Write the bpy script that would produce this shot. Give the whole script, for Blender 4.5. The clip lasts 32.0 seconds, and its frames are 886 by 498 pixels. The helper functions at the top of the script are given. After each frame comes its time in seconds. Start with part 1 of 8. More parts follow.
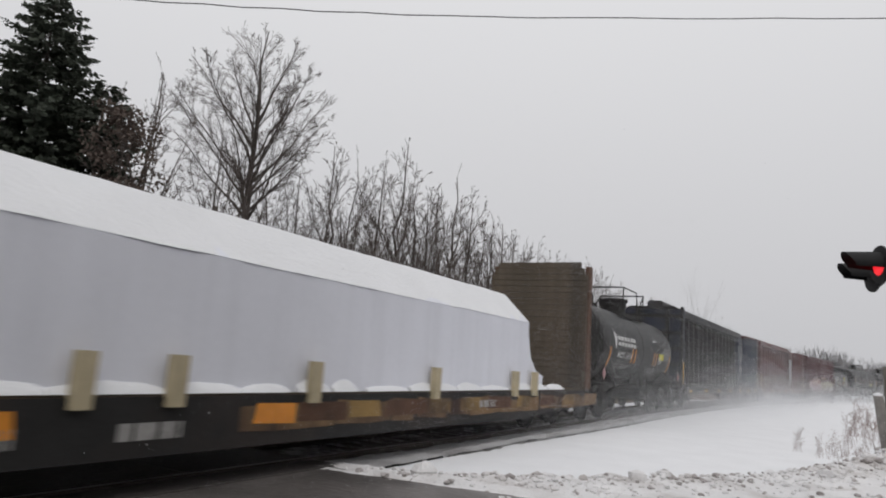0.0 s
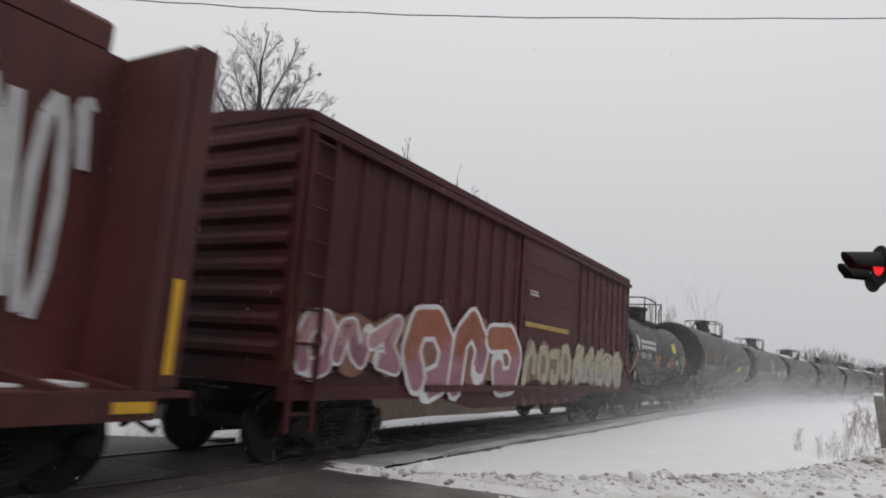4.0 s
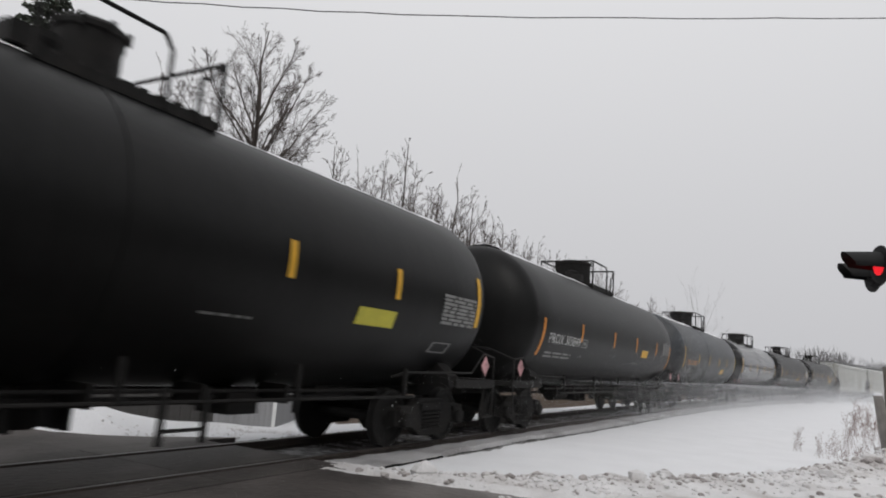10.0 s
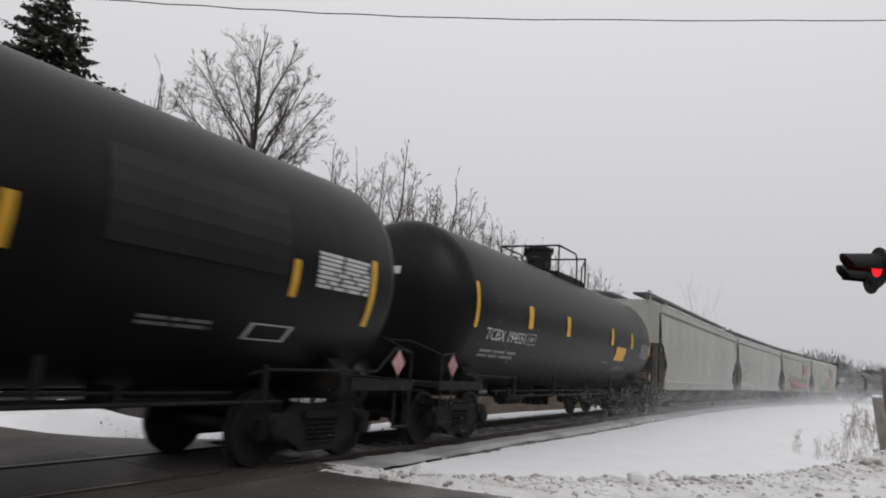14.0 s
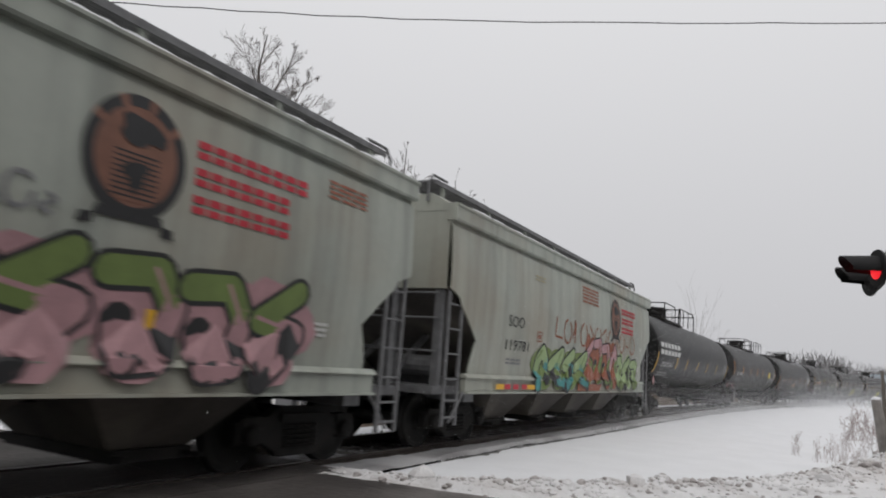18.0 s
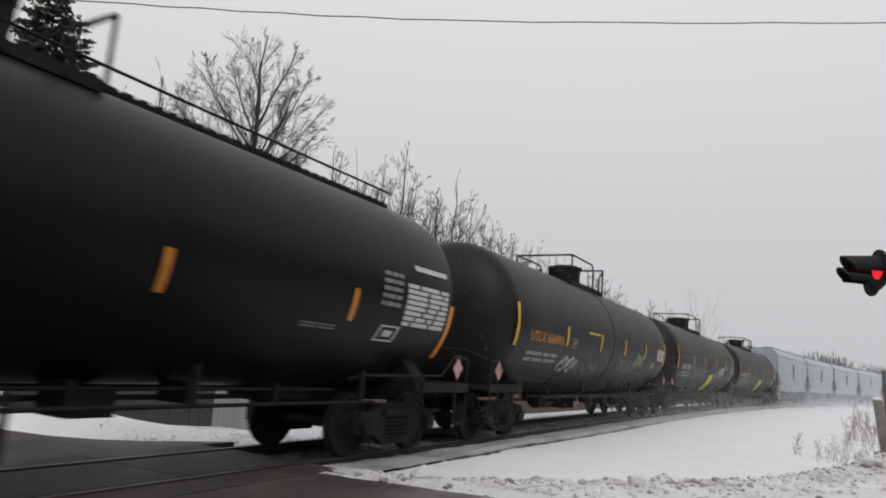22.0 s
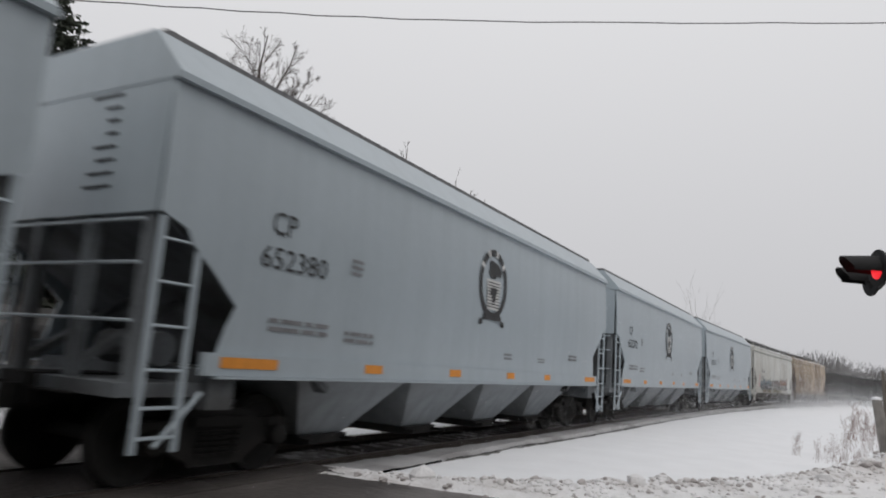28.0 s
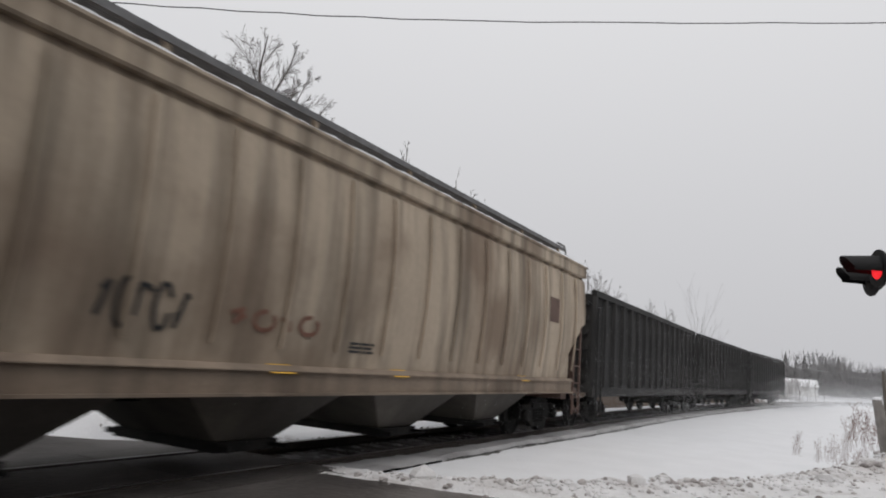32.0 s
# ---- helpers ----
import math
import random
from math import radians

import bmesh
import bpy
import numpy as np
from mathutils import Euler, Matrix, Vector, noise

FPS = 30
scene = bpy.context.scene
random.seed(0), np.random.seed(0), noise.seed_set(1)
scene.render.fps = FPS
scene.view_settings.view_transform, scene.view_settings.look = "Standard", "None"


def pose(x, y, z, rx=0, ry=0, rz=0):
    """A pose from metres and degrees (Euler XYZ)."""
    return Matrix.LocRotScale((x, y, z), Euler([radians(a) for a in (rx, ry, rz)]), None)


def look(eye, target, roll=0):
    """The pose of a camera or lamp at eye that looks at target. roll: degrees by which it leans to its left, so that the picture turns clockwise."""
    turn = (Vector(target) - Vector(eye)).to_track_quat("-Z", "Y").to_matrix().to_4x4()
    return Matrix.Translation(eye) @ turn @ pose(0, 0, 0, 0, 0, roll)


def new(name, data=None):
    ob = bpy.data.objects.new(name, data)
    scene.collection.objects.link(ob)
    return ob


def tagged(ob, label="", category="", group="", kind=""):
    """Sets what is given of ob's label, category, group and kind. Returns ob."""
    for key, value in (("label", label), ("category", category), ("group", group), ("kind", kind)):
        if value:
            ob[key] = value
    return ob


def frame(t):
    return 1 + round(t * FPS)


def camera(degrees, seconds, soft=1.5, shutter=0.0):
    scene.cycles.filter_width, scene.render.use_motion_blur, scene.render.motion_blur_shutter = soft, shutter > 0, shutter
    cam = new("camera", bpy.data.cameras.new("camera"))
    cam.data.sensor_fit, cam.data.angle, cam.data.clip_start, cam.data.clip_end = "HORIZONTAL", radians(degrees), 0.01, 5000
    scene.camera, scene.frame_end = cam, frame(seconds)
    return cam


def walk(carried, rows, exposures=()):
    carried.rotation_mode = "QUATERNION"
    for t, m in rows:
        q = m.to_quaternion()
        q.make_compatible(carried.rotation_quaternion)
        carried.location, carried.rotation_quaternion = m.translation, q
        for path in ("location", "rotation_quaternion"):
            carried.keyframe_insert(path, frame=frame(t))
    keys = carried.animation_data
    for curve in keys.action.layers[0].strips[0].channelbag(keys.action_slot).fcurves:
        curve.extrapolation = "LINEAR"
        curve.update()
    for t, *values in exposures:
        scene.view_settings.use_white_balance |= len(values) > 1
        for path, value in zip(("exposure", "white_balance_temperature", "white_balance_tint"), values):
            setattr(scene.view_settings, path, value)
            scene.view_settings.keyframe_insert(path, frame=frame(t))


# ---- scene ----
# Metres; rail top is z = 0, the straight track runs along +y at x = -TRACK and bends right beyond BEND.
TRACK, BEND, CURVE = 7.014, 22.43, 0.00234
EYE = Vector((0.0, 0.0, 1.469))
cam = camera(66.3, 32.0, soft=1.9, shutter=0.16)


def aim(t, yaw, pitch, roll=4.152):
    y, q = radians(yaw), radians(pitch)
    way = Vector((-math.sin(y) * math.cos(q), math.cos(y) * math.cos(q), math.sin(q)))
    return (t, look(EYE, EYE + way * 10, roll))


CAMERA_ROWS = [aim(t, 29.739 + 0.0477 * dx, 9.489 + 0.0477 * dy) for t, dx, dy in (
    (0, 2, -7), (3, 2, -7), (6, 3, -7), (6.5, 1, -8), (8, 2, -7.5), (10.4, 2, -7), (10.7, 0, -4), (11, -3, 0), (11.5, -4.5, -2.2), (12, -3, -3), (12.5, -1, -2.5),
    (13, 0.5, -3), (14, 0.3, -4), (14.5, 0, -4), (16.5, 0, 0), (17, -1, 0), (20, 0, 0), (21.5, 1, 0), (25, 0, 0), (29, 0, 0), (32, 0.5, 0))]
walk(cam, CAMERA_ROWS)

# ---- light: one even overcast sky ----
world = bpy.data.worlds.new("overcast")
scene.world = world
world.use_nodes = True
wn, wl = world.node_tree.nodes, world.node_tree.links
sky = wn.new("ShaderNodeTexSky")
sky.sky_type = "NISHITA"
sky.sun_disc = False
sky.sun_elevation, sky.sun_rotation = radians(38), radians(200)
bw = wn.new("ShaderNodeRGBToBW")
wl.new(sky.outputs["Color"], bw.inputs["Color"])
dim = wn.new("ShaderNodeMath")
dim.operation = "MULTIPLY"
dim.inputs[1].default_value = 0.02
wl.new(bw.outputs["Val"], dim.inputs[0])
cloud = wn.new("ShaderNodeMix")
cloud.data_type = "RGBA"
cloud.inputs["Factor"].default_value = 0.9
wl.new(dim.outputs[0], cloud.inputs["A"])
gen = wn.new("ShaderNodeTexCoord")
axes = wn.new("ShaderNodeSeparateXYZ")
wl.new(gen.outputs["Generated"], axes.inputs[0])
tone = wn.new("ShaderNodeValToRGB")
tone.color_ramp.elements[0].position, tone.color_ramp.elements[1].position = 0.0, 0.55
tone.color_ramp.elements[0].color, tone.color_ramp.elements[1].color = (0.60, 0.60, 0.625, 1), (0.86, 0.86, 0.88, 1)
wl.new(axes.outputs["Z"], tone.inputs["Fac"])
wl.new(tone.outputs["Color"], cloud.inputs["B"])
wl.new(cloud.outputs["Result"], wn["Background"].inputs["Color"])
wn["Background"].inputs["Strength"].default_value = 0.97
sun = new("sun", bpy.data.lights.new("sun", "SUN"))
sun.data.energy, sun.data.angle, sun.data.color = 0.7, radians(25), (1, 0.97, 0.93)
sun.matrix_world = look((0, 0, 0), (-0.35, 0.6, -0.75))
scene.view_settings.exposure = 0.0


# ---- materials ----
def mat(name, col, rough=0.6, metal=0.0, var=0.25, scale=2.0, bump=0.15, streak=0.0, dirt=None, dirt_amount=0.5, coat=0.0, gloss=0.5):
    """Paint, metal, snow or wood: a base colour with grain at two scales, runs down the face, patches of dirt and fine relief."""
    m = bpy.data.materials.new(name)
    m.use_nodes = True
    n, k = m.node_tree.nodes, m.node_tree.links
    b = n["Principled BSDF"]
    b.inputs["Roughness"].default_value, b.inputs["Metallic"].default_value = rough, metal
    b.inputs["Specular IOR Level"].default_value = gloss
    b.inputs["Coat Weight"].default_value = coat
    tc = n.new("ShaderNodeTexCoord")

    def grain(s, detail, stretch=None):
        v = tc.outputs["Object"]
        if stretch:
            mp = n.new("ShaderNodeMapping")
            mp.inputs["Scale"].default_value = stretch
            k.new(v, mp.inputs["Vector"])
            v = mp.outputs["Vector"]
        t = n.new("ShaderNodeTexNoise")
        t.inputs["Scale"].default_value, t.inputs["Detail"].default_value = s, detail
        k.new(v, t.inputs["Vector"])
        return t.outputs["Fac"]

    def ramp(fac, a, c, lo=0.3, hi=0.7):
        r = n.new("ShaderNodeValToRGB")
        r.color_ramp.elements[0].position, r.color_ramp.elements[1].position = lo, hi
        r.color_ramp.elements[0].color, r.color_ramp.elements[1].color = (*a, 1), (*c, 1)
        k.new(fac, r.inputs["Fac"])
        return r.outputs["Color"]

    def mix(fac, a, c, kind="MIX"):
        x = n.new("ShaderNodeMix")
        x.data_type, x.blend_type = "RGBA", kind
        if hasattr(fac, "links"):
            k.new(fac, x.inputs["Factor"])
        else:
            x.inputs["Factor"].default_value = fac
        k.new(a, x.inputs["A"])
        if hasattr(c, "links"):
            k.new(c, x.inputs["B"])
        else:
            x.inputs["B"].default_value = (*c, 1)
        return x.outputs["Result"]

    big, fine = grain(scale, 4), grain(scale * 14, 5)
    out = ramp(big, [c * (1 - var) for c in col], [min(c * (1 + var), 1) for c in col])
    out = mix(0.35, out, ramp(fine, [c * (1 - var) for c in col], [min(c * (1 + var), 1) for c in col]))
    if streak:
        s = ramp(grain(1.0, 5, (3.2, 3.2, 0.22)), (1, 1, 1), (1 - streak,) * 3, 0.42, 0.68)
        out = mix(1.0, out, s, "MULTIPLY")
    if dirt:
        d = ramp(grain(scale * 0.6, 8), (0, 0, 0), (dirt_amount,) * 3, 0.48, 0.66)
        out = mix(d, out, dirt)
    k.new(out, b.inputs["Base Color"])
    if bump:
        bm_ = n.new("ShaderNodeBump")
        bm_.inputs["Strength"].default_value, bm_.inputs["Distance"].default_value = bump, 0.03
        k.new(fine, bm_.inputs["Height"])
        k.new(bm_.outputs["Normal"], b.inputs["Normal"])
    return m


def glow(name, col, power):
    m = mat(name, col, 0.3, bump=0)
    b = m.node_tree.nodes["Principled BSDF"]
    b.inputs["Emission Color"].default_value, b.inputs["Emission Strength"].default_value = (*col, 1), power
    return m


SNOW = mat("snow", (0.81, 0.815, 0.835), 0.85, var=0.04, scale=1.2, bump=0.5)
PACKED = mat("packed_snow", (0.74, 0.73, 0.735), 0.8, var=0.10, scale=1.5, bump=0.8, dirt=(0.40, 0.36, 0.34), dirt_amount=0.5)
GREYSNOW = mat("grey_trackside_snow", (0.43, 0.425, 0.43), 0.85, var=0.18, scale=1.3, bump=0.6, dirt=(0.22, 0.21, 0.21), dirt_amount=0.75)
SLUSH = mat("slush_clods", (0.46, 0.43, 0.42), 0.7, var=0.25, scale=5, bump=0.6, dirt=(0.13, 0.11, 0.10), dirt_amount=0.8)
ASPHALT = mat("wet_asphalt", (0.080, 0.071, 0.067), 0.5, var=0.5, scale=0.8, bump=0.7, dirt=(0.26, 0.24, 0.23), dirt_amount=0.5)
BALLAST = mat("ballast", (0.20, 0.195, 0.19), 0.85, var=0.4, scale=6, bump=1.0, dirt=(0.66, 0.66, 0.68), dirt_amount=0.85)
TIE = mat("tie_wood", (0.10, 0.09, 0.082), 0.85, var=0.4, scale=5, bump=0.5)
RAIL = mat("rail_steel", (0.10, 0.085, 0.075), 0.55, 0.5, var=0.3, scale=4)
RAILTOP = mat("polished_rail", (0.42, 0.42, 0.43), 0.28, 0.9, var=0.15, scale=6, bump=0.05)
BLACK = mat("black_tank_paint", (0.0108, 0.0109, 0.0110), 0.40, var=0.3, scale=0.7, bump=0.06, streak=0.25, dirt=(0.013, 0.0125, 0.012), dirt_amount=0.5, gloss=0.15)
GLOSSY = mat("glossy_black_tank_paint", (0.006, 0.006, 0.0065), 0.16, var=0.3, scale=0.7, bump=0.02, streak=0.2, dirt=(0.014, 0.0135, 0.013), dirt_amount=0.4, gloss=0.45)
# dusty paint of the older tanks; on wagon 1 it stands in for haze
DUSTHAZE = mat("dusty_hazed_black_paint", (0.0095, 0.0095, 0.0088), 0.48, var=0.35, scale=0.8, bump=0.08, streak=0.3, dirt=(0.026, 0.024, 0.021), dirt_amount=0.6, gloss=0.28)
SLATE = mat("slate_grey_tank_paint", (0.040, 0.046, 0.055), 0.45, var=0.2, scale=0.7, bump=0.06, streak=0.3, dirt=(0.035, 0.034, 0.032), dirt_amount=0.6)
IRON = mat("grimy_iron", (0.0150, 0.0141, 0.0137), 0.8, 0.1, var=0.45, scale=4, bump=0.35, dirt=(0.032, 0.028, 0.025), dirt_amount=0.4, gloss=0.3)
WHEEL = mat("wheel_steel", (0.012, 0.0112, 0.0105), 0.8, 0.1, var=0.4, scale=6, bump=0.2)
STEEL = mat("bare_steel", (0.30, 0.30, 0.30), 0.5, 0.5, var=0.3, scale=8)
YELLOW = mat("yellow_reflector", (0.75, 0.42, 0.03), 0.5, var=0.15, scale=6, bump=0)
ORANGE = mat("orange_reflector", (0.72, 0.27, 0.03), 0.5, var=0.15, scale=6, bump=0)
LIME = mat("lime_placard", (0.66, 0.60, 0.05), 0.5, var=0.12, scale=5, bump=0)
WHITE = mat("white_lettering", (0.62, 0.62, 0.61), 0.6, var=0.2, scale=9, bump=0)
GREYTEXT = mat("dull_lettering", (0.25, 0.25, 0.245), 0.65, var=0.35, scale=11, bump=0)
RED = mat("red_marking", (0.48, 0.03, 0.05), 0.6, var=0.2, scale=6, bump=0)
INK = mat("black_lettering", (0.03, 0.03, 0.032), 0.6, var=0.3, scale=8, bump=0)


# ---- mesh helpers ----
def box(bm, x0, x1, y0, y1, z0, z1):
    v = [bm.verts.new((x, y, z)) for x in (x0, x1) for y in (y0, y1) for z in (z0, z1)]
    for f in ((0, 1, 3, 2), (4, 6, 7, 5), (0, 4, 5, 1), (2, 3, 7, 6), (0, 2, 6, 4), (1, 5, 7, 3)):
        bm.faces.new([v[i] for i in f])


def prism(bm, outline, a, b, axis="x"):
    """Extrudes a flat outline from a to b. axis x: outline is (y, z); axis y: outline is (x, z); axis z: outline is (x, y)."""
    def at(u, w, t):
        return {"x": (t, u, w), "y": (u, t, w), "z": (u, w, t)}[axis]
    lo, hi = [bm.verts.new(at(u, w, a)) for u, w in outline], [bm.verts.new(at(u, w, b)) for u, w in outline]
    n = len(outline)
    bm.faces.new(lo[::-1])
    bm.faces.new(hi)
    for i in range(n):
        bm.faces.new((lo[i], lo[(i + 1) % n], hi[(i + 1) % n], hi[i]))


def rod(bm, a, b, r, r2=None, seg=6, caps=True):
    a, b = Vector(a), Vector(b)
    r2 = r if r2 is None else r2
    d = (b - a).normalized()
    u = d.orthogonal().normalized()
    w = d.cross(u)
    rings = []
    for c, q in ((a, r), (b, r2)):
        rings.append([bm.verts.new(c + (u * math.cos(2 * math.pi * i / seg) + w * math.sin(2 * math.pi * i / seg)) * q) for i in range(seg)])
    for i in range(seg):
        j = (i + 1) % seg
        bm.faces.new((rings[0][i], rings[0][j], rings[1][j], rings[1][i]))
    if caps:
        bm.faces.new(rings[0][::-1])
        bm.faces.new(rings[1])


def pipe(bm, points, r, seg=6):
    for a, b in zip(points, points[1:]):
        rod(bm, a, b, r, seg=seg)


def lathe(bm, profile, seg=40, axis="y", centre=(0, 0, 0)):
    """Turns a profile of (along, radius) about an axis through centre."""
    cx, cy, cz = centre
    rings = []
    for u, r in profile:
        ring = []
        for i in range(seg):
            a = 2 * math.pi * i / seg
            c, s = r * math.cos(a), r * math.sin(a)
            ring.append(bm.verts.new({"y": (cx + c, cy + u, cz + s), "x": (cx + u, cy + c, cz + s), "z": (cx + c, cy + s, cz + u)}[axis]))
        rings.append(ring)
    for p, q in zip(rings, rings[1:]):
        for i in range(seg):
            j = (i + 1) % seg
            bm.faces.new((p[i], p[j], q[j], q[i]))
    bm.faces.new(rings[0][::-1])
    bm.faces.new(rings[-1])


MESHES = {}


def finish(bm, name, material, smooth=False, bevel=0.0):
    if bevel:
        bmesh.ops.bevel(bm, geom=[e for e in bm.edges if len(e.link_faces) == 2 and e.calc_face_angle() > 0.6], offset=bevel, segments=1, affect="EDGES")
    bmesh.ops.recalc_face_normals(bm, faces=bm.faces)
    me = bpy.data.meshes.new(name)
    bm.to_mesh(me)
    bm.free()
    for m in material if isinstance(material, (list, tuple)) else [material]:
        me.materials.append(m)
    if smooth:
        me.shade_smooth()
        me.set_sharp_from_angle(angle=radians(38))
    return me


def put(name, me, parent=None, label="", m=None):
    ob = new(name, me)
    ob.parent = parent
    if m is not None:
        ob.matrix_basis = m
    if label:
        ob["label"] = label
    return ob


def part(name, bm, material, parent, label="", smooth=False, bevel=0.0, m=None):
    return put(name, finish(bm, name, material, smooth, bevel), parent, label, m)


def shared(key, name, material, build, smooth=False, bevel=0.0):
    """One mesh for all alike parts: built at the first call, then used again."""
    if key not in MESHES:
        bm = bmesh.new()
        build(bm)
        MESHES[key] = finish(bm, name, material, smooth, bevel)
    return MESHES[key]


def thing(name, label, category, group=""):
    ob = new(name)
    ob.empty_display_size = 0.3
    return tagged(ob, label, category, group)


# ---- markings on a car's near side: flat shapes in (y, z), laid on the side by a function ----
def on_tank(R, zc, lift=0.012):
    def place(y, z):
        v = max(-0.97, min(0.97, (z - zc) / R))
        return ((R + lift) * math.sqrt(1 - v * v), y, zc + (R + lift) * v)
    return place


def on_wall(x, lift=0.012):
    return lambda y, z: (x(z) + lift, y, z) if callable(x) else (x + lift, y, z)


def quad(bm, place, corners, rows=1, mi=0):
    """A four-cornered mark, corners (y, z) from lower left round, cut into rows so that it follows a curved side."""
    (a, b, c, d) = corners
    last = None
    for i in range(rows + 1):
        t = i / rows
        l = (a[0] + (d[0] - a[0]) * t, a[1] + (d[1] - a[1]) * t)
        r = (b[0] + (c[0] - b[0]) * t, b[1] + (c[1] - b[1]) * t)
        now = (bm.verts.new(place(*l)), bm.verts.new(place(*r)))
        if last:
            f = bm.faces.new((last[0], last[1], now[1], now[0]))
            f.material_index = mi
        last = now


def bar(bm, place, y0, y1, z0, z1, rows=None, mi=0):
    quad(bm, place, ((y0, z0), (y1, z0), (y1, z1), (y0, z1)), rows or max(1, round((z1 - z0) / 0.18)), mi)


def small_print(bm, place, y0, y1, z0, z1, lines, seed=0, fill=0.55):
    """Lines of writing too small to read, as broken bars."""
    rng = random.Random(seed)
    step = (z1 - z0) / lines
    for i in range(lines):
        y, z = y0, z1 - (i + 1) * step
        while y < y1 - 0.02:
            w = min(rng.uniform(0.12, 0.5) * (y1 - y0), y1 - y)
            bar(bm, place, y, y + w, z + step * (1 - fill) / 2, z + step * (1 + fill) / 2)
            y += w + 0.05 * (y1 - y0)


def text_mesh(words, height, slant=0.0):
    cu = bpy.data.curves.new("words", "FONT")
    cu.body, cu.size, cu.resolution_u, cu.shear = words, height / 0.70, 2, slant
    ob = bpy.data.objects.new("words", cu)
    scene.collection.objects.link(ob)
    bpy.context.view_layer.update()
    me = bpy.data.meshes.new_from_object(ob.evaluated_get(bpy.context.evaluated_depsgraph_get()))
    bpy.data.objects.remove(ob)
    return me


def words(place, body, y0, y1, z0, height, material, parent, label="", slant=0.0):
    """Readable lettering from y0 to y1 with its foot at z0."""
    me = text_mesh(body, height, slant)
    bm = bmesh.new()
    bm.from_mesh(me)
    bpy.data.meshes.remove(me)
    xs = [v.co.x for v in bm.verts]
    lo, hi = min(xs), max(xs)
    for i in range(1, 4):
        bmesh.ops.bisect_plane(bm, geom=bm.verts[:] + bm.edges[:] + bm.faces[:], plane_co=(0, height * i / 4, 0), plane_no=(0, 1, 0))
    for v in bm.verts:
        v.co = place(y0 + (v.co.x - lo) / (hi - lo) * (y1 - y0), z0 + v.co.y)
    return part("lettering", bm, material, parent, label)


def block_logo(place, y0, y1, z0, z1, count, material, parent, label, name="logo"):
    """A maker's name as a row of plain paired bars of its size and colour."""
    bm = bmesh.new()
    w, h = (y1 - y0) / count, z1 - z0
    for i in range(count):
        a, b = y0 + (i + 0.06) * w, y0 + (i + 0.84) * w
        bar(bm, place, a, b, z0, z0 + 0.40 * h)
        bar(bm, place, a, b, z1 - 0.40 * h, z1)
    return tagged(part(name, bm, material, parent), label, kind="stuff")


def frame_box(place, y0, y1, z0, z1, material, parent, lean=0.0, inner=True):
    """A small stencilled box: four thin edges with a mark inside."""
    bm = bmesh.new()
    u, v = 0.09 * (y1 - y0), 0.10 * (z1 - z0)

    def slab(a, b, c, d):
        quad(bm, place, ((a + lean * (c - z0), c), (b + lean * (c - z0), c), (b + lean * (d - z0), d), (a + lean * (d - z0), d)), 2)
    slab(y0, y1, z0, z0 + v)
    slab(y0, y1, z1 - v, z1)
    slab(y0, y0 + u, z0 + v, z1 - v)
    slab(y1 - u, y1, z0 + v, z1 - v)
    if inner:
        slab(y0 + 3 * u, y1 - 3 * u, z0 + 3 * v, z1 - 3 * v)
    return part("stencil_box", bm, material, parent)


# ---- what every wagon runs on ----
def build_side_frame(bm):
    """Cast truck side frame, at x = 0, with its arch, spring window and journal boxes."""
    outline = [(-1.12, 0.36), (-1.12, 0.60), (-0.95, 0.68), (-0.62, 0.66), (-0.42, 0.78), (0.42, 0.78), (0.62, 0.66), (0.95, 0.68), (1.12, 0.60), (1.12, 0.36),
               (0.72, 0.38), (0.44, 0.24), (0.36, 0.17), (-0.36, 0.17), (-0.44, 0.24), (-0.72, 0.38)]
    prism(bm, outline, -0.07, 0.07)
    for s in (-1, 1):
        lathe(bm, [(-0.10, 0.13), (0.12, 0.13), (0.15, 0.10), (0.16, 0.04)], 12, "x", (0.04, s * 0.89, 0.46))
        box(bm, 0.06, 0.10, s * 0.89 - 0.17, s * 0.89 + 0.17, 0.56, 0.66)
    for y in (-0.24, -0.08, 0.08, 0.24):
        for k in range(5):
            lathe(bm, [(0.0, 0.07), (0.03, 0.07)], 10, "z", (0.06, y, 0.28 + k * 0.06))
    box(bm, -0.02, 0.12, -0.40, 0.40, 0.60, 0.70)


def build_wheelset(bm):
    """Two flanged wheels on an axle, about its own centre."""
    lathe(bm, [(-0.95, 0.07), (-0.78, 0.08), (0.78, 0.08), (0.95, 0.07)], 10, "x")
    for s in (-1, 1):
        p = [(s * 0.68, 0.48), (s * 0.705, 0.485), (s * 0.725, 0.462), (s * 0.81, 0.457), (s * 0.81, 0.40), (s * 0.775, 0.36), (s * 0.77, 0.18), (s * 0.83, 0.13), (s * 0.83, 0.03)]
        lathe(bm, p, 28, "x")
        for i in range(3):
            a = 2 * math.pi * i / 3
            lathe(bm, [(s * 0.94, 0.022), (s * 1.02, 0.022)], 6, "x", (0, 0.06 * math.cos(a), 0.06 * math.sin(a)))


def build_bolster(bm):
    prism(bm, [(-0.2, 0.52), (0.2, 0.52), (0.22, 0.74), (-0.22, 0.74)], -1.0, 1.0)
    lathe(bm, [(0.74, 0.2), (0.86, 0.2)], 14, "z")
    for s in (-1, 1):
        box(bm, -0.9, 0.9, s * 0.42 - 0.05, s * 0.42 + 0.05, 0.36, 0.46)
        for x in (-0.72, 0.72):
            box(bm, x - 0.06, x + 0.06, s * 0.42 - 0.04, s * 0.42 + 0.04, 0.28, 0.58)


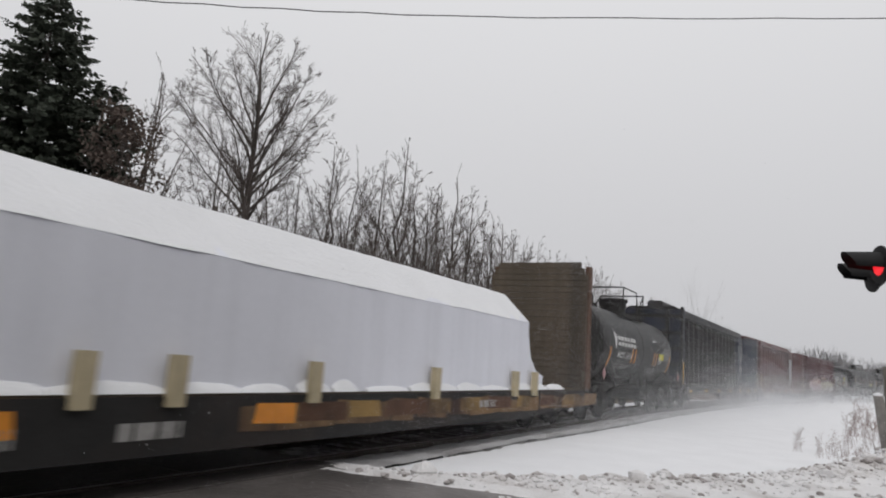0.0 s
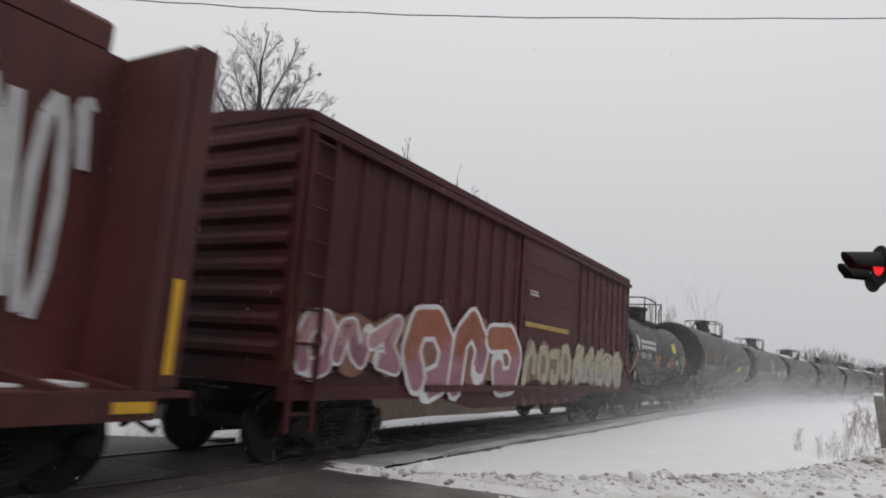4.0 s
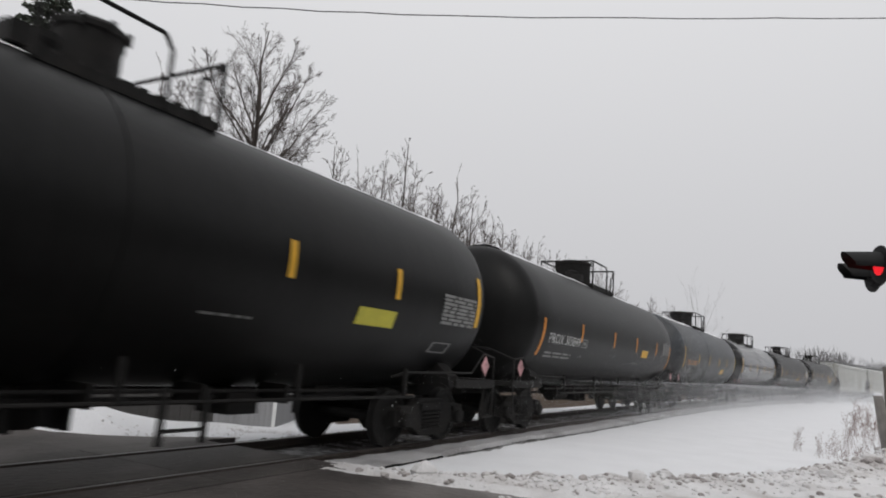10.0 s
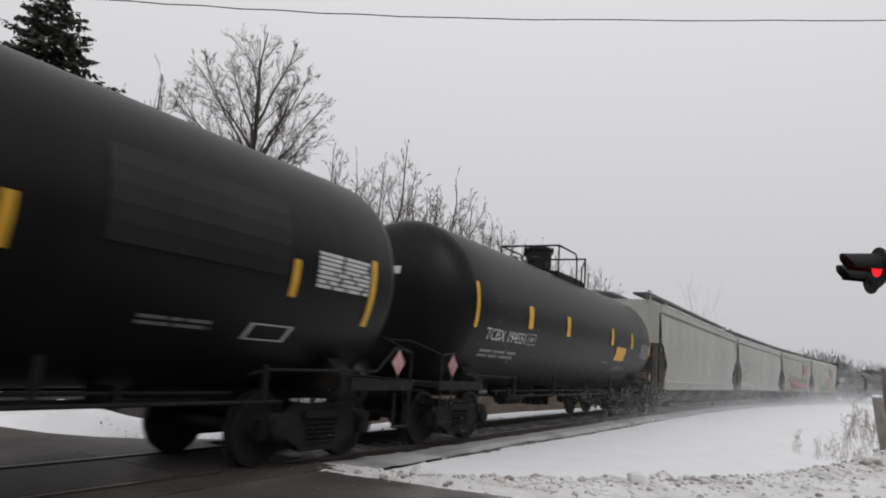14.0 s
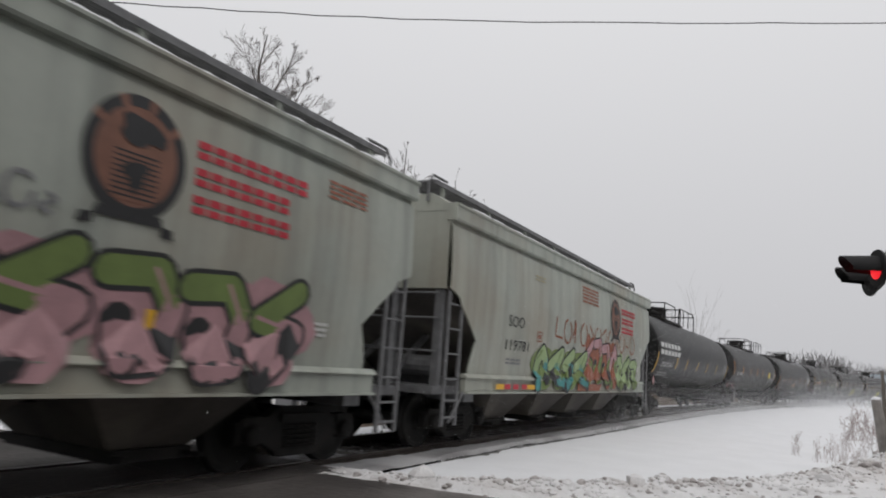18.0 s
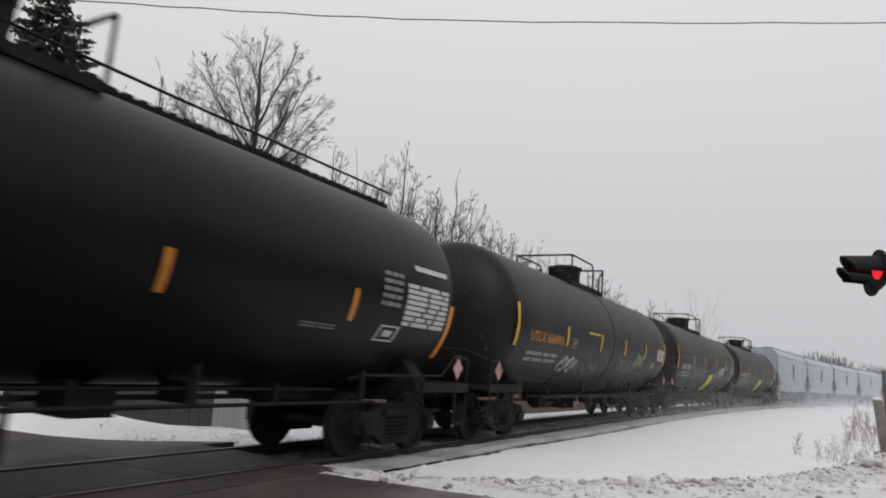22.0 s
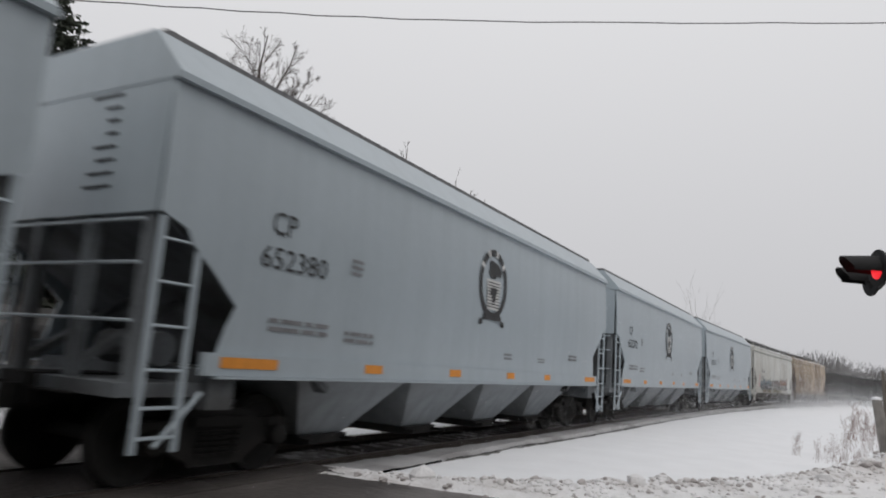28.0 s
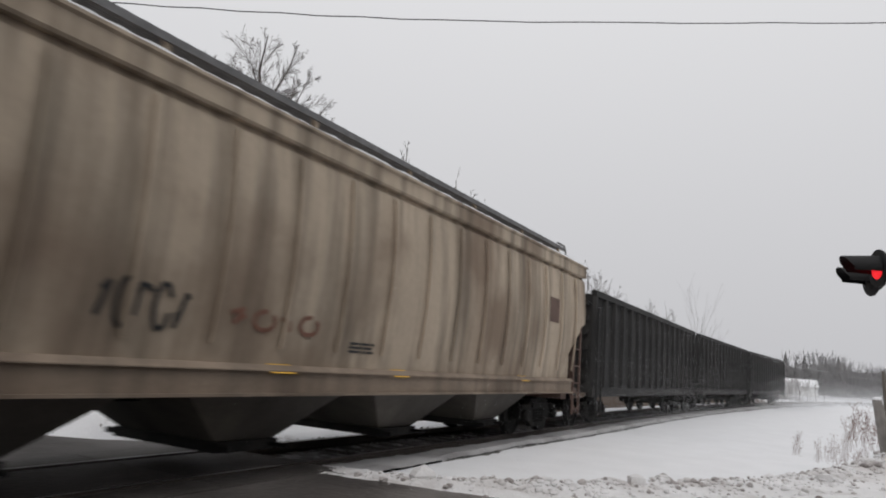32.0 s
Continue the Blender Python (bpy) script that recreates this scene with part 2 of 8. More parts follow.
def build_coupler(bm):
    """Draft gear and knuckle, pointing along +y from y = 0."""
    box(bm, -0.11, 0.11, -0.75, -0.1, 0.74, 0.98)
    prism(bm, [(-0.16, -0.16), (0.16, -0.16), (0.2, 0.02), (0.05, 0.12), (-0.02, 0.02), (-0.08, 0.1), (-0.2, 0.06)], 0.70, 1.02, "z")
    pipe(bm, [(0.35, -0.5, 0.78), (0.37, -0.2, 0.55), (0.32, 0.05, 0.42), (0.2, 0.18, 0.45)], 0.03)
    pipe(bm, [(-0.9, -0.35, 0.95), (0.95, -0.35, 0.95), (1.35, -0.36, 0.9), (1.4, -0.36, 0.72)], 0.018)


WHEELSETS = []


def running_gear(car, L, inset):
    """Two four-wheel trucks and the couplers under a wagon of length L."""
    for s in (-1, 1):
        truck = put("bogie", shared("bolster", "bogie", IRON, build_bolster, bevel=0.01), car, m=pose(0, s * (L / 2 - inset), 0))
        for x in (-1, 1):
            put("side_frame", shared("frame", "side_frame", IRON, build_side_frame, bevel=0.012), truck, m=pose(x * 1.0, 0, 0, 0, 0, 0 if x > 0 else 180))
        for y in (-0.89, 0.89):
            w = put("wheelset", shared("wheels", "wheelset", WHEEL, build_wheelset, True), truck, m=pose(0, y, 0.457))
            WHEELSETS.append((w, car, s * (L / 2 - inset) + y, y))
        put("coupler", shared("coupler", "coupler", IRON, build_coupler, bevel=0.01), car, m=pose(0, s * (L / 2 - 0.1), 0, 0, 0, 0 if s > 0 else 180))


def ladder(car, x, y0, y1, z0, z1, rungs, material, r=0.018):
    """A ladder: one stile carries the other and the rungs."""
    key = (round(z1 - z0, 3), material.name)
    stile = shared(("stile",) + key, "ladder", material, lambda bm: box(bm, -0.02, 0.02, -0.03, 0.03, 0, z1 - z0))
    side = put("ladder", stile, car, m=pose(x, y0, z0))
    put("stile", stile, side, m=pose(0, y1 - y0, 0))
    rung = shared(("rung", round(y1 - y0, 3), r, material.name), "rung", material, lambda bm: rod(bm, (0, 0, 0), (0, y1 - y0, 0), r, seg=5))
    for i in range(rungs):
        put("rung", rung, side, m=pose(0, 0, (z1 - z0) * (i + 0.5) / rungs))


# ---- tank wagons ----
def build_shell(bm, L, R, zc):
    h = L / 2 - 1.44
    d = 0.45 * R
    p = [(-h - d * math.sin(a), max(R * math.cos(a), 0.02)) for a in [radians(x) for x in (89, 82, 74, 65, 55, 44, 33, 22, 11)]]
    p += [(-h + 2 * h * i / 14, R) for i in range(15)]
    p += [(-u, r) for u, r in p[8::-1]]
    lathe(bm, p, 56, "y", (0, 0, zc))


def build_seams(bm, L, R, zc, rings):
    for y in rings:
        lathe(bm, [(y - 0.05, R + 0.002), (y - 0.045, R + 0.011), (y + 0.045, R + 0.011), (y + 0.05, R + 0.002)], 56, "y", (0, 0, zc))


def build_stub_sill(bm, L, R, zc, s):
    b, e = zc - R, s * L / 2
    y0, y1 = sorted((e - s * 0.45, e - s * 4.3))
    prism(bm, [(-0.34, 0.78), (0.34, 0.78), (0.34, b + 0.12), (-0.34, b + 0.12)], y0, y1, "y")


def build_saddle(bm, L, R, zc, s):
    b, yb = zc - R, s * (L / 2 - 2.0)
    r = zc - math.sqrt(max(R * R - 1.21, 0.05)) + 0.1
    prism(bm, [(-1.45, 1.0), (1.45, 1.0), (1.42, 1.18), (1.1, r), (0.5, b + 0.12), (-0.5, b + 0.12), (-1.1, r), (-1.42, 1.18)], yb - 0.16, yb + 0.16, "y")


def build_end_platform(bm, L, s):
    e = s * L / 2
    ya, yc = sorted((e - s * 0.42, e - s * 0.95))
    box(bm, -1.48, 1.48, ya, yc, 1.02, 1.10)


def build_side_sill(bm, L, s, x):
    y0, y1 = sorted((s * (L / 2 - 0.44), s * (L / 2 - 2.0)))
    box(bm, x - 0.03, x + 0.03, y0, y1, 0.985, 1.13)


def tank_underside(car, L, R, zc):
    """Stub sills, saddles, end platforms and brake gear, each a part."""
    b = zc - R
    for s in (-1, 1):
        put("stub_sill", shared(("stub", L, R, zc, s), "stub_sill", IRON, lambda bm: build_stub_sill(bm, L, R, zc, s), bevel=0.012), car)
        put("saddle", shared(("saddle", L, R, zc, s), "saddle", IRON, lambda bm: build_saddle(bm, L, R, zc, s), bevel=0.012), car)
        put("end_platform", shared(("endplat", L, s), "end_platform", IRON, lambda bm: build_end_platform(bm, L, s), bevel=0.01), car)
        for x in (-1.46, 1.46):
            put("side_sill", shared(("ssill", L, s, x), "side_sill", IRON, lambda bm: build_side_sill(bm, L, s, x)), car)
    for x, z, r in ((0.55, b - 0.10, 0.03), (0.95, b + 0.02, 0.022), (-0.6, b - 0.06, 0.03)):
        put("brake_pipe", shared(("pipe", L, x, z), "brake_pipe", IRON, lambda bm: pipe(bm, [(x, -L / 2 + 3.6, z), (x, L / 2 - 3.6, z)], r)), car)
    y = -L / 2 + 4.4
    while y < L / 2 - 4.4:
        put("pipe_bracket", shared(("bracket", b), "pipe_bracket", IRON, lambda bm: box(bm, 0.50, 1.0, -0.03, 0.03, b - 0.14, b + 0.10)), car, m=pose(0, y, 0))
        y += 1.35
    put("air_reservoir", shared(("air", b), "air_reservoir", IRON, lambda bm: lathe(bm, [(-0.55, 0.1), (-0.5, 0.19), (0.5, 0.19), (0.55, 0.1)], 12, "y", (0.35, -2.4, b - 0.16)), True), car)
    put("brake_valve", shared(("bvalve", b), "brake_valve", IRON, lambda bm: box(bm, 0.2, 0.75, 2.0, 2.5, b - 0.28, b + 0.02), bevel=0.03), car)


def build_outlet(bm, R, zc):
    b = zc - R
    lathe(bm, [(b - 0.42, 0.13), (b - 0.40, 0.17), (b - 0.22, 0.17), (b - 0.16, 0.28), (b + 0.05, 0.30)], 14, "z")
    box(bm, -0.35, 0.35, -0.32, -0.26, b - 0.42, b + 0.06)
    box(bm, -0.35, 0.35, 0.26, 0.32, b - 0.42, b + 0.06)


def build_end_rail(bm, L, s):
    e = s * L / 2
    for x in (1, -1):
        pipe(bm, [(x * 1.47, e - s * 0.5, 0.45), (x * 1.47, e - s * 0.5, 1.12), (x * 1.47, e - s * 0.5, 1.55), (x * 1.47, e - s * 0.95, 1.6), (x * 1.47, e - s * 1.4, 1.25), (x * 1.47, e - s * 3.6, 1.22), (x * 1.3, e - s * 3.7, 1.15)], 0.02)
        pipe(bm, [(x * 1.47, e - s * 0.9, 0.45), (x * 1.47, e - s * 0.9, 1.1)], 0.02)
        pipe(bm, [(x * 1.47, e - s * 0.5, 0.46), (x * 1.47, e - s * 0.9, 0.46)], 0.02)
    pipe(bm, [(-1.47, e - s * 0.5, 1.55), (-0.9, e - s * 0.45, 1.75), (0.9, e - s * 0.45, 1.75), (1.47, e - s * 0.5, 1.55)], 0.02)


def grating(car, name, top, y0, y1, half):
    """A walkway: a bearer frame with one slat after another on it."""
    def bearers(bm):
        for x in (-half, half):
            box(bm, x - 0.03, x + 0.03, y0, y1, top - 0.12, top - 0.002)
        for y in (y0 + 0.1, y1 - 0.1, (y0 + y1) / 2):
            box(bm, -half + 0.031, half - 0.031, y - 0.05, y + 0.05, top - 0.12, top - 0.002)
            for x in (-half + 0.05, half - 0.05):
                box(bm, x - 0.03, x + 0.03, y - 0.03, y + 0.03, top - 0.62, top - 0.1)
    body = put(name, shared((name, top, y0, y1, half), name, IRON, bearers), car)
    n = int((y1 - y0) / 0.2)
    for i in range(n):
        y = y0 + (y1 - y0) * (i + 0.5) / n
        put("slat", shared(("slat", half), "slat", IRON, lambda bm: box(bm, -half, half, -0.06, 0.06, 0, 0.045)), body, m=pose(0, y, top))
    return body


def guard_rails(car, top, y0, y1, half, high):
    """Hand rails round the loading platform, with a gap for the ladder on each side."""
    z0, z1 = top - 0.2, top + high
    r = 0.026
    gap0, gap1 = y0 + (y1 - y0) * 0.66, y0 + (y1 - y0) * 0.86
    key = (top, y0, y1, high)
    for x in (half, -half):
        at = pose(x, 0, 0)
        put("guard_rail", shared(("guard_a", key), "guard_rail", IRON, lambda bm: pipe(bm, [(0, y0, z1), (0, gap0 - 0.12, z1), (0, gap0, z1 - 0.15), (0, gap0, z0)], r)), car, m=at)
        put("guard_rail", shared(("guard_b", key), "guard_rail", IRON, lambda bm: pipe(bm, [(0, y1, z1), (0, gap1 + 0.12, z1 - 0.25), (0, gap1, z1 - 0.3), (0, gap1, z0)], r)), car, m=at)
        for y in (y0, y1):
            put("rail_post", shared(("guard_c", z0, z1), "rail_post", IRON, lambda bm: rod(bm, (0, 0, z0), (0, 0, z1), r)), car, m=pose(x, y, 0))
    for y in (y0, y1):
        put("end_rail", shared(("guard_d", half, z1), "end_rail", IRON, lambda bm: rod(bm, (-half, 0, z1), (half, 0, z1), r)), car, m=pose(0, y, 0))


def build_manway(bm, r, high, top, y):
    lathe(bm, [(top - 0.15, r), (top + high - 0.14, r), (top + high - 0.12, r + 0.03), (top + high - 0.06, r + 0.03), (top + high, r * 0.88), (top + high + 0.02, 0.1)], 22, "z", (0, y, 0))
    box(bm, -r - 0.06, -r + 0.04, y - 0.14, y + 0.14, top + high - 0.26, top + high - 0.01)
    for i in range(8):
        a = 2 * math.pi * i / 8
        lathe(bm, [(top + high - 0.16, 0.03), (top + high - 0.02, 0.03)], 6, "z", ((r + 0.05) * math.cos(a), y + (r + 0.05) * math.sin(a), 0))


def build_valve(bm, k, top, y):
    if k == 0:
        lathe(bm, [(top - 0.1, 0.14), (top + 0.18, 0.14), (top + 0.22, 0.2), (top + 0.30, 0.2), (top + 0.34, 0.08)], 12, "z", (0.15, y, 0))
    elif k == 1:
        lathe(bm, [(top - 0.1, 0.09), (top + 0.26, 0.09), (top + 0.30, 0.05)], 10, "z", (-0.35, y - 0.3, 0))
    else:
        box(bm, 0.3, 0.6, y - 0.5, y - 0.2, top - 0.05, top + 0.16)


def build_snow_cap(bm, R, zc, y0, y1, a0, a1, seed):
    """A thin uneven drift along the top of a tank, between two angles from the crown."""
    rng = random.Random(seed)
    ny, na = int((y1 - y0) / 0.35), 5
    grid = []
    for i in range(ny + 1):
        y = y0 + (y1 - y0) * i / ny
        lo, hi = a0 + rng.uniform(-5, 5), a1 + rng.uniform(-5, 5)
        row = []
        for j in range(na + 1):
            a = radians(90 - (lo + (hi - lo) * j / na))
            t = 0.005 + 0.06 * math.sin(math.pi * j / na) * rng.uniform(0.6, 1.2)
            row.append(bm.verts.new(((R + t) * math.cos(a), y, zc + (R + t) * math.sin(a))))
        grid.append(row)
    for p, q in zip(grid, grid[1:]):
        for j in range(na):
            bm.faces.new((p[j], p[j + 1], q[j + 1], q[j]))


def on_head(L, R, zc, lift=0.014):
    """Lays (x, z) on the rounded front head."""
    def place(x, z):
        r2 = min((x * x + (z - zc) ** 2) / (R * R), 0.999)
        return (x, -(L / 2 - 1.44) - 0.45 * R * math.sqrt(1 - r2) - lift, z)
    return place


def tank_wagon(label, L, R=1.6, zc=2.50, paint=None, stripes=(), talls=(), short=(2.24, 2.70), tall=(2.0, 2.9), wide=0.12, stripe_paint=None, high=0.62, plat=(-1.75, 1.25), rings=(), snow=None, walkway=None, hatch=None, data=None, data_paint=None):
    paint, stripe_paint = paint or BLACK, stripe_paint or YELLOW
    car = thing("tank_wagon", label, "tank wagon", "wagons of the freight train")
    L0 = round(L * 5) / 5
    key = (L0, R, zc)
    put("tank_shell", shared(("shell", key, paint.name), "tank_shell", paint, lambda bm: build_shell(bm, L0, R, zc), True), car)
    for y in rings:
        put("seam_band", shared(("seam", R, zc, paint.name), "seam_band", paint, lambda bm: build_seams(bm, L0, R, zc, (0.0,)), True), car, m=pose(0, y, 0))
    tank_underside(car, L0, R, zc)
    put("outlet_valve", shared(("outlet", R, zc), "outlet_valve", IRON, lambda bm: build_outlet(bm, R, zc)), car)
    ladder(car, 1.46, 0.5, 1.03, 0.45, 1.0, 2, IRON, 0.02)
    for s in (-1, 1):
        put("end_handrail", shared(("endrail", L0, s), "end_handrail", IRON, lambda bm: build_end_rail(bm, L0, s)), car)
    top = zc + R
    grating(car, "loading_platform", top - 0.10, plat[0], plat[1], 0.80)
    guard_rails(car, top, plat[0], plat[1], 0.84, high)
    ym, mr = hatch or ((plat[0] + plat[1]) / 2 + 0.35, 0.45)
    mh = 0.70 if hatch else 0.58
    put("manway", shared(("manway", mr, top, ym), "manway", IRON, lambda bm: build_manway(bm, mr, mh, top, ym), True), car)
    for k in range(3):
        put("valve", shared(("valve", k, top, ym), "valve", IRON, lambda bm: build_valve(bm, k, top, ym - (0.95 if hatch is None else 0.6)), True), car)
    if walkway:
        grating(car, "walkway", top + 0.03, walkway[0], walkway[1], 0.35)
    if snow:
        put("snow_cap", shared(("cap", key, snow), "snow_cap", SNOW, lambda bm: build_snow_cap(bm, R, zc, -L0 / 2 + 1.5, L0 / 2 - 1.5, snow[0], snow[1], snow[2]), True), car, "thin snow lying along the crown")
    place = on_tank(R, zc)
    e = L / 2 - 1.6
    for y in stripes:
        put("reflector_stripe", shared(("stripe", R, zc, short, wide, stripe_paint.name), "reflector_stripe", stripe_paint, lambda bm: bar(bm, place, -wide / 2, wide / 2, short[0], short[1], 5)), car, m=pose(0, y, 0))
    for y in talls:
        put("reflector_stripe", shared(("tall", R, zc, tall, stripe_paint.name), "reflector_stripe", stripe_paint, lambda bm: bar(bm, place, -0.06, 0.06, tall[0], tall[1], 8)), car, m=pose(0, y, 0))
    # long grab rail low along both sides, on short posts
    for x in (-1.46, 1.46):
        rail = put("side_rail", shared(("siderail", L0), "side_rail", IRON, lambda bm: rod(bm, (0, -L0 / 2 + 3.3, 0), (0, L0 / 2 - 3.3, 0), 0.022, seg=6)), car, m=pose(x, 0, 0.86))
        for k in range(5):
            y = -L0 / 2 + 3.6 + (L0 - 7.2) * k / 4
            put("post", shared(("siderailpost",), "post", IRON, lambda bm: box(bm, -0.025, 0.025, -0.03, 0.03, 0.0, 0.42)), rail, m=pose(0, y, 0))
    # data panel, number on the head, hazard diamonds
    if data:
        bm = bmesh.new()
        small_print(bm, place, *data, 8, seed=len(label) + round(L * 10), fill=0.74)
        tagged(part("data_panel", bm, data_paint or GREYTEXT, car), "panel of worn white print", kind="stuff")
    bm = bmesh.new()
    head = on_head(L0, R, zc)
    k = R / 1.6
    for x0, x1, z0, z1 in ((-0.72, -0.32, 0.46, 0.60), (-0.24, 0.34, 0.46, 0.60), (-0.72, -0.28, 0.31, 0.38), (-0.22, 0.16, 0.31, 0.38), (-0.72, -0.2, 0.20, 0.26)):
        for j in range(3):
            a, b = x0 + (x1 - x0) * j / 3, x0 + (x1 - x0) * (j + 0.94) / 3
            bm.faces.new([bm.verts.new(head(x * k, zc + z * k)) for x, z in ((a, z0), (b, z0), (b, z1), (a, z1))])
    tagged(part("head_print", bm, WHITE, car), "worn white print on the tank head", kind="stuff")
    for s in (-1, 1):
        bm = bmesh.new()
        x = 1.49
        yy = s * (L / 2 - 0.85)
        v = [bm.verts.new(c) for c in ((x, yy, 1.20), (x, yy + 0.17, 1.39), (x, yy, 1.58), (x, yy - 0.17, 1.39))]
        bm.faces.new(v)
        bmesh.ops.solidify(bm, geom=bm.faces[:], thickness=0.012)
        part("hazard_placard", bm, PLACARD, car, "faded red and white hazard diamond")
        bm = bmesh.new()
        box(bm, x - 0.04, x - 0.005, yy - 0.03, yy + 0.03, 1.1, 1.4)
        part("placard_holder", bm, IRON, car)
    running_gear(car, L, 2.0)
    return car, place, e


PLACARD = mat("hazard_placard", (0.55, 0.30, 0.31), 0.6, var=0.5, scale=9, bump=0)


# ---- covered hoppers ----
def hopper_side_x(z, bulge=0.06):
    return 1.53 + bulge * math.sin(math.pi * min(max((z - 1.2) / 3.1, 0), 1))


def build_hopper_side(bm, H, sign, bulge, eave):
    """One side sheet with its cut-away lower corners, as a curved plate; under a deep eave it steps in."""
    levels = [1.16, 1.40, 1.65, 1.89, 2.2, 2.45, 2.58, 2.70, 3.0, 3.4, 3.75, 4.06]
    ends = [H - 0.95, H - 0.93, H - 1.0, H - 1.1, H - 0.74, H - 0.42, H - 0.34, H, H, H, H, H]
    if eave:
        levels, ends = levels[:10] + [3.78, 3.80, 4.0], ends + [H]
    grid = []
    ny = 12
    for z, e in zip(levels, ends):
        x = (hopper_side_x(z, bulge) - (0.045 if eave and z > 3.79 else 0)) * sign
        grid.append([(x, -e + 2 * e * i / ny, z) for i in range(ny + 1)])
    for off in (0, 1):
        for r in range(len(grid)):
            for c in range(ny + 1):
                x, y, z = grid[r][c]
                bm.verts.new((x - sign * 0.03 * off, y, z))
    bm.verts.ensure_lookup_table()
    n, w = len(grid), ny + 1

    def v(o, r, c):
        return bm.verts[o * n * w + r * w + c]
    for r in range(n - 1):
        for c in range(ny):
            bm.faces.new((v(0, r, c), v(0, r, c + 1), v(0, r + 1, c + 1), v(0, r + 1, c)))
            bm.faces.new((v(1, r, c), v(1, r + 1, c), v(1, r + 1, c + 1), v(1, r, c + 1)))
        for c in (0, ny):
            bm.faces.new((v(0, r, c), v(0, r + 1, c), v(1, r + 1, c), v(1, r, c)))
    for c in range(ny):
        for r in (0, n - 1):
            bm.faces.new((v(0, r, c), v(1, r, c), v(1, r, c + 1), v(0, r, c + 1)))


def build_roof(bm, H, peak, eave):
    edge = 1.55 if eave else 1.60
    prism(bm, [(-edge, 4.04), (-edge, 4.10), (-1.12, peak), (1.12, peak), (edge, 4.10), (edge, 4.04)], -H, H, "y")


def build_chord(bm, H, eave):
    """The top chord: a thin strip, or the deep rolled eave of the older wagons with its lip."""
    if eave:
        prism(bm, [(1.46, 3.87), (1.62, 3.87), (1.64, 3.90), (1.63, 4.10), (1.66, 4.125), (1.66, 4.16), (1.60, 4.17), (1.46, 4.16)], -H - 0.02, H + 0.02, "y")
    else:
        box(bm, 1.50, 1.615, -H - 0.02, H + 0.02, 4.02, 4.085)


def build_sill(bm, H, deep):
    """The side sill: a rolled channel with a lip above and a flange below; on older wagons it hangs lower."""
    if deep == "low":
        box(bm, 1.50, 1.60, -H + 0.75, H - 0.75, 1.00, 1.235)
        prism(bm, [(1.50, 1.236), (1.645, 1.236), (1.645, 1.25), (1.575, 1.31), (1.50, 1.31)], -H + 0.72, H - 0.72, "y")
        box(bm, 1.47, 1.66, -H + 0.75, H - 0.75, 0.968, 0.999)
        return
    box(bm, 1.50, 1.585, -H + 0.75, H - 0.75, 1.17, 1.40 if deep else 1.32)
    box(bm, 1.47, 1.62, -H + 0.9, H - 0.9, 1.14, 1.167)


def build_hopper_end(bm, H, s):
    """End wall, slope sheet and corner posts."""
    a, b = sorted((s * (H - 0.06), s * (H - 0.01)))
    box(bm, -1.50, 1.50, a, b, 2.70, 4.06)


def build_slope_sheet(bm, H, s):
    prism(bm, [(s * (H - 0.07), 2.70), (s * (H - 0.12), 2.76), (s * (H - 2.9), 1.05), (s * (H - 2.85), 0.98)], -1.49, 1.49, "x")


def build_end_posts(bm, H, L, s):
    y = s * (H - 0.10)
    for x in (-1.36, 1.36, -0.45, 0.45):
        box(bm, x - 0.07, x + 0.07, y - 0.06, y + 0.06, 1.08, 2.72)
    prism(bm, [(s * (H - 0.05), 1.1), (s * (H - 0.05), 1.2), (s * (H - 1.6), 2.2), (s * (H - 1.6), 2.1)], -0.5, -0.4, "x")
    prism(bm, [(s * (H - 0.05), 1.1), (s * (H - 0.05), 1.2), (s * (H - 1.6), 2.2), (s * (H - 1.6), 2.1)], 0.4, 0.5, "x")
    a, b = sorted((s * (H - 1.3), s * (H + 0.12)))
    box(bm, -1.45, 1.45, a, b, 0.95, 1.08)
    a, b = sorted((s * (H - 1.25), s * (H - 0.9)))
    box(bm, -1.52, 1.52, a, b, 0.82, 1.22)
    lathe(bm, [(-0.45, 0.18), (0.45, 0.18)], 12, "x", (0.55, s * (H - 0.7), 1.4))


def hopper_ladders(car, H, s, material):
    y0, y1 = sorted((s * (H - 0.52), s * (H - 0.06)))
    for x in (-1.56, 1.56):
        ladder(car, x, y0, y1, 1.0, 2.66, 4, material)
        ladder(car, x, y0, y1, 0.45, 0.995, 2, material, 0.02)
        put("step_brace", shared(("sbrace", H, s, x, material.name), "step_brace", material, lambda bm: pipe(bm, [(x, y0 - 0.25 if s > 0 else y1 + 0.25, 1.0), (x, (y0 + y1) / 2, 0.5)], 0.025)), car)
    for z in (1.65, 2.2, 2.62):
        put("grab_iron", shared(("grab", material.name), "grab_iron", material, lambda bm: rod(bm, (-1.4, 0, 0), (1.4, 0, 0), 0.018)), car, m=pose(0, s * (H + 0.02), z))


def build_bay(bm, top, low):
    """One discharge bay: an inverted pyramid with its gate."""
    t = [(-1.46, -top), (1.46, -top), (1.46, top), (-1.46, top)]
    b = [(-0.85, -low), (0.85, -low), (0.85, low), (-0.85, low)]
    va, vb = [bm.verts.new((x, y, 1.20)) for x, y in t], [bm.verts.new((x, y, 0.38)) for x, y in b]
    for i in range(4):
        j = (i + 1) % 4
        bm.faces.new((va[i], va[j], vb[j], vb[i]))
    bm.faces.new(va)
    bm.faces.new(vb[::-1])


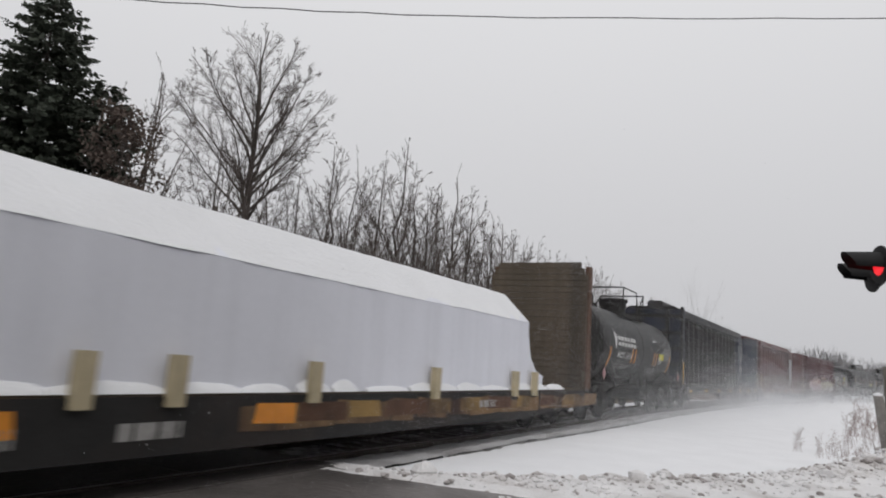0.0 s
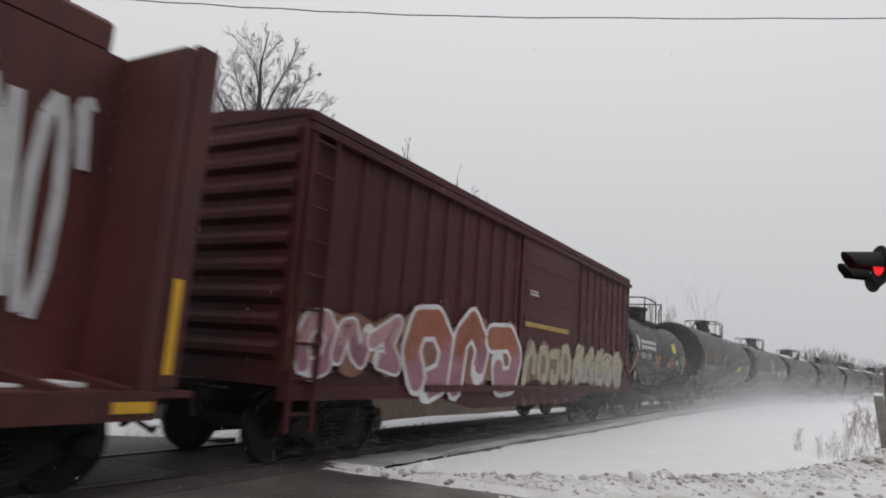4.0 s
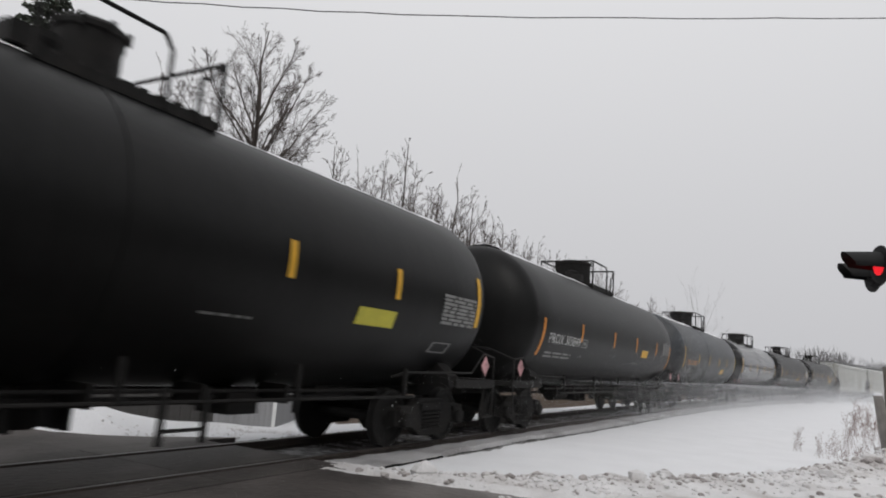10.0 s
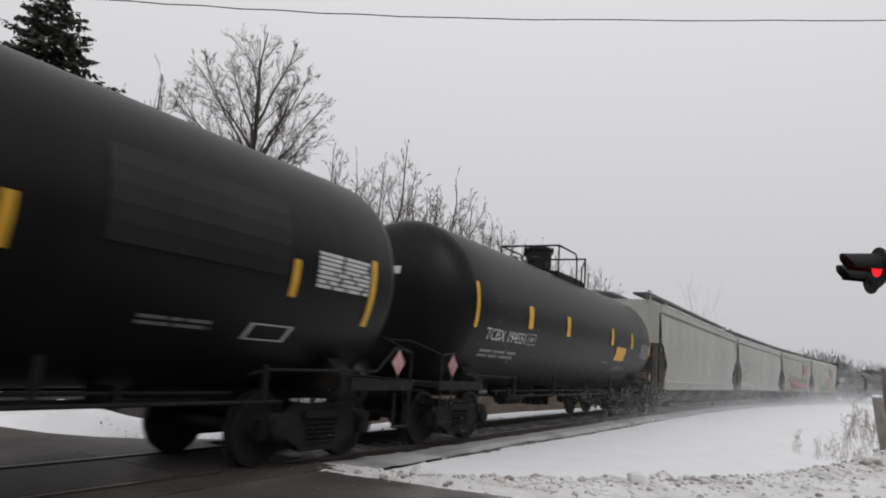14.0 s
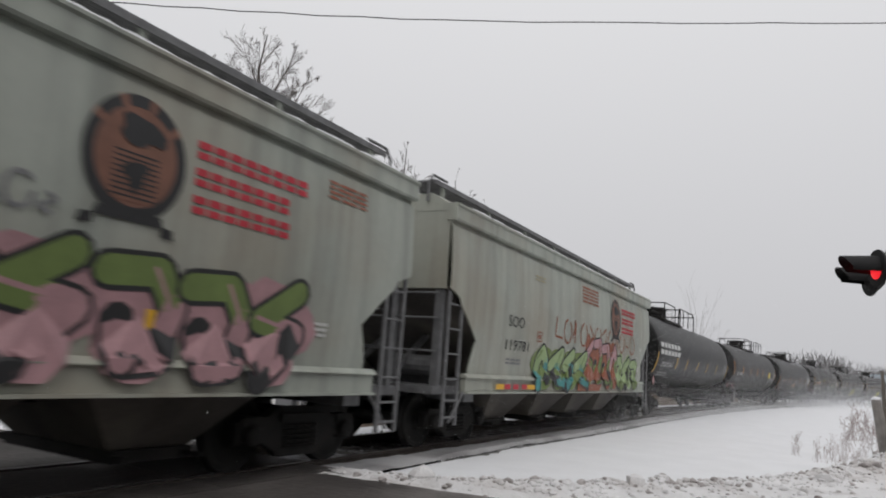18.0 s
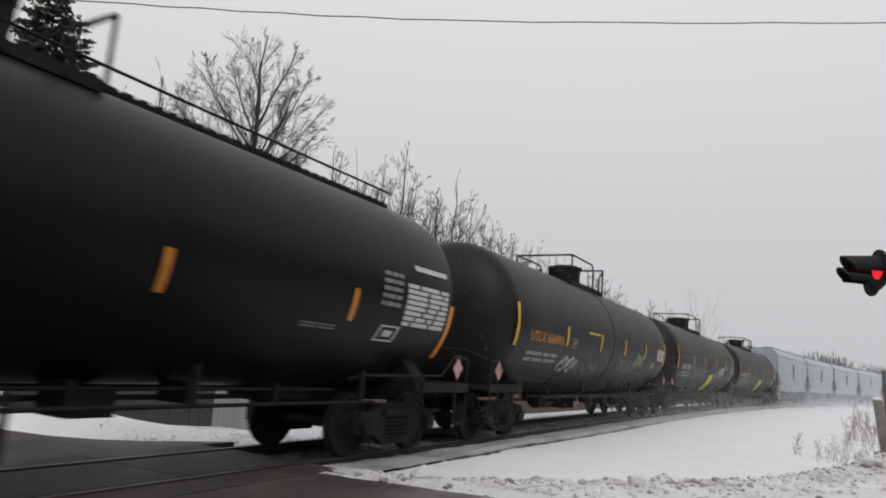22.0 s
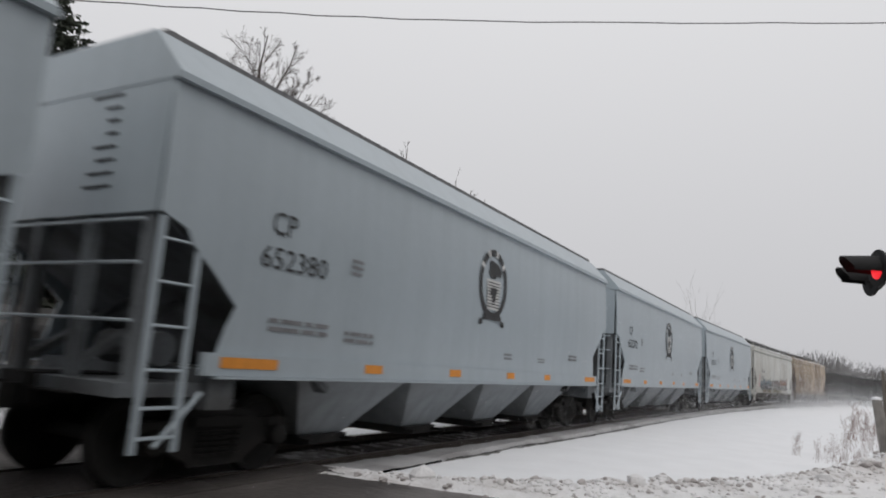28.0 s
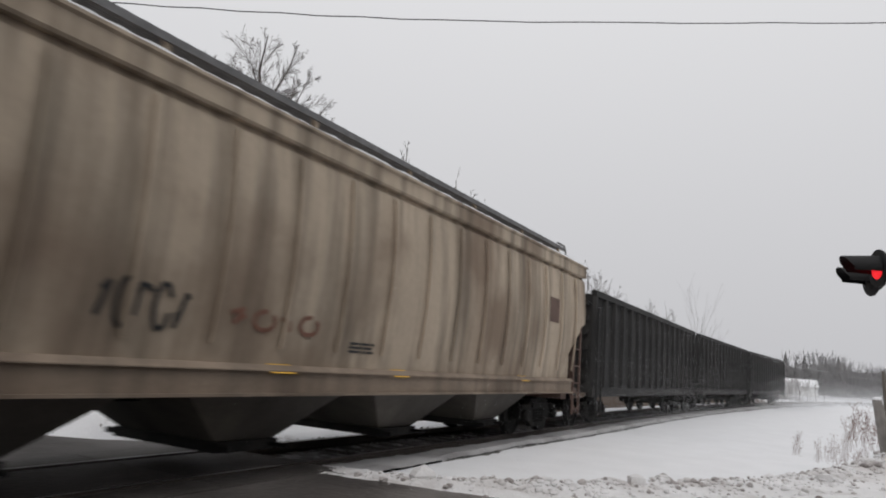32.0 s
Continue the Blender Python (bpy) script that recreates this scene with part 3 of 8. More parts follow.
def build_gate(bm, low):
    box(bm, -0.92, 0.92, -low - 0.03, low + 0.03, 0.26, 0.378)
    box(bm, -1.10, 1.10, -low - 0.02, -low + 0.04, 0.285, 0.35)
    rod(bm, (-1.2, low - 0.1, 0.32), (1.2, low - 0.1, 0.32), 0.03)


def build_centre_sill(bm, H):
    box(bm, -0.25, 0.25, -H - 0.2, H + 0.2, 0.80, 1.10)


def build_running_board(bm, H, z, half):
    """Open grating along both edges of the roof: long bearing bars joined by thin cross strips."""
    for a, b in ((-half, -half + 0.62), (half - 0.62, half)):
        for k in range(15):
            x = a + (b - a) * k / 14
            w = 0.014 if k in (0, 14) else 0.009
            box(bm, x - w, x + w, -H, H, z - (0.05 if k in (0, 14) else 0.0), z + 0.04)
        n = int(2 * H / 0.25)
        for i in range(n):
            y = -H + 2 * H * (i + 0.5) / n
            box(bm, a, b, y - 0.012, y + 0.012, z + 0.041, z + 0.055)


def build_roof_snow(bm, l, seed):
    """Uneven thin snow caught along the top of the near eave."""
    rng = random.Random(seed + 5)
    last = None
    for i in range(17):
        y = l * i / 16
        h = rng.uniform(0.1, 1.0) if 0 < i < 16 else 0.2
        now = [bm.verts.new(c) for c in ((1.648, y, 4.158), (1.64, y, 4.168 + 0.035 * h), (1.56, y, 4.18 + 0.05 * h), (1.40, y, 4.19))]
        if last:
            for a in range(3):
                bm.faces.new((last[a], last[a + 1], now[a + 1], now[a]))
        last = now


def build_roof_rail(bm, H, z, x, s):
    pipe(bm, [(x, s * (H - 0.6), z), (x, s * (H - 0.1), z), (x, s * (H + 0.03), z - 0.15), (x, s * (H + 0.03), z - 0.5)], 0.025)


def build_hatch(bm):
    prism(bm, [(-0.55, 0.0), (-0.50, 0.09), (0.50, 0.09), (0.55, 0.0)], -0.42, 0.42, "x")
    box(bm, 0.40, 0.52, -0.06, 0.06, -0.02, 0.12)


def hopper_wagon(label, L, paint, bays=4, board=False, bulge=0.06, deep=True, reflectors=None, dark=None, band=None, posts=None, rungs=None, slope=None):
    car = thing("hopper_wagon", label, "hopper wagon", "wagons of the freight train")
    H, n = round((L / 2 - 0.64) * 20) / 20, paint.name
    peak = 4.36 if board else 4.62
    for s in (-1, 1):
        put("side_sheet", shared(("hside", H, s, bulge, n), "side_sheet", paint, lambda bm: build_hopper_side(bm, H, s, bulge, board), True), car)
        put("end_wall", shared(("hend", H, s, n), "end_wall", paint, lambda bm: build_hopper_end(bm, H, s)), car)
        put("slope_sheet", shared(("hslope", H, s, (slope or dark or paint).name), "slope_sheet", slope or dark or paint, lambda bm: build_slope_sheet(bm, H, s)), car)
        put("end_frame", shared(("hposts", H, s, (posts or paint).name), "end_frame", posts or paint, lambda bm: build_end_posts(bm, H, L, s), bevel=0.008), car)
        hopper_ladders(car, H, s, rungs or posts or paint)
    put("roof", shared(("hroof", H, peak, n), "roof", paint, lambda bm: build_roof(bm, H, peak, board), bevel=0.02), car)
    for turn in (0, 180):
        put("top_chord", shared(("hchord", H, n), "top_chord", paint, lambda bm: build_chord(bm, H, board), bevel=0.012), car, m=pose(0, 0, 0, 0, 0, turn))
        put("side_sill", shared(("hsill", H, deep, (band or paint).name), "side_sill", band or paint, lambda bm: build_sill(bm, H, deep), bevel=0.006), car, m=pose(0, 0, 0, 0, 0, turn))
    put("centre_sill", shared(("hcentre", H), "centre_sill", IRON, lambda bm: build_centre_sill(bm, H)), car)
    span = (H - 2.3) / bays
    for i in range(bays):
        y = -(H - 2.3) + span * (2 * i + 1)
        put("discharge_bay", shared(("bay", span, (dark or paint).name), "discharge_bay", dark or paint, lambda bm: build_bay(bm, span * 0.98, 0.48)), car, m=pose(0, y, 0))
        put("gate", shared(("gate",), "gate", IRON, lambda bm: build_gate(bm, 0.48), bevel=0.01), car, m=pose(0, y, 0))
    tagged(put("running_board", shared(("board", H, peak, board), "running_board", GALV, lambda bm: build_running_board(bm, H - 0.15, peak + (0.26 if board else 0.045), 1.06)), car), "dark grating walkway along the roof", kind="stuff")
    if board:
        for k in range(8):
            for x in (-1.02, 1.02):
                put("board_bracket", shared(("bracket", peak, n), "board_bracket", paint, lambda bm: box(bm, -0.03, 0.03, -0.035, 0.035, peak - 0.20, peak + 0.228)), car, m=pose(x, -H + 0.5 + (2 * H - 1.0) * k / 7, 0))
            if k < 7:
                put("roof_snow", shared(("roofsnow", H, k % 3), "roof_snow", SNOW, lambda bm: build_roof_snow(bm, (2 * H - 1.0) / 7, k % 3), True), car, "thin snow on the roof edge", m=pose(0, -H + 0.5 + (2 * H - 1.0) * k / 7, 0))
    if board:
        for x, s in ((-1.04, -1), (-1.04, 1), (1.04, -1), (1.04, 1)):
            put("roof_handrail", shared(("rrail", H, x, s), "roof_handrail", GALV, lambda bm: build_roof_rail(bm, H, peak + 0.36, x, s)), car)
    for i in range(8):
        y = -H + 2 * H * (i + 0.5) / 8
        put("roof_hatch", shared(("hatch", n), "roof_hatch", paint, build_hatch, bevel=0.01), car, m=pose(0.4, y, peak - 0.02))
    place = on_wall(lambda z: max(hopper_side_x(z, bulge), (1.648 if z < 1.315 else 0) if deep == "low" else 1.587 if z < 1.42 and deep else 0))
    for y, w in reflectors or ():
        bm = bmesh.new()
        bar(bm, on_wall(1.587, 0.006), y, y + w, 1.25, 1.365)
        part("reflector", bm, ORANGE, car)
    running_gear(car, L, 2.15)
    return car, place, H


GALV = mat("galvanised_grating", (0.17, 0.17, 0.175), 0.6, 0.3, var=0.35, scale=7)
PALEBLUE = mat("pale_blue_grey_paint", (0.39, 0.445, 0.485), 0.38, var=0.05, scale=0.5, bump=0.04, streak=0.06, coat=0.1)
# darker copy of PALEBLUE: the bays' shade is put into the colour
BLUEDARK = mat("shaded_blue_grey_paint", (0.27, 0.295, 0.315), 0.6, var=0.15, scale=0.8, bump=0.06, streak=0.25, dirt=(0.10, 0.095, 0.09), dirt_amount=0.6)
# grimy pale paint, darkened in its colour for the shadow inside the wagon end
ENDSHADE = mat("shade_toned_grimy_hopper_end", (0.15, 0.163, 0.175), 0.7, var=0.3, scale=1.5, bump=0.12, streak=0.3, dirt=(0.04, 0.036, 0.033), dirt_amount=0.7)
PALEGREY = mat("pale_grey_paint", (0.42, 0.425, 0.40), 0.5, var=0.06, scale=0.6, bump=0.05, streak=0.18, dirt=(0.24, 0.21, 0.17), dirt_amount=0.25)
SOOGREY = mat("aged_pale_green_grey_paint", (0.385, 0.41, 0.365), 0.55, var=0.09, scale=0.6, bump=0.06, streak=0.25, dirt=(0.28, 0.18, 0.10), dirt_amount=0.3)
OFFWHITE = mat("off_white_paint", (0.61, 0.61, 0.58), 0.55, var=0.07, scale=0.6, bump=0.05, streak=0.25, dirt=(0.30, 0.26, 0.2), dirt_amount=0.3)
TAN = mat("weathered_tan_paint", (0.50, 0.415, 0.325), 0.75, var=0.14, scale=0.7, bump=0.1, streak=0.55, dirt=(0.17, 0.115, 0.08), dirt_amount=0.7, gloss=0.3)
TANSILL = mat("grimy_tan_sill", (0.27, 0.21, 0.16), 0.75, var=0.25, scale=1.2, bump=0.12, streak=0.3, dirt=(0.10, 0.07, 0.05), dirt_amount=0.7)
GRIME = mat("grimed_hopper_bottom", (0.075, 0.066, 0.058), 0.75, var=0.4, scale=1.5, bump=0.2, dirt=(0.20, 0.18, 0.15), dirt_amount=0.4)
RUSTEND = mat("rust_brown_end", (0.12, 0.075, 0.06), 0.75, var=0.35, scale=2, bump=0.15)
MAROON = mat("maroon_boxcar_paint", (0.066, 0.0105, 0.0135), 0.6, var=0.18, scale=0.7, bump=0.08, streak=0.3, dirt=(0.045, 0.014, 0.014), dirt_amount=0.5, gloss=0.3)
CBRED = mat("brown_red_paint", (0.098, 0.022, 0.021), 0.62, var=0.2, scale=0.9, bump=0.08, streak=0.3, dirt=(0.05, 0.025, 0.02), dirt_amount=0.5)
CBDARK = mat("grimy_dark_beam_paint", (0.0135, 0.0125, 0.0135), 0.6, var=0.3, scale=0.9, bump=0.1, streak=0.25, dirt=(0.035, 0.028, 0.024), dirt_amount=0.6)
CBBLUE = mat("dark_blue_paint", (0.020, 0.027, 0.055), 0.55, var=0.25, scale=0.9, bump=0.08, streak=0.2, dirt=(0.035, 0.035, 0.035), dirt_amount=0.6)
GONBLACK = mat("coal_black_gondola", (0.016, 0.0155, 0.0155), 0.75, var=0.45, scale=1.2, bump=0.2, streak=0.3, dirt=(0.05, 0.047, 0.045), dirt_amount=0.5)
WRAP = mat("white_lumber_wrap", (0.78, 0.79, 0.86), 0.42, var=0.04, scale=0.8, bump=0.06, streak=0.06)
PLANK = mat("weathered_plank", (0.085, 0.066, 0.046), 0.85, var=0.45, scale=2.2, bump=0.3, dirt=(0.045, 0.036, 0.028), dirt_amount=0.7)
STAKE = mat("pale_timber_stake", (0.46, 0.39, 0.26), 0.8, var=0.2, scale=5, bump=0.2)
G_WHITE = mat("worn_white_stencil", (0.30, 0.29, 0.28), 0.7, var=0.4, scale=8, bump=0)
FLATYEL = mat("faded_yellow_deck_edge", (0.26, 0.16, 0.05), 0.7, var=0.4, scale=1.6, bump=0.15, dirt=(0.05, 0.03, 0.02), dirt_amount=0.9)
SILLDARK = mat("grimy_dark_sill", (0.014, 0.013, 0.013), 0.75, var=0.45, scale=1.8, bump=0.2, dirt=(0.035, 0.024, 0.02), dirt_amount=0.5)
DULLYEL = mat("dull_yellow_paint", (0.40, 0.25, 0.07), 0.6, var=0.25, scale=3, bump=0.05, dirt=(0.14, 0.08, 0.04), dirt_amount=0.6)
OCHRE = mat("rust_stained_ochre", (0.19, 0.115, 0.055), 0.75, var=0.4, scale=1.3, bump=0.15, dirt=(0.035, 0.017, 0.015), dirt_amount=0.95)
RUST = mat("rusty_steel", (0.10, 0.05, 0.03), 0.8, 0.1, var=0.4, scale=3, bump=0.25)


# ---- bulkhead flat wagon with wrapped lumber ----
def flat_wagon(L):
    car = thing("flat_wagon", "yellow and black bulkhead flat wagon with a plank end wall", "flat wagon", "wagons of the freight train")
    bm = bmesh.new()
    e = L / 2 - 0.35
    box(bm, -1.42, 1.42, -e, e, 0.86, 0.94)
    part("deck", bm, PLANK, car, "worn timber deck")
    for s in (-1, 1):
        bm = bmesh.new()
        x0, x1 = sorted((s * 1.36, s * 1.44))
        prism(bm, [(-e, 0.915), (e, 0.915), (e, 0.50), (e - 2.6, 0.46), (e - 4.4, 0.36), (-e + 4.4, 0.36), (-e + 2.6, 0.46), (-e, 0.50)], x0, x1)
        part("side_sill", bm, SILLDARK, car, "grimy dark side sill", bevel=0.01)
    rng = random.Random(4)
    # worn ochre paint, ragged along both edges
    for y0, y1 in ((-e + 0.3, -4.6), (-0.95, e - 0.3)):
        y = y0
        while y < y1:
            w = rng.uniform(0.5, 1.1)
            bm = bmesh.new()
            quad(bm, on_wall(1.44, 0.006), ((y, 0.50 + rng.uniform(0, 0.05)), (y + w, 0.50 + rng.uniform(0, 0.05)), (y + w, rng.uniform(0.74, 0.86)), (y, rng.uniform(0.74, 0.86))))
            part("worn_paint", bm, OCHRE, car)
            y += w + rng.uniform(0.004, 0.12)
    place = on_wall(1.44, 0.01)
    for y, w, paint in ((-8.6, 0.7, FLATYEL), (-6.8, 1.2, RUST), (-5.2, 0.6, FLATYEL), (-3.95, 0.62, ORANGE), (-0.75, 0.7, ORANGE), (0.0, 0.95, RUST), (1.02, 0.75, FLATYEL), (1.85, 1.2, RUST), (3.15, 0.7, FLATYEL), (4.2, 0.8, FLATYEL),
                        (5.3, 1.1, RUST), (6.7, 0.7, FLATYEL), (8.0, 1.0, RUST), (9.6, 0.8, FLATYEL)):
        bm = bmesh.new()
        quad(bm, place, ((y, 0.58 + rng.uniform(0, 0.03)), (y + w, 0.58 + rng.uniform(0, 0.03)), (y + w * rng.uniform(0.92, 1), 0.82), (y + w * rng.uniform(0, 0.08), 0.83)))
        part("side_panel", bm, paint, car, "faded yellow painted panel" if paint is FLATYEL else "")
    for y in (-4.05, -2.42, 4.95):
        bm = bmesh.new()
        small_print(bm, place, y, y + 0.72, 0.50 if y < 0 else 0.62, 0.70 if y < 0 else 0.78, 1, seed=3, fill=0.8)
        part("marking", bm, G_WHITE, car)
    for s in (-1, 1):
        a, b = sorted((s * (e - 0.42), s * (e - 0.02)))
        for x in (-1.36, -0.45, 0.45, 1.36):
            bm = bmesh.new()
            box(bm, x - 0.06, x + 0.06, a + (0.0 if s < 0 else 0.12), b - (0.12 if s < 0 else 0.0), 0.94, 4.22)
            part("bulkhead_post", bm, RUST, car, bevel=0.01)
        # boards one above the other, with open joints
        inner = s * (e - 0.44)
        for k in range(20):
            z = 0.95 + k * 0.169
            half = 1.42 if k < 18 else 1.42 - (k - 17) * 0.10
            me = shared(("board", k < 18, k), "plank", PLANK, lambda bm: box(bm, -half, half, -0.05, 0.05, 0.0, 0.156), bevel=0.008)
            put("plank", me, car, m=pose(rng.uniform(-0.012, 0.012), inner + rng.uniform(-0.01, 0.01), z))
        for x in (-1.38, 1.30):
            bm = bmesh.new()
            prism(bm, [(s * (e - 0.05), 0.94), (s * (e - 0.05), 3.4), (s * (e + 0.02), 3.4), (s * (e + 0.28), 0.94)], x, x + 0.08)
            part("bulkhead_brace", bm, RUST, car)
    for y in (7.57, 6.52, 3.25, 0.22, -1.86, -2.84, -5.4, -8.3):
        for x in (-1.47, 1.47):
            bm = bmesh.new()
            box(bm, x - 0.05, x + 0.05, y - 0.09, y + 0.09, 0.82, 1.32)
            part("stake", bm, STAKE, car, "pale timber stake", bevel=0.012)
    running_gear(car, L, 2.2)
    return car


def lumber_load(L):
    load = thing("lumber_load", "white plastic-wrapped lumber stack dusted with snow on the flat wagon", "lumber", "")
    h0, h1 = -L / 2 + 1.4, L / 2 - 4.6
    bm = bmesh.new()
    prism(bm, [(-1.36, 0.945), (1.36, 0.945), (1.34, 2.38), (0.72, 2.96), (-0.72, 2.96), (-1.34, 2.38)], h0, h1, "y")
    # torn end of the wrap runs down to a low tongue
    prism(bm, [(h1 - 0.01, 0.945), (h1 + 0.95, 0.945), (h1 + 0.95, 1.24), (h1 + 0.55, 1.34), (h1 + 0.2, 1.62), (h1 - 0.01, 2.2)], -1.30, 1.345)
    bmesh.ops.subdivide_edges(bm, edges=[e for e in bm.edges if e.calc_length() > 3], cuts=40, use_grid_fill=True)
    rng = random.Random(3)
    for v in bm.verts:
        v.co += Vector((rng.uniform(-1, 1), 0, rng.uniform(-1, 1))) * 0.012
    part("wrap", bm, WRAP, load, "white plastic wrap", smooth=True)
    bm = bmesh.new()
    grid = []
    n = 60
    for i in range(n + 1):
        y = h0 + (h1 - h0) * i / n
        lo = 1.35 + rng.uniform(-0.012, 0.004)
        grid.append([bm.verts.new((x, y, z + rng.uniform(0.0, 0.012))) for x, z in ((lo, 2.375), (1.02, 2.70), (0.72, 2.99), (0.0, 3.02), (-0.72, 2.99), (-1.35, 2.37))])
    for p, q in zip(grid, grid[1:]):
        for j in range(5):
            bm.faces.new((p[j], p[j + 1], q[j + 1], q[j]))
    part("snow_cover", bm, SNOW, load, "snow lying on the wrapped top", smooth=True)
    bm = bmesh.new()
    y = h0 - 0.8
    while y < h1 + 1.7:
        w = rng.uniform(0.5, 1.3)
        bm = bmesh.new()
        peak, rows = rng.uniform(0.07, 0.17), []
        for k in range(9):
            f = (0.15 + 0.85 * math.sin(math.pi * (0.08 + 0.84 * k / 8)) ** 0.7) * rng.uniform(0.85, 1.1)
            yy = y + w * k / 8
            rows.append([bm.verts.new(q) for q in ((1.30, yy, 0.942), (1.435, yy, 0.942), (1.415, yy, 0.945 + peak * f * 0.4), (1.36, yy, 0.945 + peak * f), (1.30, yy, 0.95 + peak * f))])
        for p, q in zip(rows, rows[1:]):
            for j in range(4):
                bm.faces.new((p[j], q[j], q[j + 1], p[j + 1]))
        bm.faces.new(rows[0])
        bm.faces.new(rows[-1][::-1])
        part("snow_lip", bm, SNOW, load, "snow caught along the deck edge", smooth=True)
        y += w + rng.uniform(0.0, 0.25)
    return load


# ---- centre-beam wagons ----
def centre_beam(label, L, paint, panels, plate):
    car = thing("centrebeam_wagon", label, "flat wagon", "wagons of the freight train")
    e = L / 2 - 0.95
    bm = bmesh.new()
    box(bm, -1.42, 1.42, -e - 0.45, e + 0.45, 0.90, 0.962)
    n = 34
    for i in range(n):
        y = -e + 2 * e * (i + 0.5) / n
        for s in (-1, 1):
            prism(bm, [(s * 0.1, 0.962), (s * 1.4, 0.962), (s * 1.4, 1.0), (s * 0.1, 1.12)], y - 0.06, y + 0.06, "y")
    part("deck", bm, paint, car)
    rng = random.Random(L)
    for i in range(n - 1):
        if rng.random() < 0.75:
            y0, y1 = -e + 2 * e * (i + 0.5) / n + 0.09, -e + 2 * e * (i + 1.5) / n - 0.09
            a, b = rng.uniform(0.2, 0.6), rng.uniform(0.9, 1.34)
            bm = bmesh.new()
            prism(bm, [(a, y0), (b, y0 + rng.uniform(0, 0.1)), (b - rng.uniform(0, 0.2), y1), (a + 0.1, y1 - rng.uniform(0, 0.1))], 0.963, 0.963 + rng.uniform(0.02, 0.06), "z")
            part("deck_snow", bm, SNOW, car, "snow lying on the deck", bevel=0.012)
    for s in (-1, 1):
        bm = bmesh.new()
        x0, x1 = sorted((s * 1.36, s * 1.46))
        prism(bm, [(-e, 0.965), (e, 0.965), (e, 0.70), (-e, 0.70)], x0, x1)
        part("side_sill", bm, paint, car, bevel=0.01)
    bm = bmesh.new()
    box(bm, -0.30, 0.30, -e, e, 0.60, 0.90)
    part("centre_sill", bm, IRON, car)
    bm = bmesh.new()
    prism(bm, [(-0.30, 4.44), (0.30, 4.44), (0.34, 4.48), (0.34, 4.76), (0.26, 4.83), (-0.26, 4.83), (-0.34, 4.76), (-0.34, 4.48)], -e + 0.3, e - 0.3, "y")
    part("top_beam", bm, paint, car, bevel=0.01)
    span = 2 * (e - 0.5)
    m = 18
    for i in range(1, m):
        y = -e + 0.5 + span * i / m
        me = shared(("cbpost", paint.name), "post", paint, lambda bm: prism(bm, [(-0.19, 0.96), (0.19, 0.96), (0.15, 4.45), (-0.15, 4.45)], -0.085, 0.085, "y"), bevel=0.01)
        put("post", me, car, m=pose(0, y, 0))
    for i in range(m):
        if i % 2 == 1:
            y0 = -e + 0.5 + span * i / m
            y1 = y0 + span / m
            if i % 4 == 1:
                y0, y1 = y1, y0
            bm = bmesh.new()
            prism(bm, [(y0 - 0.07, 0.97), (y0 + 0.07, 0.97), (y1 + 0.07, 4.44), (y1 - 0.07, 4.44)], -0.06, 0.06)
            part("brace", bm, paint, car)
    for s in (-1, 1):
        a, b = sorted((s * (e - 0.02), s * (e - 0.16)))
        bm = bmesh.new()
        box(bm, -1.38, 1.38, a, b, 0.963, 4.42)
        part("bulkhead", bm, plate, car, bevel=0.015)
        o = s * (e + 0.0)
        bm = bmesh.new()
        for x in (-1.34, -0.68, 0.68, 1.34):
            p, q = sorted((o, o + s * 0.26))
            box(bm, x - 0.05, x + 0.05, p, q, 1.0, 4.5)
        for z in (1.25, 1.95, 2.65, 3.35, 4.1):
            p, q = sorted((o, o + s * 0.2))
            box(bm, -1.3, 1.3, p, q, z - 0.06, z + 0.06)
        prism(bm, [(-1.2, 4.42), (1.2, 4.42), (1.0, 4.52), (-1.0, 4.52)], *sorted((o, o + s * 0.22)), "y")
        part("bulkhead_ribs", bm, paint, car, bevel=0.01)
        p, q = sorted((s * (e - 0.16), s * (e - 2.0)))
        for x in (-1, 1):
            bm = bmesh.new()
            prism(bm, [(s * (e - 0.15), 0.97), (s * (e - 2.0), 0.97), (s * (e - 2.0), 4.2 if panels else 2.1), (s * (e - 1.8), 4.42 if panels else 2.6), (s * (e - 0.15), 4.42)], *sorted((x * 0.36, x * 0.42)))
            part("end_panel", bm, plate, car, bevel=0.01)
        bm = bmesh.new()
        bar(bm, on_wall(1.40, 0.01), *sorted((s * (e + 0.05), s * (e + 0.16))), 1.12, 2.06)
        part("reflector", bm, YELLOW, car)
    place = on_wall(1.46, 0.01)
    for i in range(7):
        y = -0.27 + 3.4 * (i - 3)
        bm = bmesh.new()
        bar(bm, place, y, y + 0.43, 0.77, 0.875)
        part("reflector", bm, YELLOW, car)
    running_gear(car, L, 2.3)
    return car, e


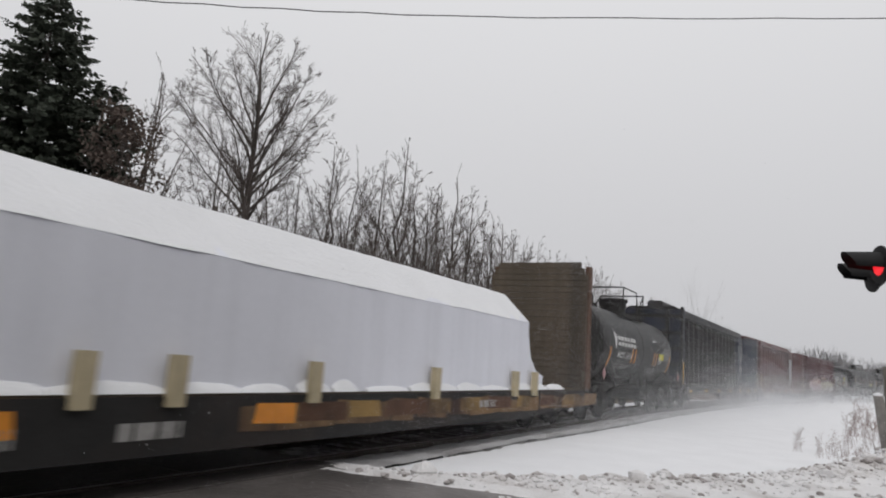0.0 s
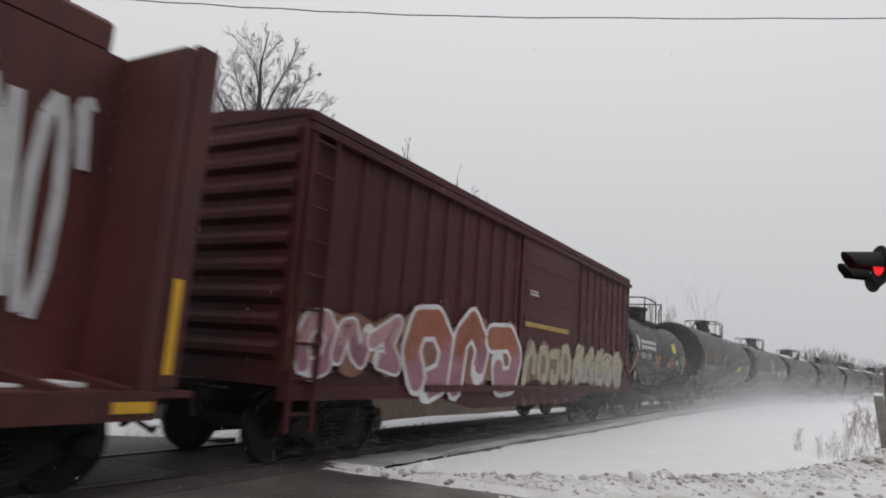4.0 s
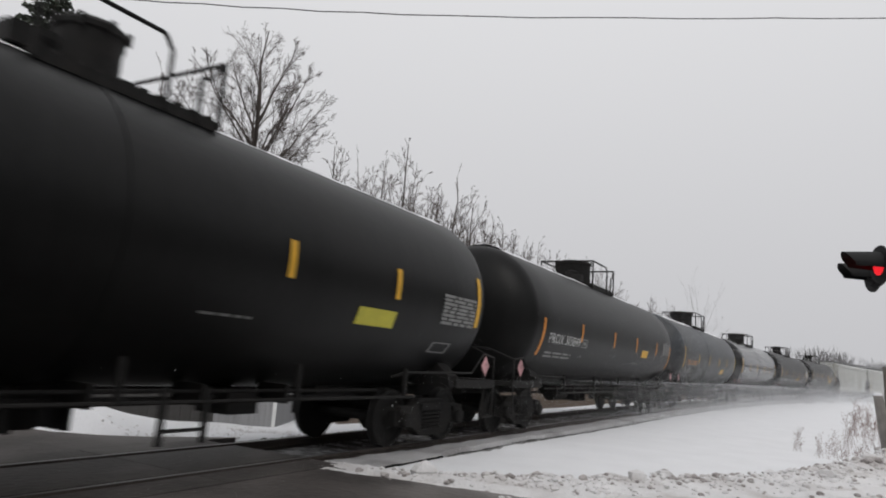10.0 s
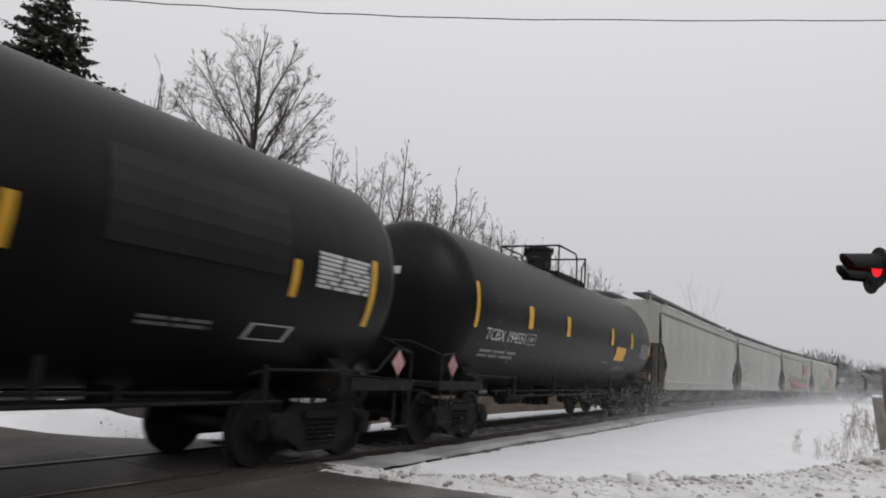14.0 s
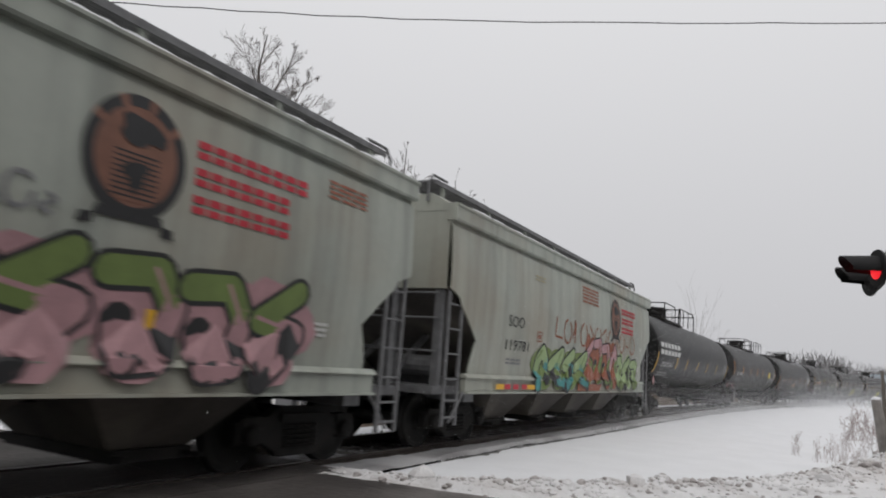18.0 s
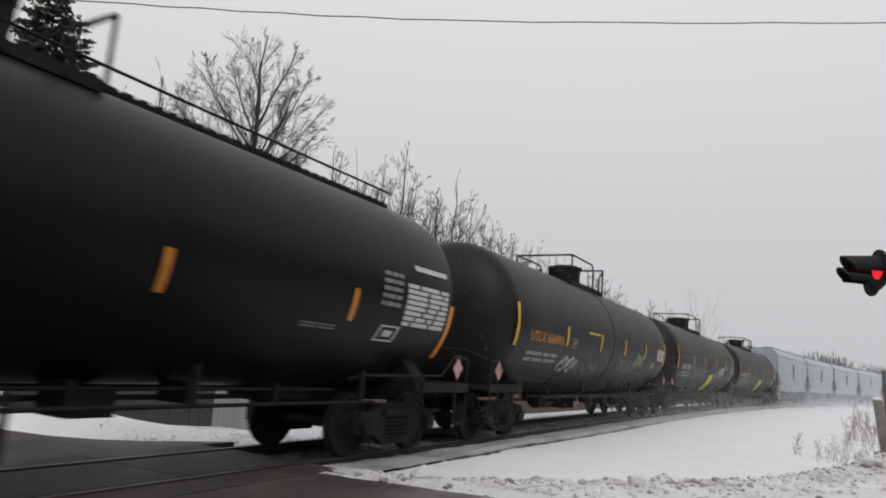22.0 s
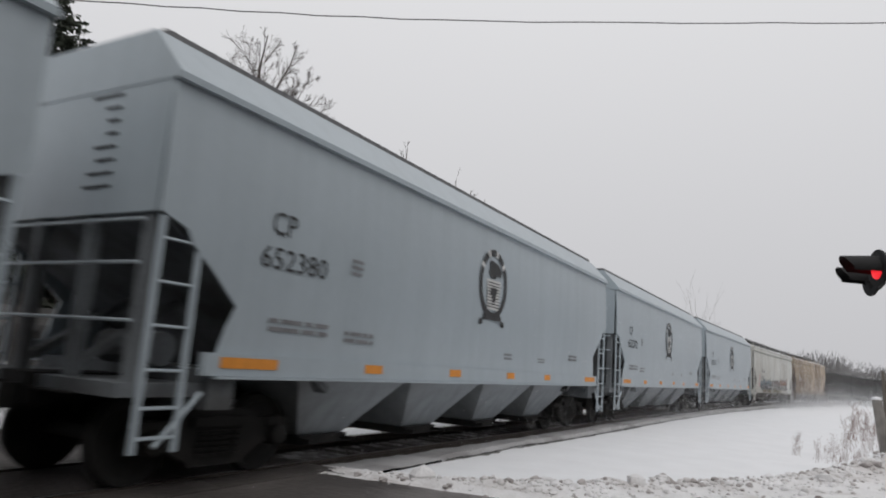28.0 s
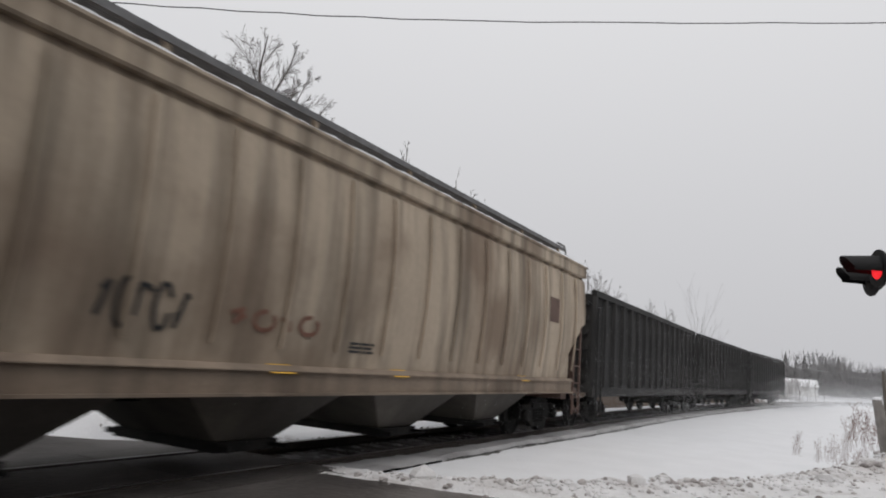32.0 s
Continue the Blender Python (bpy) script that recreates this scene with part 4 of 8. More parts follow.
# ---- box wagon ----
def box_wagon(L):
    car = thing("box_wagon", "maroon ribbed steel box wagon covered with cream and white graffiti", "box wagon", "wagons of the freight train")
    H = L / 2 - 0.62
    bm = bmesh.new()
    box(bm, -1.55, 1.55, -H, H, 1.02, 4.30)
    part("body", bm, MAROON, car, bevel=0.02)
    for s in (-1, 1):
        n = 26
        for i in range(n + 1):
            y = -H + 0.04 + (2 * H - 0.08) * i / n
            if -1.05 < y < 2.45:
                continue
            me = shared(("rib", s), "side_post", MAROON, lambda bm: prism(bm, [(s * 1.548, 0), (s * 1.59, 0.03), (s * 1.59, 0.10), (s * 1.548, 0.13)], 1.20, 4.16, "z"))
            put("side_post", me, car, m=pose(0, y - 0.065, 0))
        bm = bmesh.new()
        x0, x1 = sorted((s * 1.555, s * 1.61))
        box(bm, x0, x1, -1.0, 2.38, 1.06, 4.12)
        door_ = part("sliding_door", bm, MAROON, car, bevel=0.008)
        for k in range(4):
            zz = 1.45 + k * 0.68
            bm = bmesh.new()
            prism(bm, [(s * 1.606, zz), (s * 1.622, zz + 0.08), (s * 1.622, zz + 0.4), (s * 1.606, zz + 0.48)], -0.8, 2.2, "y")
            part("pressed_panel", bm, MAROON, door_)
        for z, half in ((1.0, 4.6), (4.14, H)):
            bm = bmesh.new()
            box(bm, *sorted((s * 1.57, s * 1.66)), -half, half, z - 0.05, z + 0.05)
            part("door_track", bm, MAROON, car, bevel=0.006)
        bm = bmesh.new()
        box(bm, *sorted((s * 1.54, s * 1.60)), -H, H, 4.24, 4.36)
        part("roof_rail", bm, MAROON, car, bevel=0.006)
        bm = bmesh.new()
        prism(bm, [(-H, 1.04), (H, 1.04), (H, 0.86), (4.0, 0.84), (2.8, 0.64), (-2.8, 0.64), (-4.0, 0.84), (-H, 0.86)], *sorted((s * 1.50, s * 1.57)))
        part("side_sill", bm, MAROON, car, bevel=0.006)
    bm = bmesh.new()
    prism(bm, [(-1.58, 4.30), (1.58, 4.30), (1.5, 4.38), (0, 4.52), (-1.5, 4.38)], -H - 0.02, H + 0.02, "y")
    for i in range(22):
        y = -H + 2 * H * (i + 0.5) / 22
        prism(bm, [(-1.5, 4.385), (1.5, 4.385), (0, 4.55)], y - 0.05, y + 0.05, "y")
    part("roof", bm, MAROON, car)
    bm = bmesh.new()
    box(bm, -0.3, 0.3, -L / 2 + 0.4, L / 2 - 0.4, 0.72, 1.02)
    part("centre_sill", bm, IRON, car)
    for s in (-1, 1):
        bm = bmesh.new()
        for k in range(9):
            z = 1.3 + k * 0.33
            prism(bm, [(s * H, z), (s * (H + 0.07), z + 0.08), (s * (H + 0.07), z + 0.16), (s * H, z + 0.24)], -1.45, 1.45)
        part("end_corrugation", bm, MAROON, car)
        for x in (-1.63, 1.63):
            ladder(car, x, *sorted((s * (H - 0.5), s * (H - 0.06))), 0.5, 1.9 if s > 0 else 4.2, 4 if s > 0 else 9, MAROON)
        bm = bmesh.new()
        bar(bm, on_wall(1.58, 0.02), *sorted((s * (H - 0.12), s * (H - 0.01))), 1.2, 2.2)
        part("reflector", bm, OCHRE, car)
    running_gear(car, L, 2.3)
    return car, on_wall(1.595, 0.012), H


# ---- gondolas ----
def gondola(L):
    car = thing("gondola_wagon", "coal-black high-sided ribbed gondola wagon", "gondola wagon", "wagons of the freight train")
    H = L / 2 - 0.55
    for s in (-1, 1):
        bm = bmesh.new()
        box(bm, *sorted((s * 1.46, s * 1.50)), -H, H, 0.95, 3.62)
        part("side", bm, GONBLACK, car)
        bm = bmesh.new()
        box(bm, *sorted((s * 1.44, s * 1.60)), -H, H, 3.56, 3.72)
        part("top_chord", bm, GONBLACK, car, bevel=0.015)
        bm = bmesh.new()
        box(bm, *sorted((s * 1.44, s * 1.58)), -H, H, 0.85, 1.10)
        part("side_sill", bm, GONBLACK, car, bevel=0.015)
        n = 16
        for i in range(n + 1):
            y = -H + 0.08 + (2 * H - 0.16) * i / n
            me = shared(("gpost", s), "side_post", GONBLACK, lambda bm: prism(bm, [(s * 1.50, -0.10), (s * 1.60, -0.06), (s * 1.60, 0.06), (s * 1.50, 0.10)], 1.10, 3.56, "z"))
            put("side_post", me, car, m=pose(0, y, 0))
        bm = bmesh.new()
        box(bm, -1.46, 1.46, *sorted((s * (H - 0.06), s * H)), 0.95, 3.62)
        for k in range(6):
            z = 1.3 + k * 0.4
            box(bm, -1.4, 1.4, *sorted((s * H, s * (H + 0.09))), z, z + 0.12)
        part("end", bm, GONBLACK, car)
        for x in (-1.64, 1.64):
            ladder(car, x, *sorted((s * (H - 0.5), s * (H - 0.1))), 0.45, 3.3, 8, GONBLACK)
    bm = bmesh.new()
    box(bm, -1.46, 1.46, -H, H, 0.95, 1.02)
    part("floor", bm, GONBLACK, car)
    running_gear(car, L, 2.1)
    return car


# ---- the train: where each wagon's ends lie along it, in metres behind the first coupler ----
def on_track(s, lat=0.0):
    """Place and heading of the track at s metres along it."""
    if s <= BEND:
        return -TRACK + lat, s, 0.0
    th = CURVE * (s - BEND)
    return -TRACK + (1 - math.cos(th)) / CURVE + lat * math.cos(th), BEND + math.sin(th) / CURVE - lat * math.sin(th), th


def car_pose(s, L):
    """A wagon rests on its two trucks, on the chord between them."""
    x0, y0, _ = on_track(s - L / 2 + 2.3)
    x1, y1, _ = on_track(s + L / 2 - 2.3)
    return pose((x0 + x1) / 2, (y0 + y1) / 2, 0, 0, 0, -math.degrees(math.atan2(x1 - x0, y1 - y0)))


JOINTS = [-5.5, 18.5, 30.91, 55.59, 78.3, 95.0, 106.65, 124.63, 141.22, 158.38, 175.17, 191.87, 208.95, 225.7, 242.25, 259.79, 276.39, 296.39, 315.58, 331.94,
          347.96, 367.21, 386.72, 405.28, 422.34, 439.57, 456.75, 473.03, 489.25, 505.5, 521.73, 537.94, 554.06, 573.39, 592.63, 609.1, 625.6, 642.04]
TRAVEL = [(0, 0), (1, 18.0), (2, 36.6), (3, 54.7), (4, 72.9), (5, 91.1), (6, 108.9), (7, 126.54), (8, 144.18), (9, 161.9), (10, 179.5), (11, 197.25), (12, 214.8), (13, 232.4), (14, 250.35), (15, 267.9),
          (16, 286.1), (17, 304.45), (18, 322.75), (19, 340.98), (20, 358.71), (21, 376.4), (22, 393.96), (23, 411.79), (24, 429.55), (25, 447.2), (26, 465.4), (27, 483.73), (28, 502.0), (29, 520.25), (30, 538.5), (31, 556.9), (32, 575.05)]
TRAIN = []


def couple(i, car):
    TRAIN.append((car, (JOINTS[i] + JOINTS[i + 1]) / 2, JOINTS[i + 1] - JOINTS[i]))


def length(i):
    return JOINTS[i + 1] - JOINTS[i]


def marks(place, car, rows):
    """Small markings of one wagon: (kind, y0, y1, z0, z1, material, lines)."""
    for name, y0, y1, z0, z1, material, lines in rows:
        bm = bmesh.new()
        if lines:
            small_print(bm, place, y0, y1, z0, z1, lines, seed=round(y0 * 10) + lines)
        else:
            bar(bm, place, y0, y1, z0, z1)
        ob = part(name, bm, material, car)
        if lines > 1:
            tagged(ob, "lines of worn small print", kind="stuff")


def blob(bm, place, cy, cz, ry, rz, rng, mi, wob=0.25, n=18):
    ring, k = [], rng.uniform(0, 6)
    for i in range(n):
        a = 2 * math.pi * i / n
        r = 1 + wob * math.sin(3 * a + k) + wob * 0.5 * math.sin(5 * a + 2 * k)
        ring.append(bm.verts.new(place(cy + ry * r * math.cos(a), cz + rz * r * math.sin(a))))
    mid = bm.verts.new(place(cy, cz))
    for i in range(n):
        f = bm.faces.new((mid, ring[i], ring[(i + 1) % n]))
        f.material_index = mi


def lifted(place, d):
    def at(y, z):
        x, yy, zz = place(y, z)
        return (x + d, yy, zz)
    return at


def stroke(bm, place, pts, w, mi=0):
    """A sprayed line of width w through points (y, z)."""
    for (a, b), (c, d) in zip(pts, pts[1:]):
        l = max(math.hypot(c - a, d - b), 1e-4)
        ny, nz = -(d - b) / l * w / 2, (c - a) / l * w / 2
        quad(bm, place, ((a - ny, b - nz), (a + ny, b + nz), (c + ny, d + nz), (c - ny, d - nz)), 2, mi)


# bold sprayed shapes: wave, ring, bolt, hook, arch and wedge
FORMS = (
    ((0.02, 0.25), (0.18, 0.75), (0.42, 0.8), (0.55, 0.35), (0.78, 0.2), (0.97, 0.7)),
    ((0.2, 0.15), (0.06, 0.5), (0.22, 0.9), (0.65, 0.95), (0.93, 0.6), (0.8, 0.15), (0.45, 0.04)),
    ((0.78, 0.98), (0.12, 0.62), (0.86, 0.5), (0.2, 0.02)),
    ((0.06, 0.9), (0.7, 0.95), (0.95, 0.6), (0.75, 0.12), (0.3, 0.08), (0.25, 0.42)),
    ((0.03, 0.02), (0.2, 0.7), (0.55, 0.98), (0.85, 0.6), (0.7, 0.25)),
    ((0.05, 0.55), (0.95, 0.95), (0.6, 0.5), (0.95, 0.08), (0.3, 0.2)),
)


def graffiti(place, car, y0, y1, z0, z1, count, fills, outline, seed, label):
    """A sprayed piece: a cloud of colour, and on it fat interlocking strokes with their rims and highlights."""
    rng = random.Random(seed)
    w, h = (y1 - y0) / count, z1 - z0
    bm = bmesh.new()
    for i in range(count):
        blob(bm, lifted(place, 0.0016 + 0.0002 * i), y0 + w * (i + 0.5), (z0 + z1) / 2, w * 0.62, h * 0.42, rng, len(fills), 0.16)
    for i in range(count):
        form = FORMS[rng.randrange(len(FORMS))]
        tip, low, tall = rng.uniform(-0.12, 0.12), z0 + h * rng.uniform(0.08, 0.16), h * rng.uniform(0.66, 0.78)
        pts = [(y0 + w * (i + 0.04 + 0.92 * a + tip * (b - 0.5)), low + tall * b) for a, b in form]
        base, fat = 0.0045 + 0.0012 * i, 0.30 * min(w, h)
        stroke(bm, lifted(place, base), pts, fat * 1.36, 0)
        for a, b in pts:
            blob(bm, lifted(place, base), a, b, fat * 0.68, fat * 0.68, rng, 0, 0.0, 9)
        for p, q in zip(pts, pts[1:]):
            cut = [(p[0] + (q[0] - p[0]) * k / 3, p[1] + (q[1] - p[1]) * k / 3) for k in range(4)]
            for c, d in zip(cut, cut[1:]):
                mi = 1 + (1 if (c[1] + d[1]) / 2 < low + tall * 0.55 and len(fills) > 1 else 0) + (i % 2) * (2 if len(fills) > 3 else 0)
                stroke(bm, lifted(place, base + 0.0005), [c, d], fat, mi)
                blob(bm, lifted(place, base + 0.0006), c[0], c[1], fat * 0.5, fat * 0.5, rng, mi, 0.0, 8)
        stroke(bm, lifted(place, base + 0.0009), [(a - 0.04 * h, b + 0.03 * h) for a, b in pts[1:3]], 0.035 * h, len(fills))
    return tagged(part("graffiti", bm, [outline] + list(fills), car), label, kind="stuff")


def scrawl(place, car, y0, y1, z0, z1, count, width, material, seed, label="sprayed tag"):
    """A thin sprayed tag of loops and strokes."""
    rng = random.Random(seed)
    bm = bmesh.new()
    w = (y1 - y0) / count
    for i in range(count):
        a, b = y0 + i * w, y0 + (i + 0.9) * w
        pts = [(rng.uniform(a, b), rng.uniform(z0, z1)) for _ in range(4)]
        if i % 2:
            pts = [((a + b) / 2 + 0.45 * w * math.cos(k * 0.7 + seed), (z0 + z1) / 2 + 0.45 * (z1 - z0) * math.sin(k * 0.7 + seed)) for k in range(9)]
        stroke(bm, lifted(place, 0.003 + 0.0006 * i), pts, width)
    return tagged(part("graffiti", bm, material, car), label, kind="stuff")


G = {k: mat("spray_" + k, c, 0.55, var=0.2, scale=4, bump=0) for k, c in {
    "cream": (0.38, 0.345, 0.235), "white": (0.62, 0.62, 0.64), "pink": (0.42, 0.24, 0.26), "green": (0.15, 0.21, 0.06), "lime": (0.28, 0.38, 0.18), "teal": (0.06, 0.26, 0.26), "brown": (0.20, 0.09, 0.06),
    "black": (0.02, 0.02, 0.022), "rust": (0.28, 0.09, 0.05), "grey": (0.20, 0.20, 0.21), "mauve": (0.30, 0.14, 0.18), "steel": (0.125, 0.17, 0.20), "navy": (0.04, 0.065, 0.10), "dusk": (0.13, 0.08, 0.076), "ochre": (0.19, 0.16, 0.095), "haze": (0.33, 0.33, 0.32), "ember": (0.27, 0.125, 0.055)}.items()}

# 0: lumber on a bulkhead flat
couple(0, flat_wagon(length(0)))
couple(0, lumber_load(length(0)))


def maker_emblem(place, car, y, z, s):
    bm = bmesh.new()
    blob(bm, place, y, z, 0.30 * s, 0.62 * s, random.Random(1), 0, 0.12, 22)
    part("emblem", bm, WHITE, car, "white maker's emblem")


# 1 and 5: two short tanks with a maker's name in white blocks
for i, number, logo, foot, bars, front, rear, plate, data in (
        (1, "PROX 15124", (-3.36, -1.08, 2.27, 2.57), (-3.32, -1.56, 1.89, 0.20), (-1.51, -1.12, 1.68, 2.08), -4.15, 4.42, (2.47, 3.28, 2.00, 2.23), (3.3, 4.3, 2.0, 2.46)),
        (5, "PROX 17226", (-3.44, -1.22, 2.33, 2.64), (-3.48, -2.02, 1.99, 0.21), (-1.08, -0.64, 1.32, 1.80), -4.06, 4.55, (1.71, 2.37, 2.38, 2.73), (3.32, 4.42, 1.92, 2.39))):
    L = length(i)
    c = 0.12 if i == 1 else 0.0
    # the snow haze in front of wagon 1 is put into its paint
    car, place, e = tank_wagon("short black tank wagon with white block logo and orange stripes", L, 1.32, 2.25, stripes=bars, talls=(front, rear), short=(1.78, 2.24) if i == 1 else (1.74, 2.17), tall=(1.40, 2.20), stripe_paint=ORANGE, high=0.80, plat=(-1.25 + c, 1.6 + c), rings=(0.0,), paint=DUSTHAZE if i == 1 else BLACK, data=data)
    block_logo(place, *logo, 6, WHITE, car, "maker's name as white blocks")
    maker_emblem(place, car, -3.6 if i == 1 else -3.8, 2.44 if i == 1 else 2.54, 0.42)
    words(place, number, *foot, WHITE, car)
    marks(place, car, [("small_print", -3.37, -2.8, 1.56, 1.74, GREYTEXT, 2), ("small_print", -2.7, -2.2, 1.58, 1.74, GREYTEXT, 2), ("small_print", -2.1, -1.7, 1.56, 1.72, GREYTEXT, 3), ("placard",) + plate + (LIME, 0),
                       ("small_print", 1.5, 2.5, 1.46, 1.66, GREYTEXT, 3) if i == 1 else ("small_print", -1.15, -0.78, 2.58, 2.90, GREYTEXT, 5), ("small_print", 1.63, 2.1, 2.62, 2.72, WHITE, 1) if i == 1 else ("small_print", 3.0, 3.9, 1.66, 1.74, GREYTEXT, 1)])
    frame_box(place, 2.41, 2.94, 1.88, 2.11, WHITE, car, 0.1)
    couple(i, car)

# 2 and 3: centre-beam flats
car, e = centre_beam("dark blue empty centre-beam lumber wagon", length(2), CBDARK, True, CBBLUE)
pl = on_wall(0.42, 0.012)
bm = bmesh.new()
for k in range(9):
    bar(bm, pl, e - 1.72, e - 1.52, 1.5 + k * 0.27, 1.70 + k * 0.27)
part("slogan", bm, WHITE, car, "white slogan reading up the panel, as blocks")
bm = bmesh.new()
stroke(bm, pl, [(e - 1.05, 2.75), (e - 0.85, 3.1), (e - 0.75, 3.55), (e - 0.55, 3.75)], 0.22)
stroke(bm, pl, [(e - 1.0, 3.2), (e - 0.7, 3.3), (e - 0.6, 2.9)], 0.12)
bar(bm, pl, e - 1.15, e - 0.35, 4.0, 4.06)
bar(bm, pl, e - 1.15, e - 0.35, 2.12, 2.15)
small_print(bm, pl, e - 1.1, e - 0.35, 2.2, 2.5, 3, 4)
part("emblem", bm, WHITE, car, "white emblem and print")
pb = on_wall(1.40, 0.012)
couple(2, car)
car, e = centre_beam("brown-red empty centre-beam lumber wagon with white graffiti", length(3), CBRED, True, CBRED)
scrawl(on_wall(0.42, 0.012), car, e - 1.95, e - 0.3, 1.4, 3.9, 5, 0.14, G["white"], 5)
couple(3, car)

# 4: box wagon
car, place, H = box_wagon(length(4))
door = on_wall(1.625, 0.012)
graffiti(door, car, -0.75, 2.15, 1.0, 2.02, 4, (G["cream"], G["cream"], G["ochre"]), G["dusk"], 11, "cream bubble-letter graffiti")
graffiti(place, car, 2.45, 6.85, 0.95, 2.08, 5, (G["cream"], G["haze"], G["cream"]), G["ochre"], 12, "cream and white graffiti")
graffiti(place, car, -5.2, -0.95, 0.85, 2.3, 3, (G["rust"], G["mauve"], G["brown"]), G["white"], 14, "red graffiti with broad white edges")
graffiti(place, car, -7.6, -5.4, 1.1, 2.1, 3, (G["pink"], G["mauve"], G["brown"]), G["white"], 15, "white-edged graffiti")
marks(door, car, [("door_bar", -0.78, 1.94, 2.25, 2.35, DULLYEL, 0), ("small_print", -0.6, -0.1, 2.9, 3.03, WHITE, 2), ("panel", 0.42, 0.92, 1.12, 1.48, G["mauve"], 0), ("reflector", 0.3, 0.39, 1.14, 1.5, YELLOW, 0)])
marks(place, car, [("reflector", 2.92, 3.0, 1.18, 1.5, YELLOW, 0)])
couple(4, car)

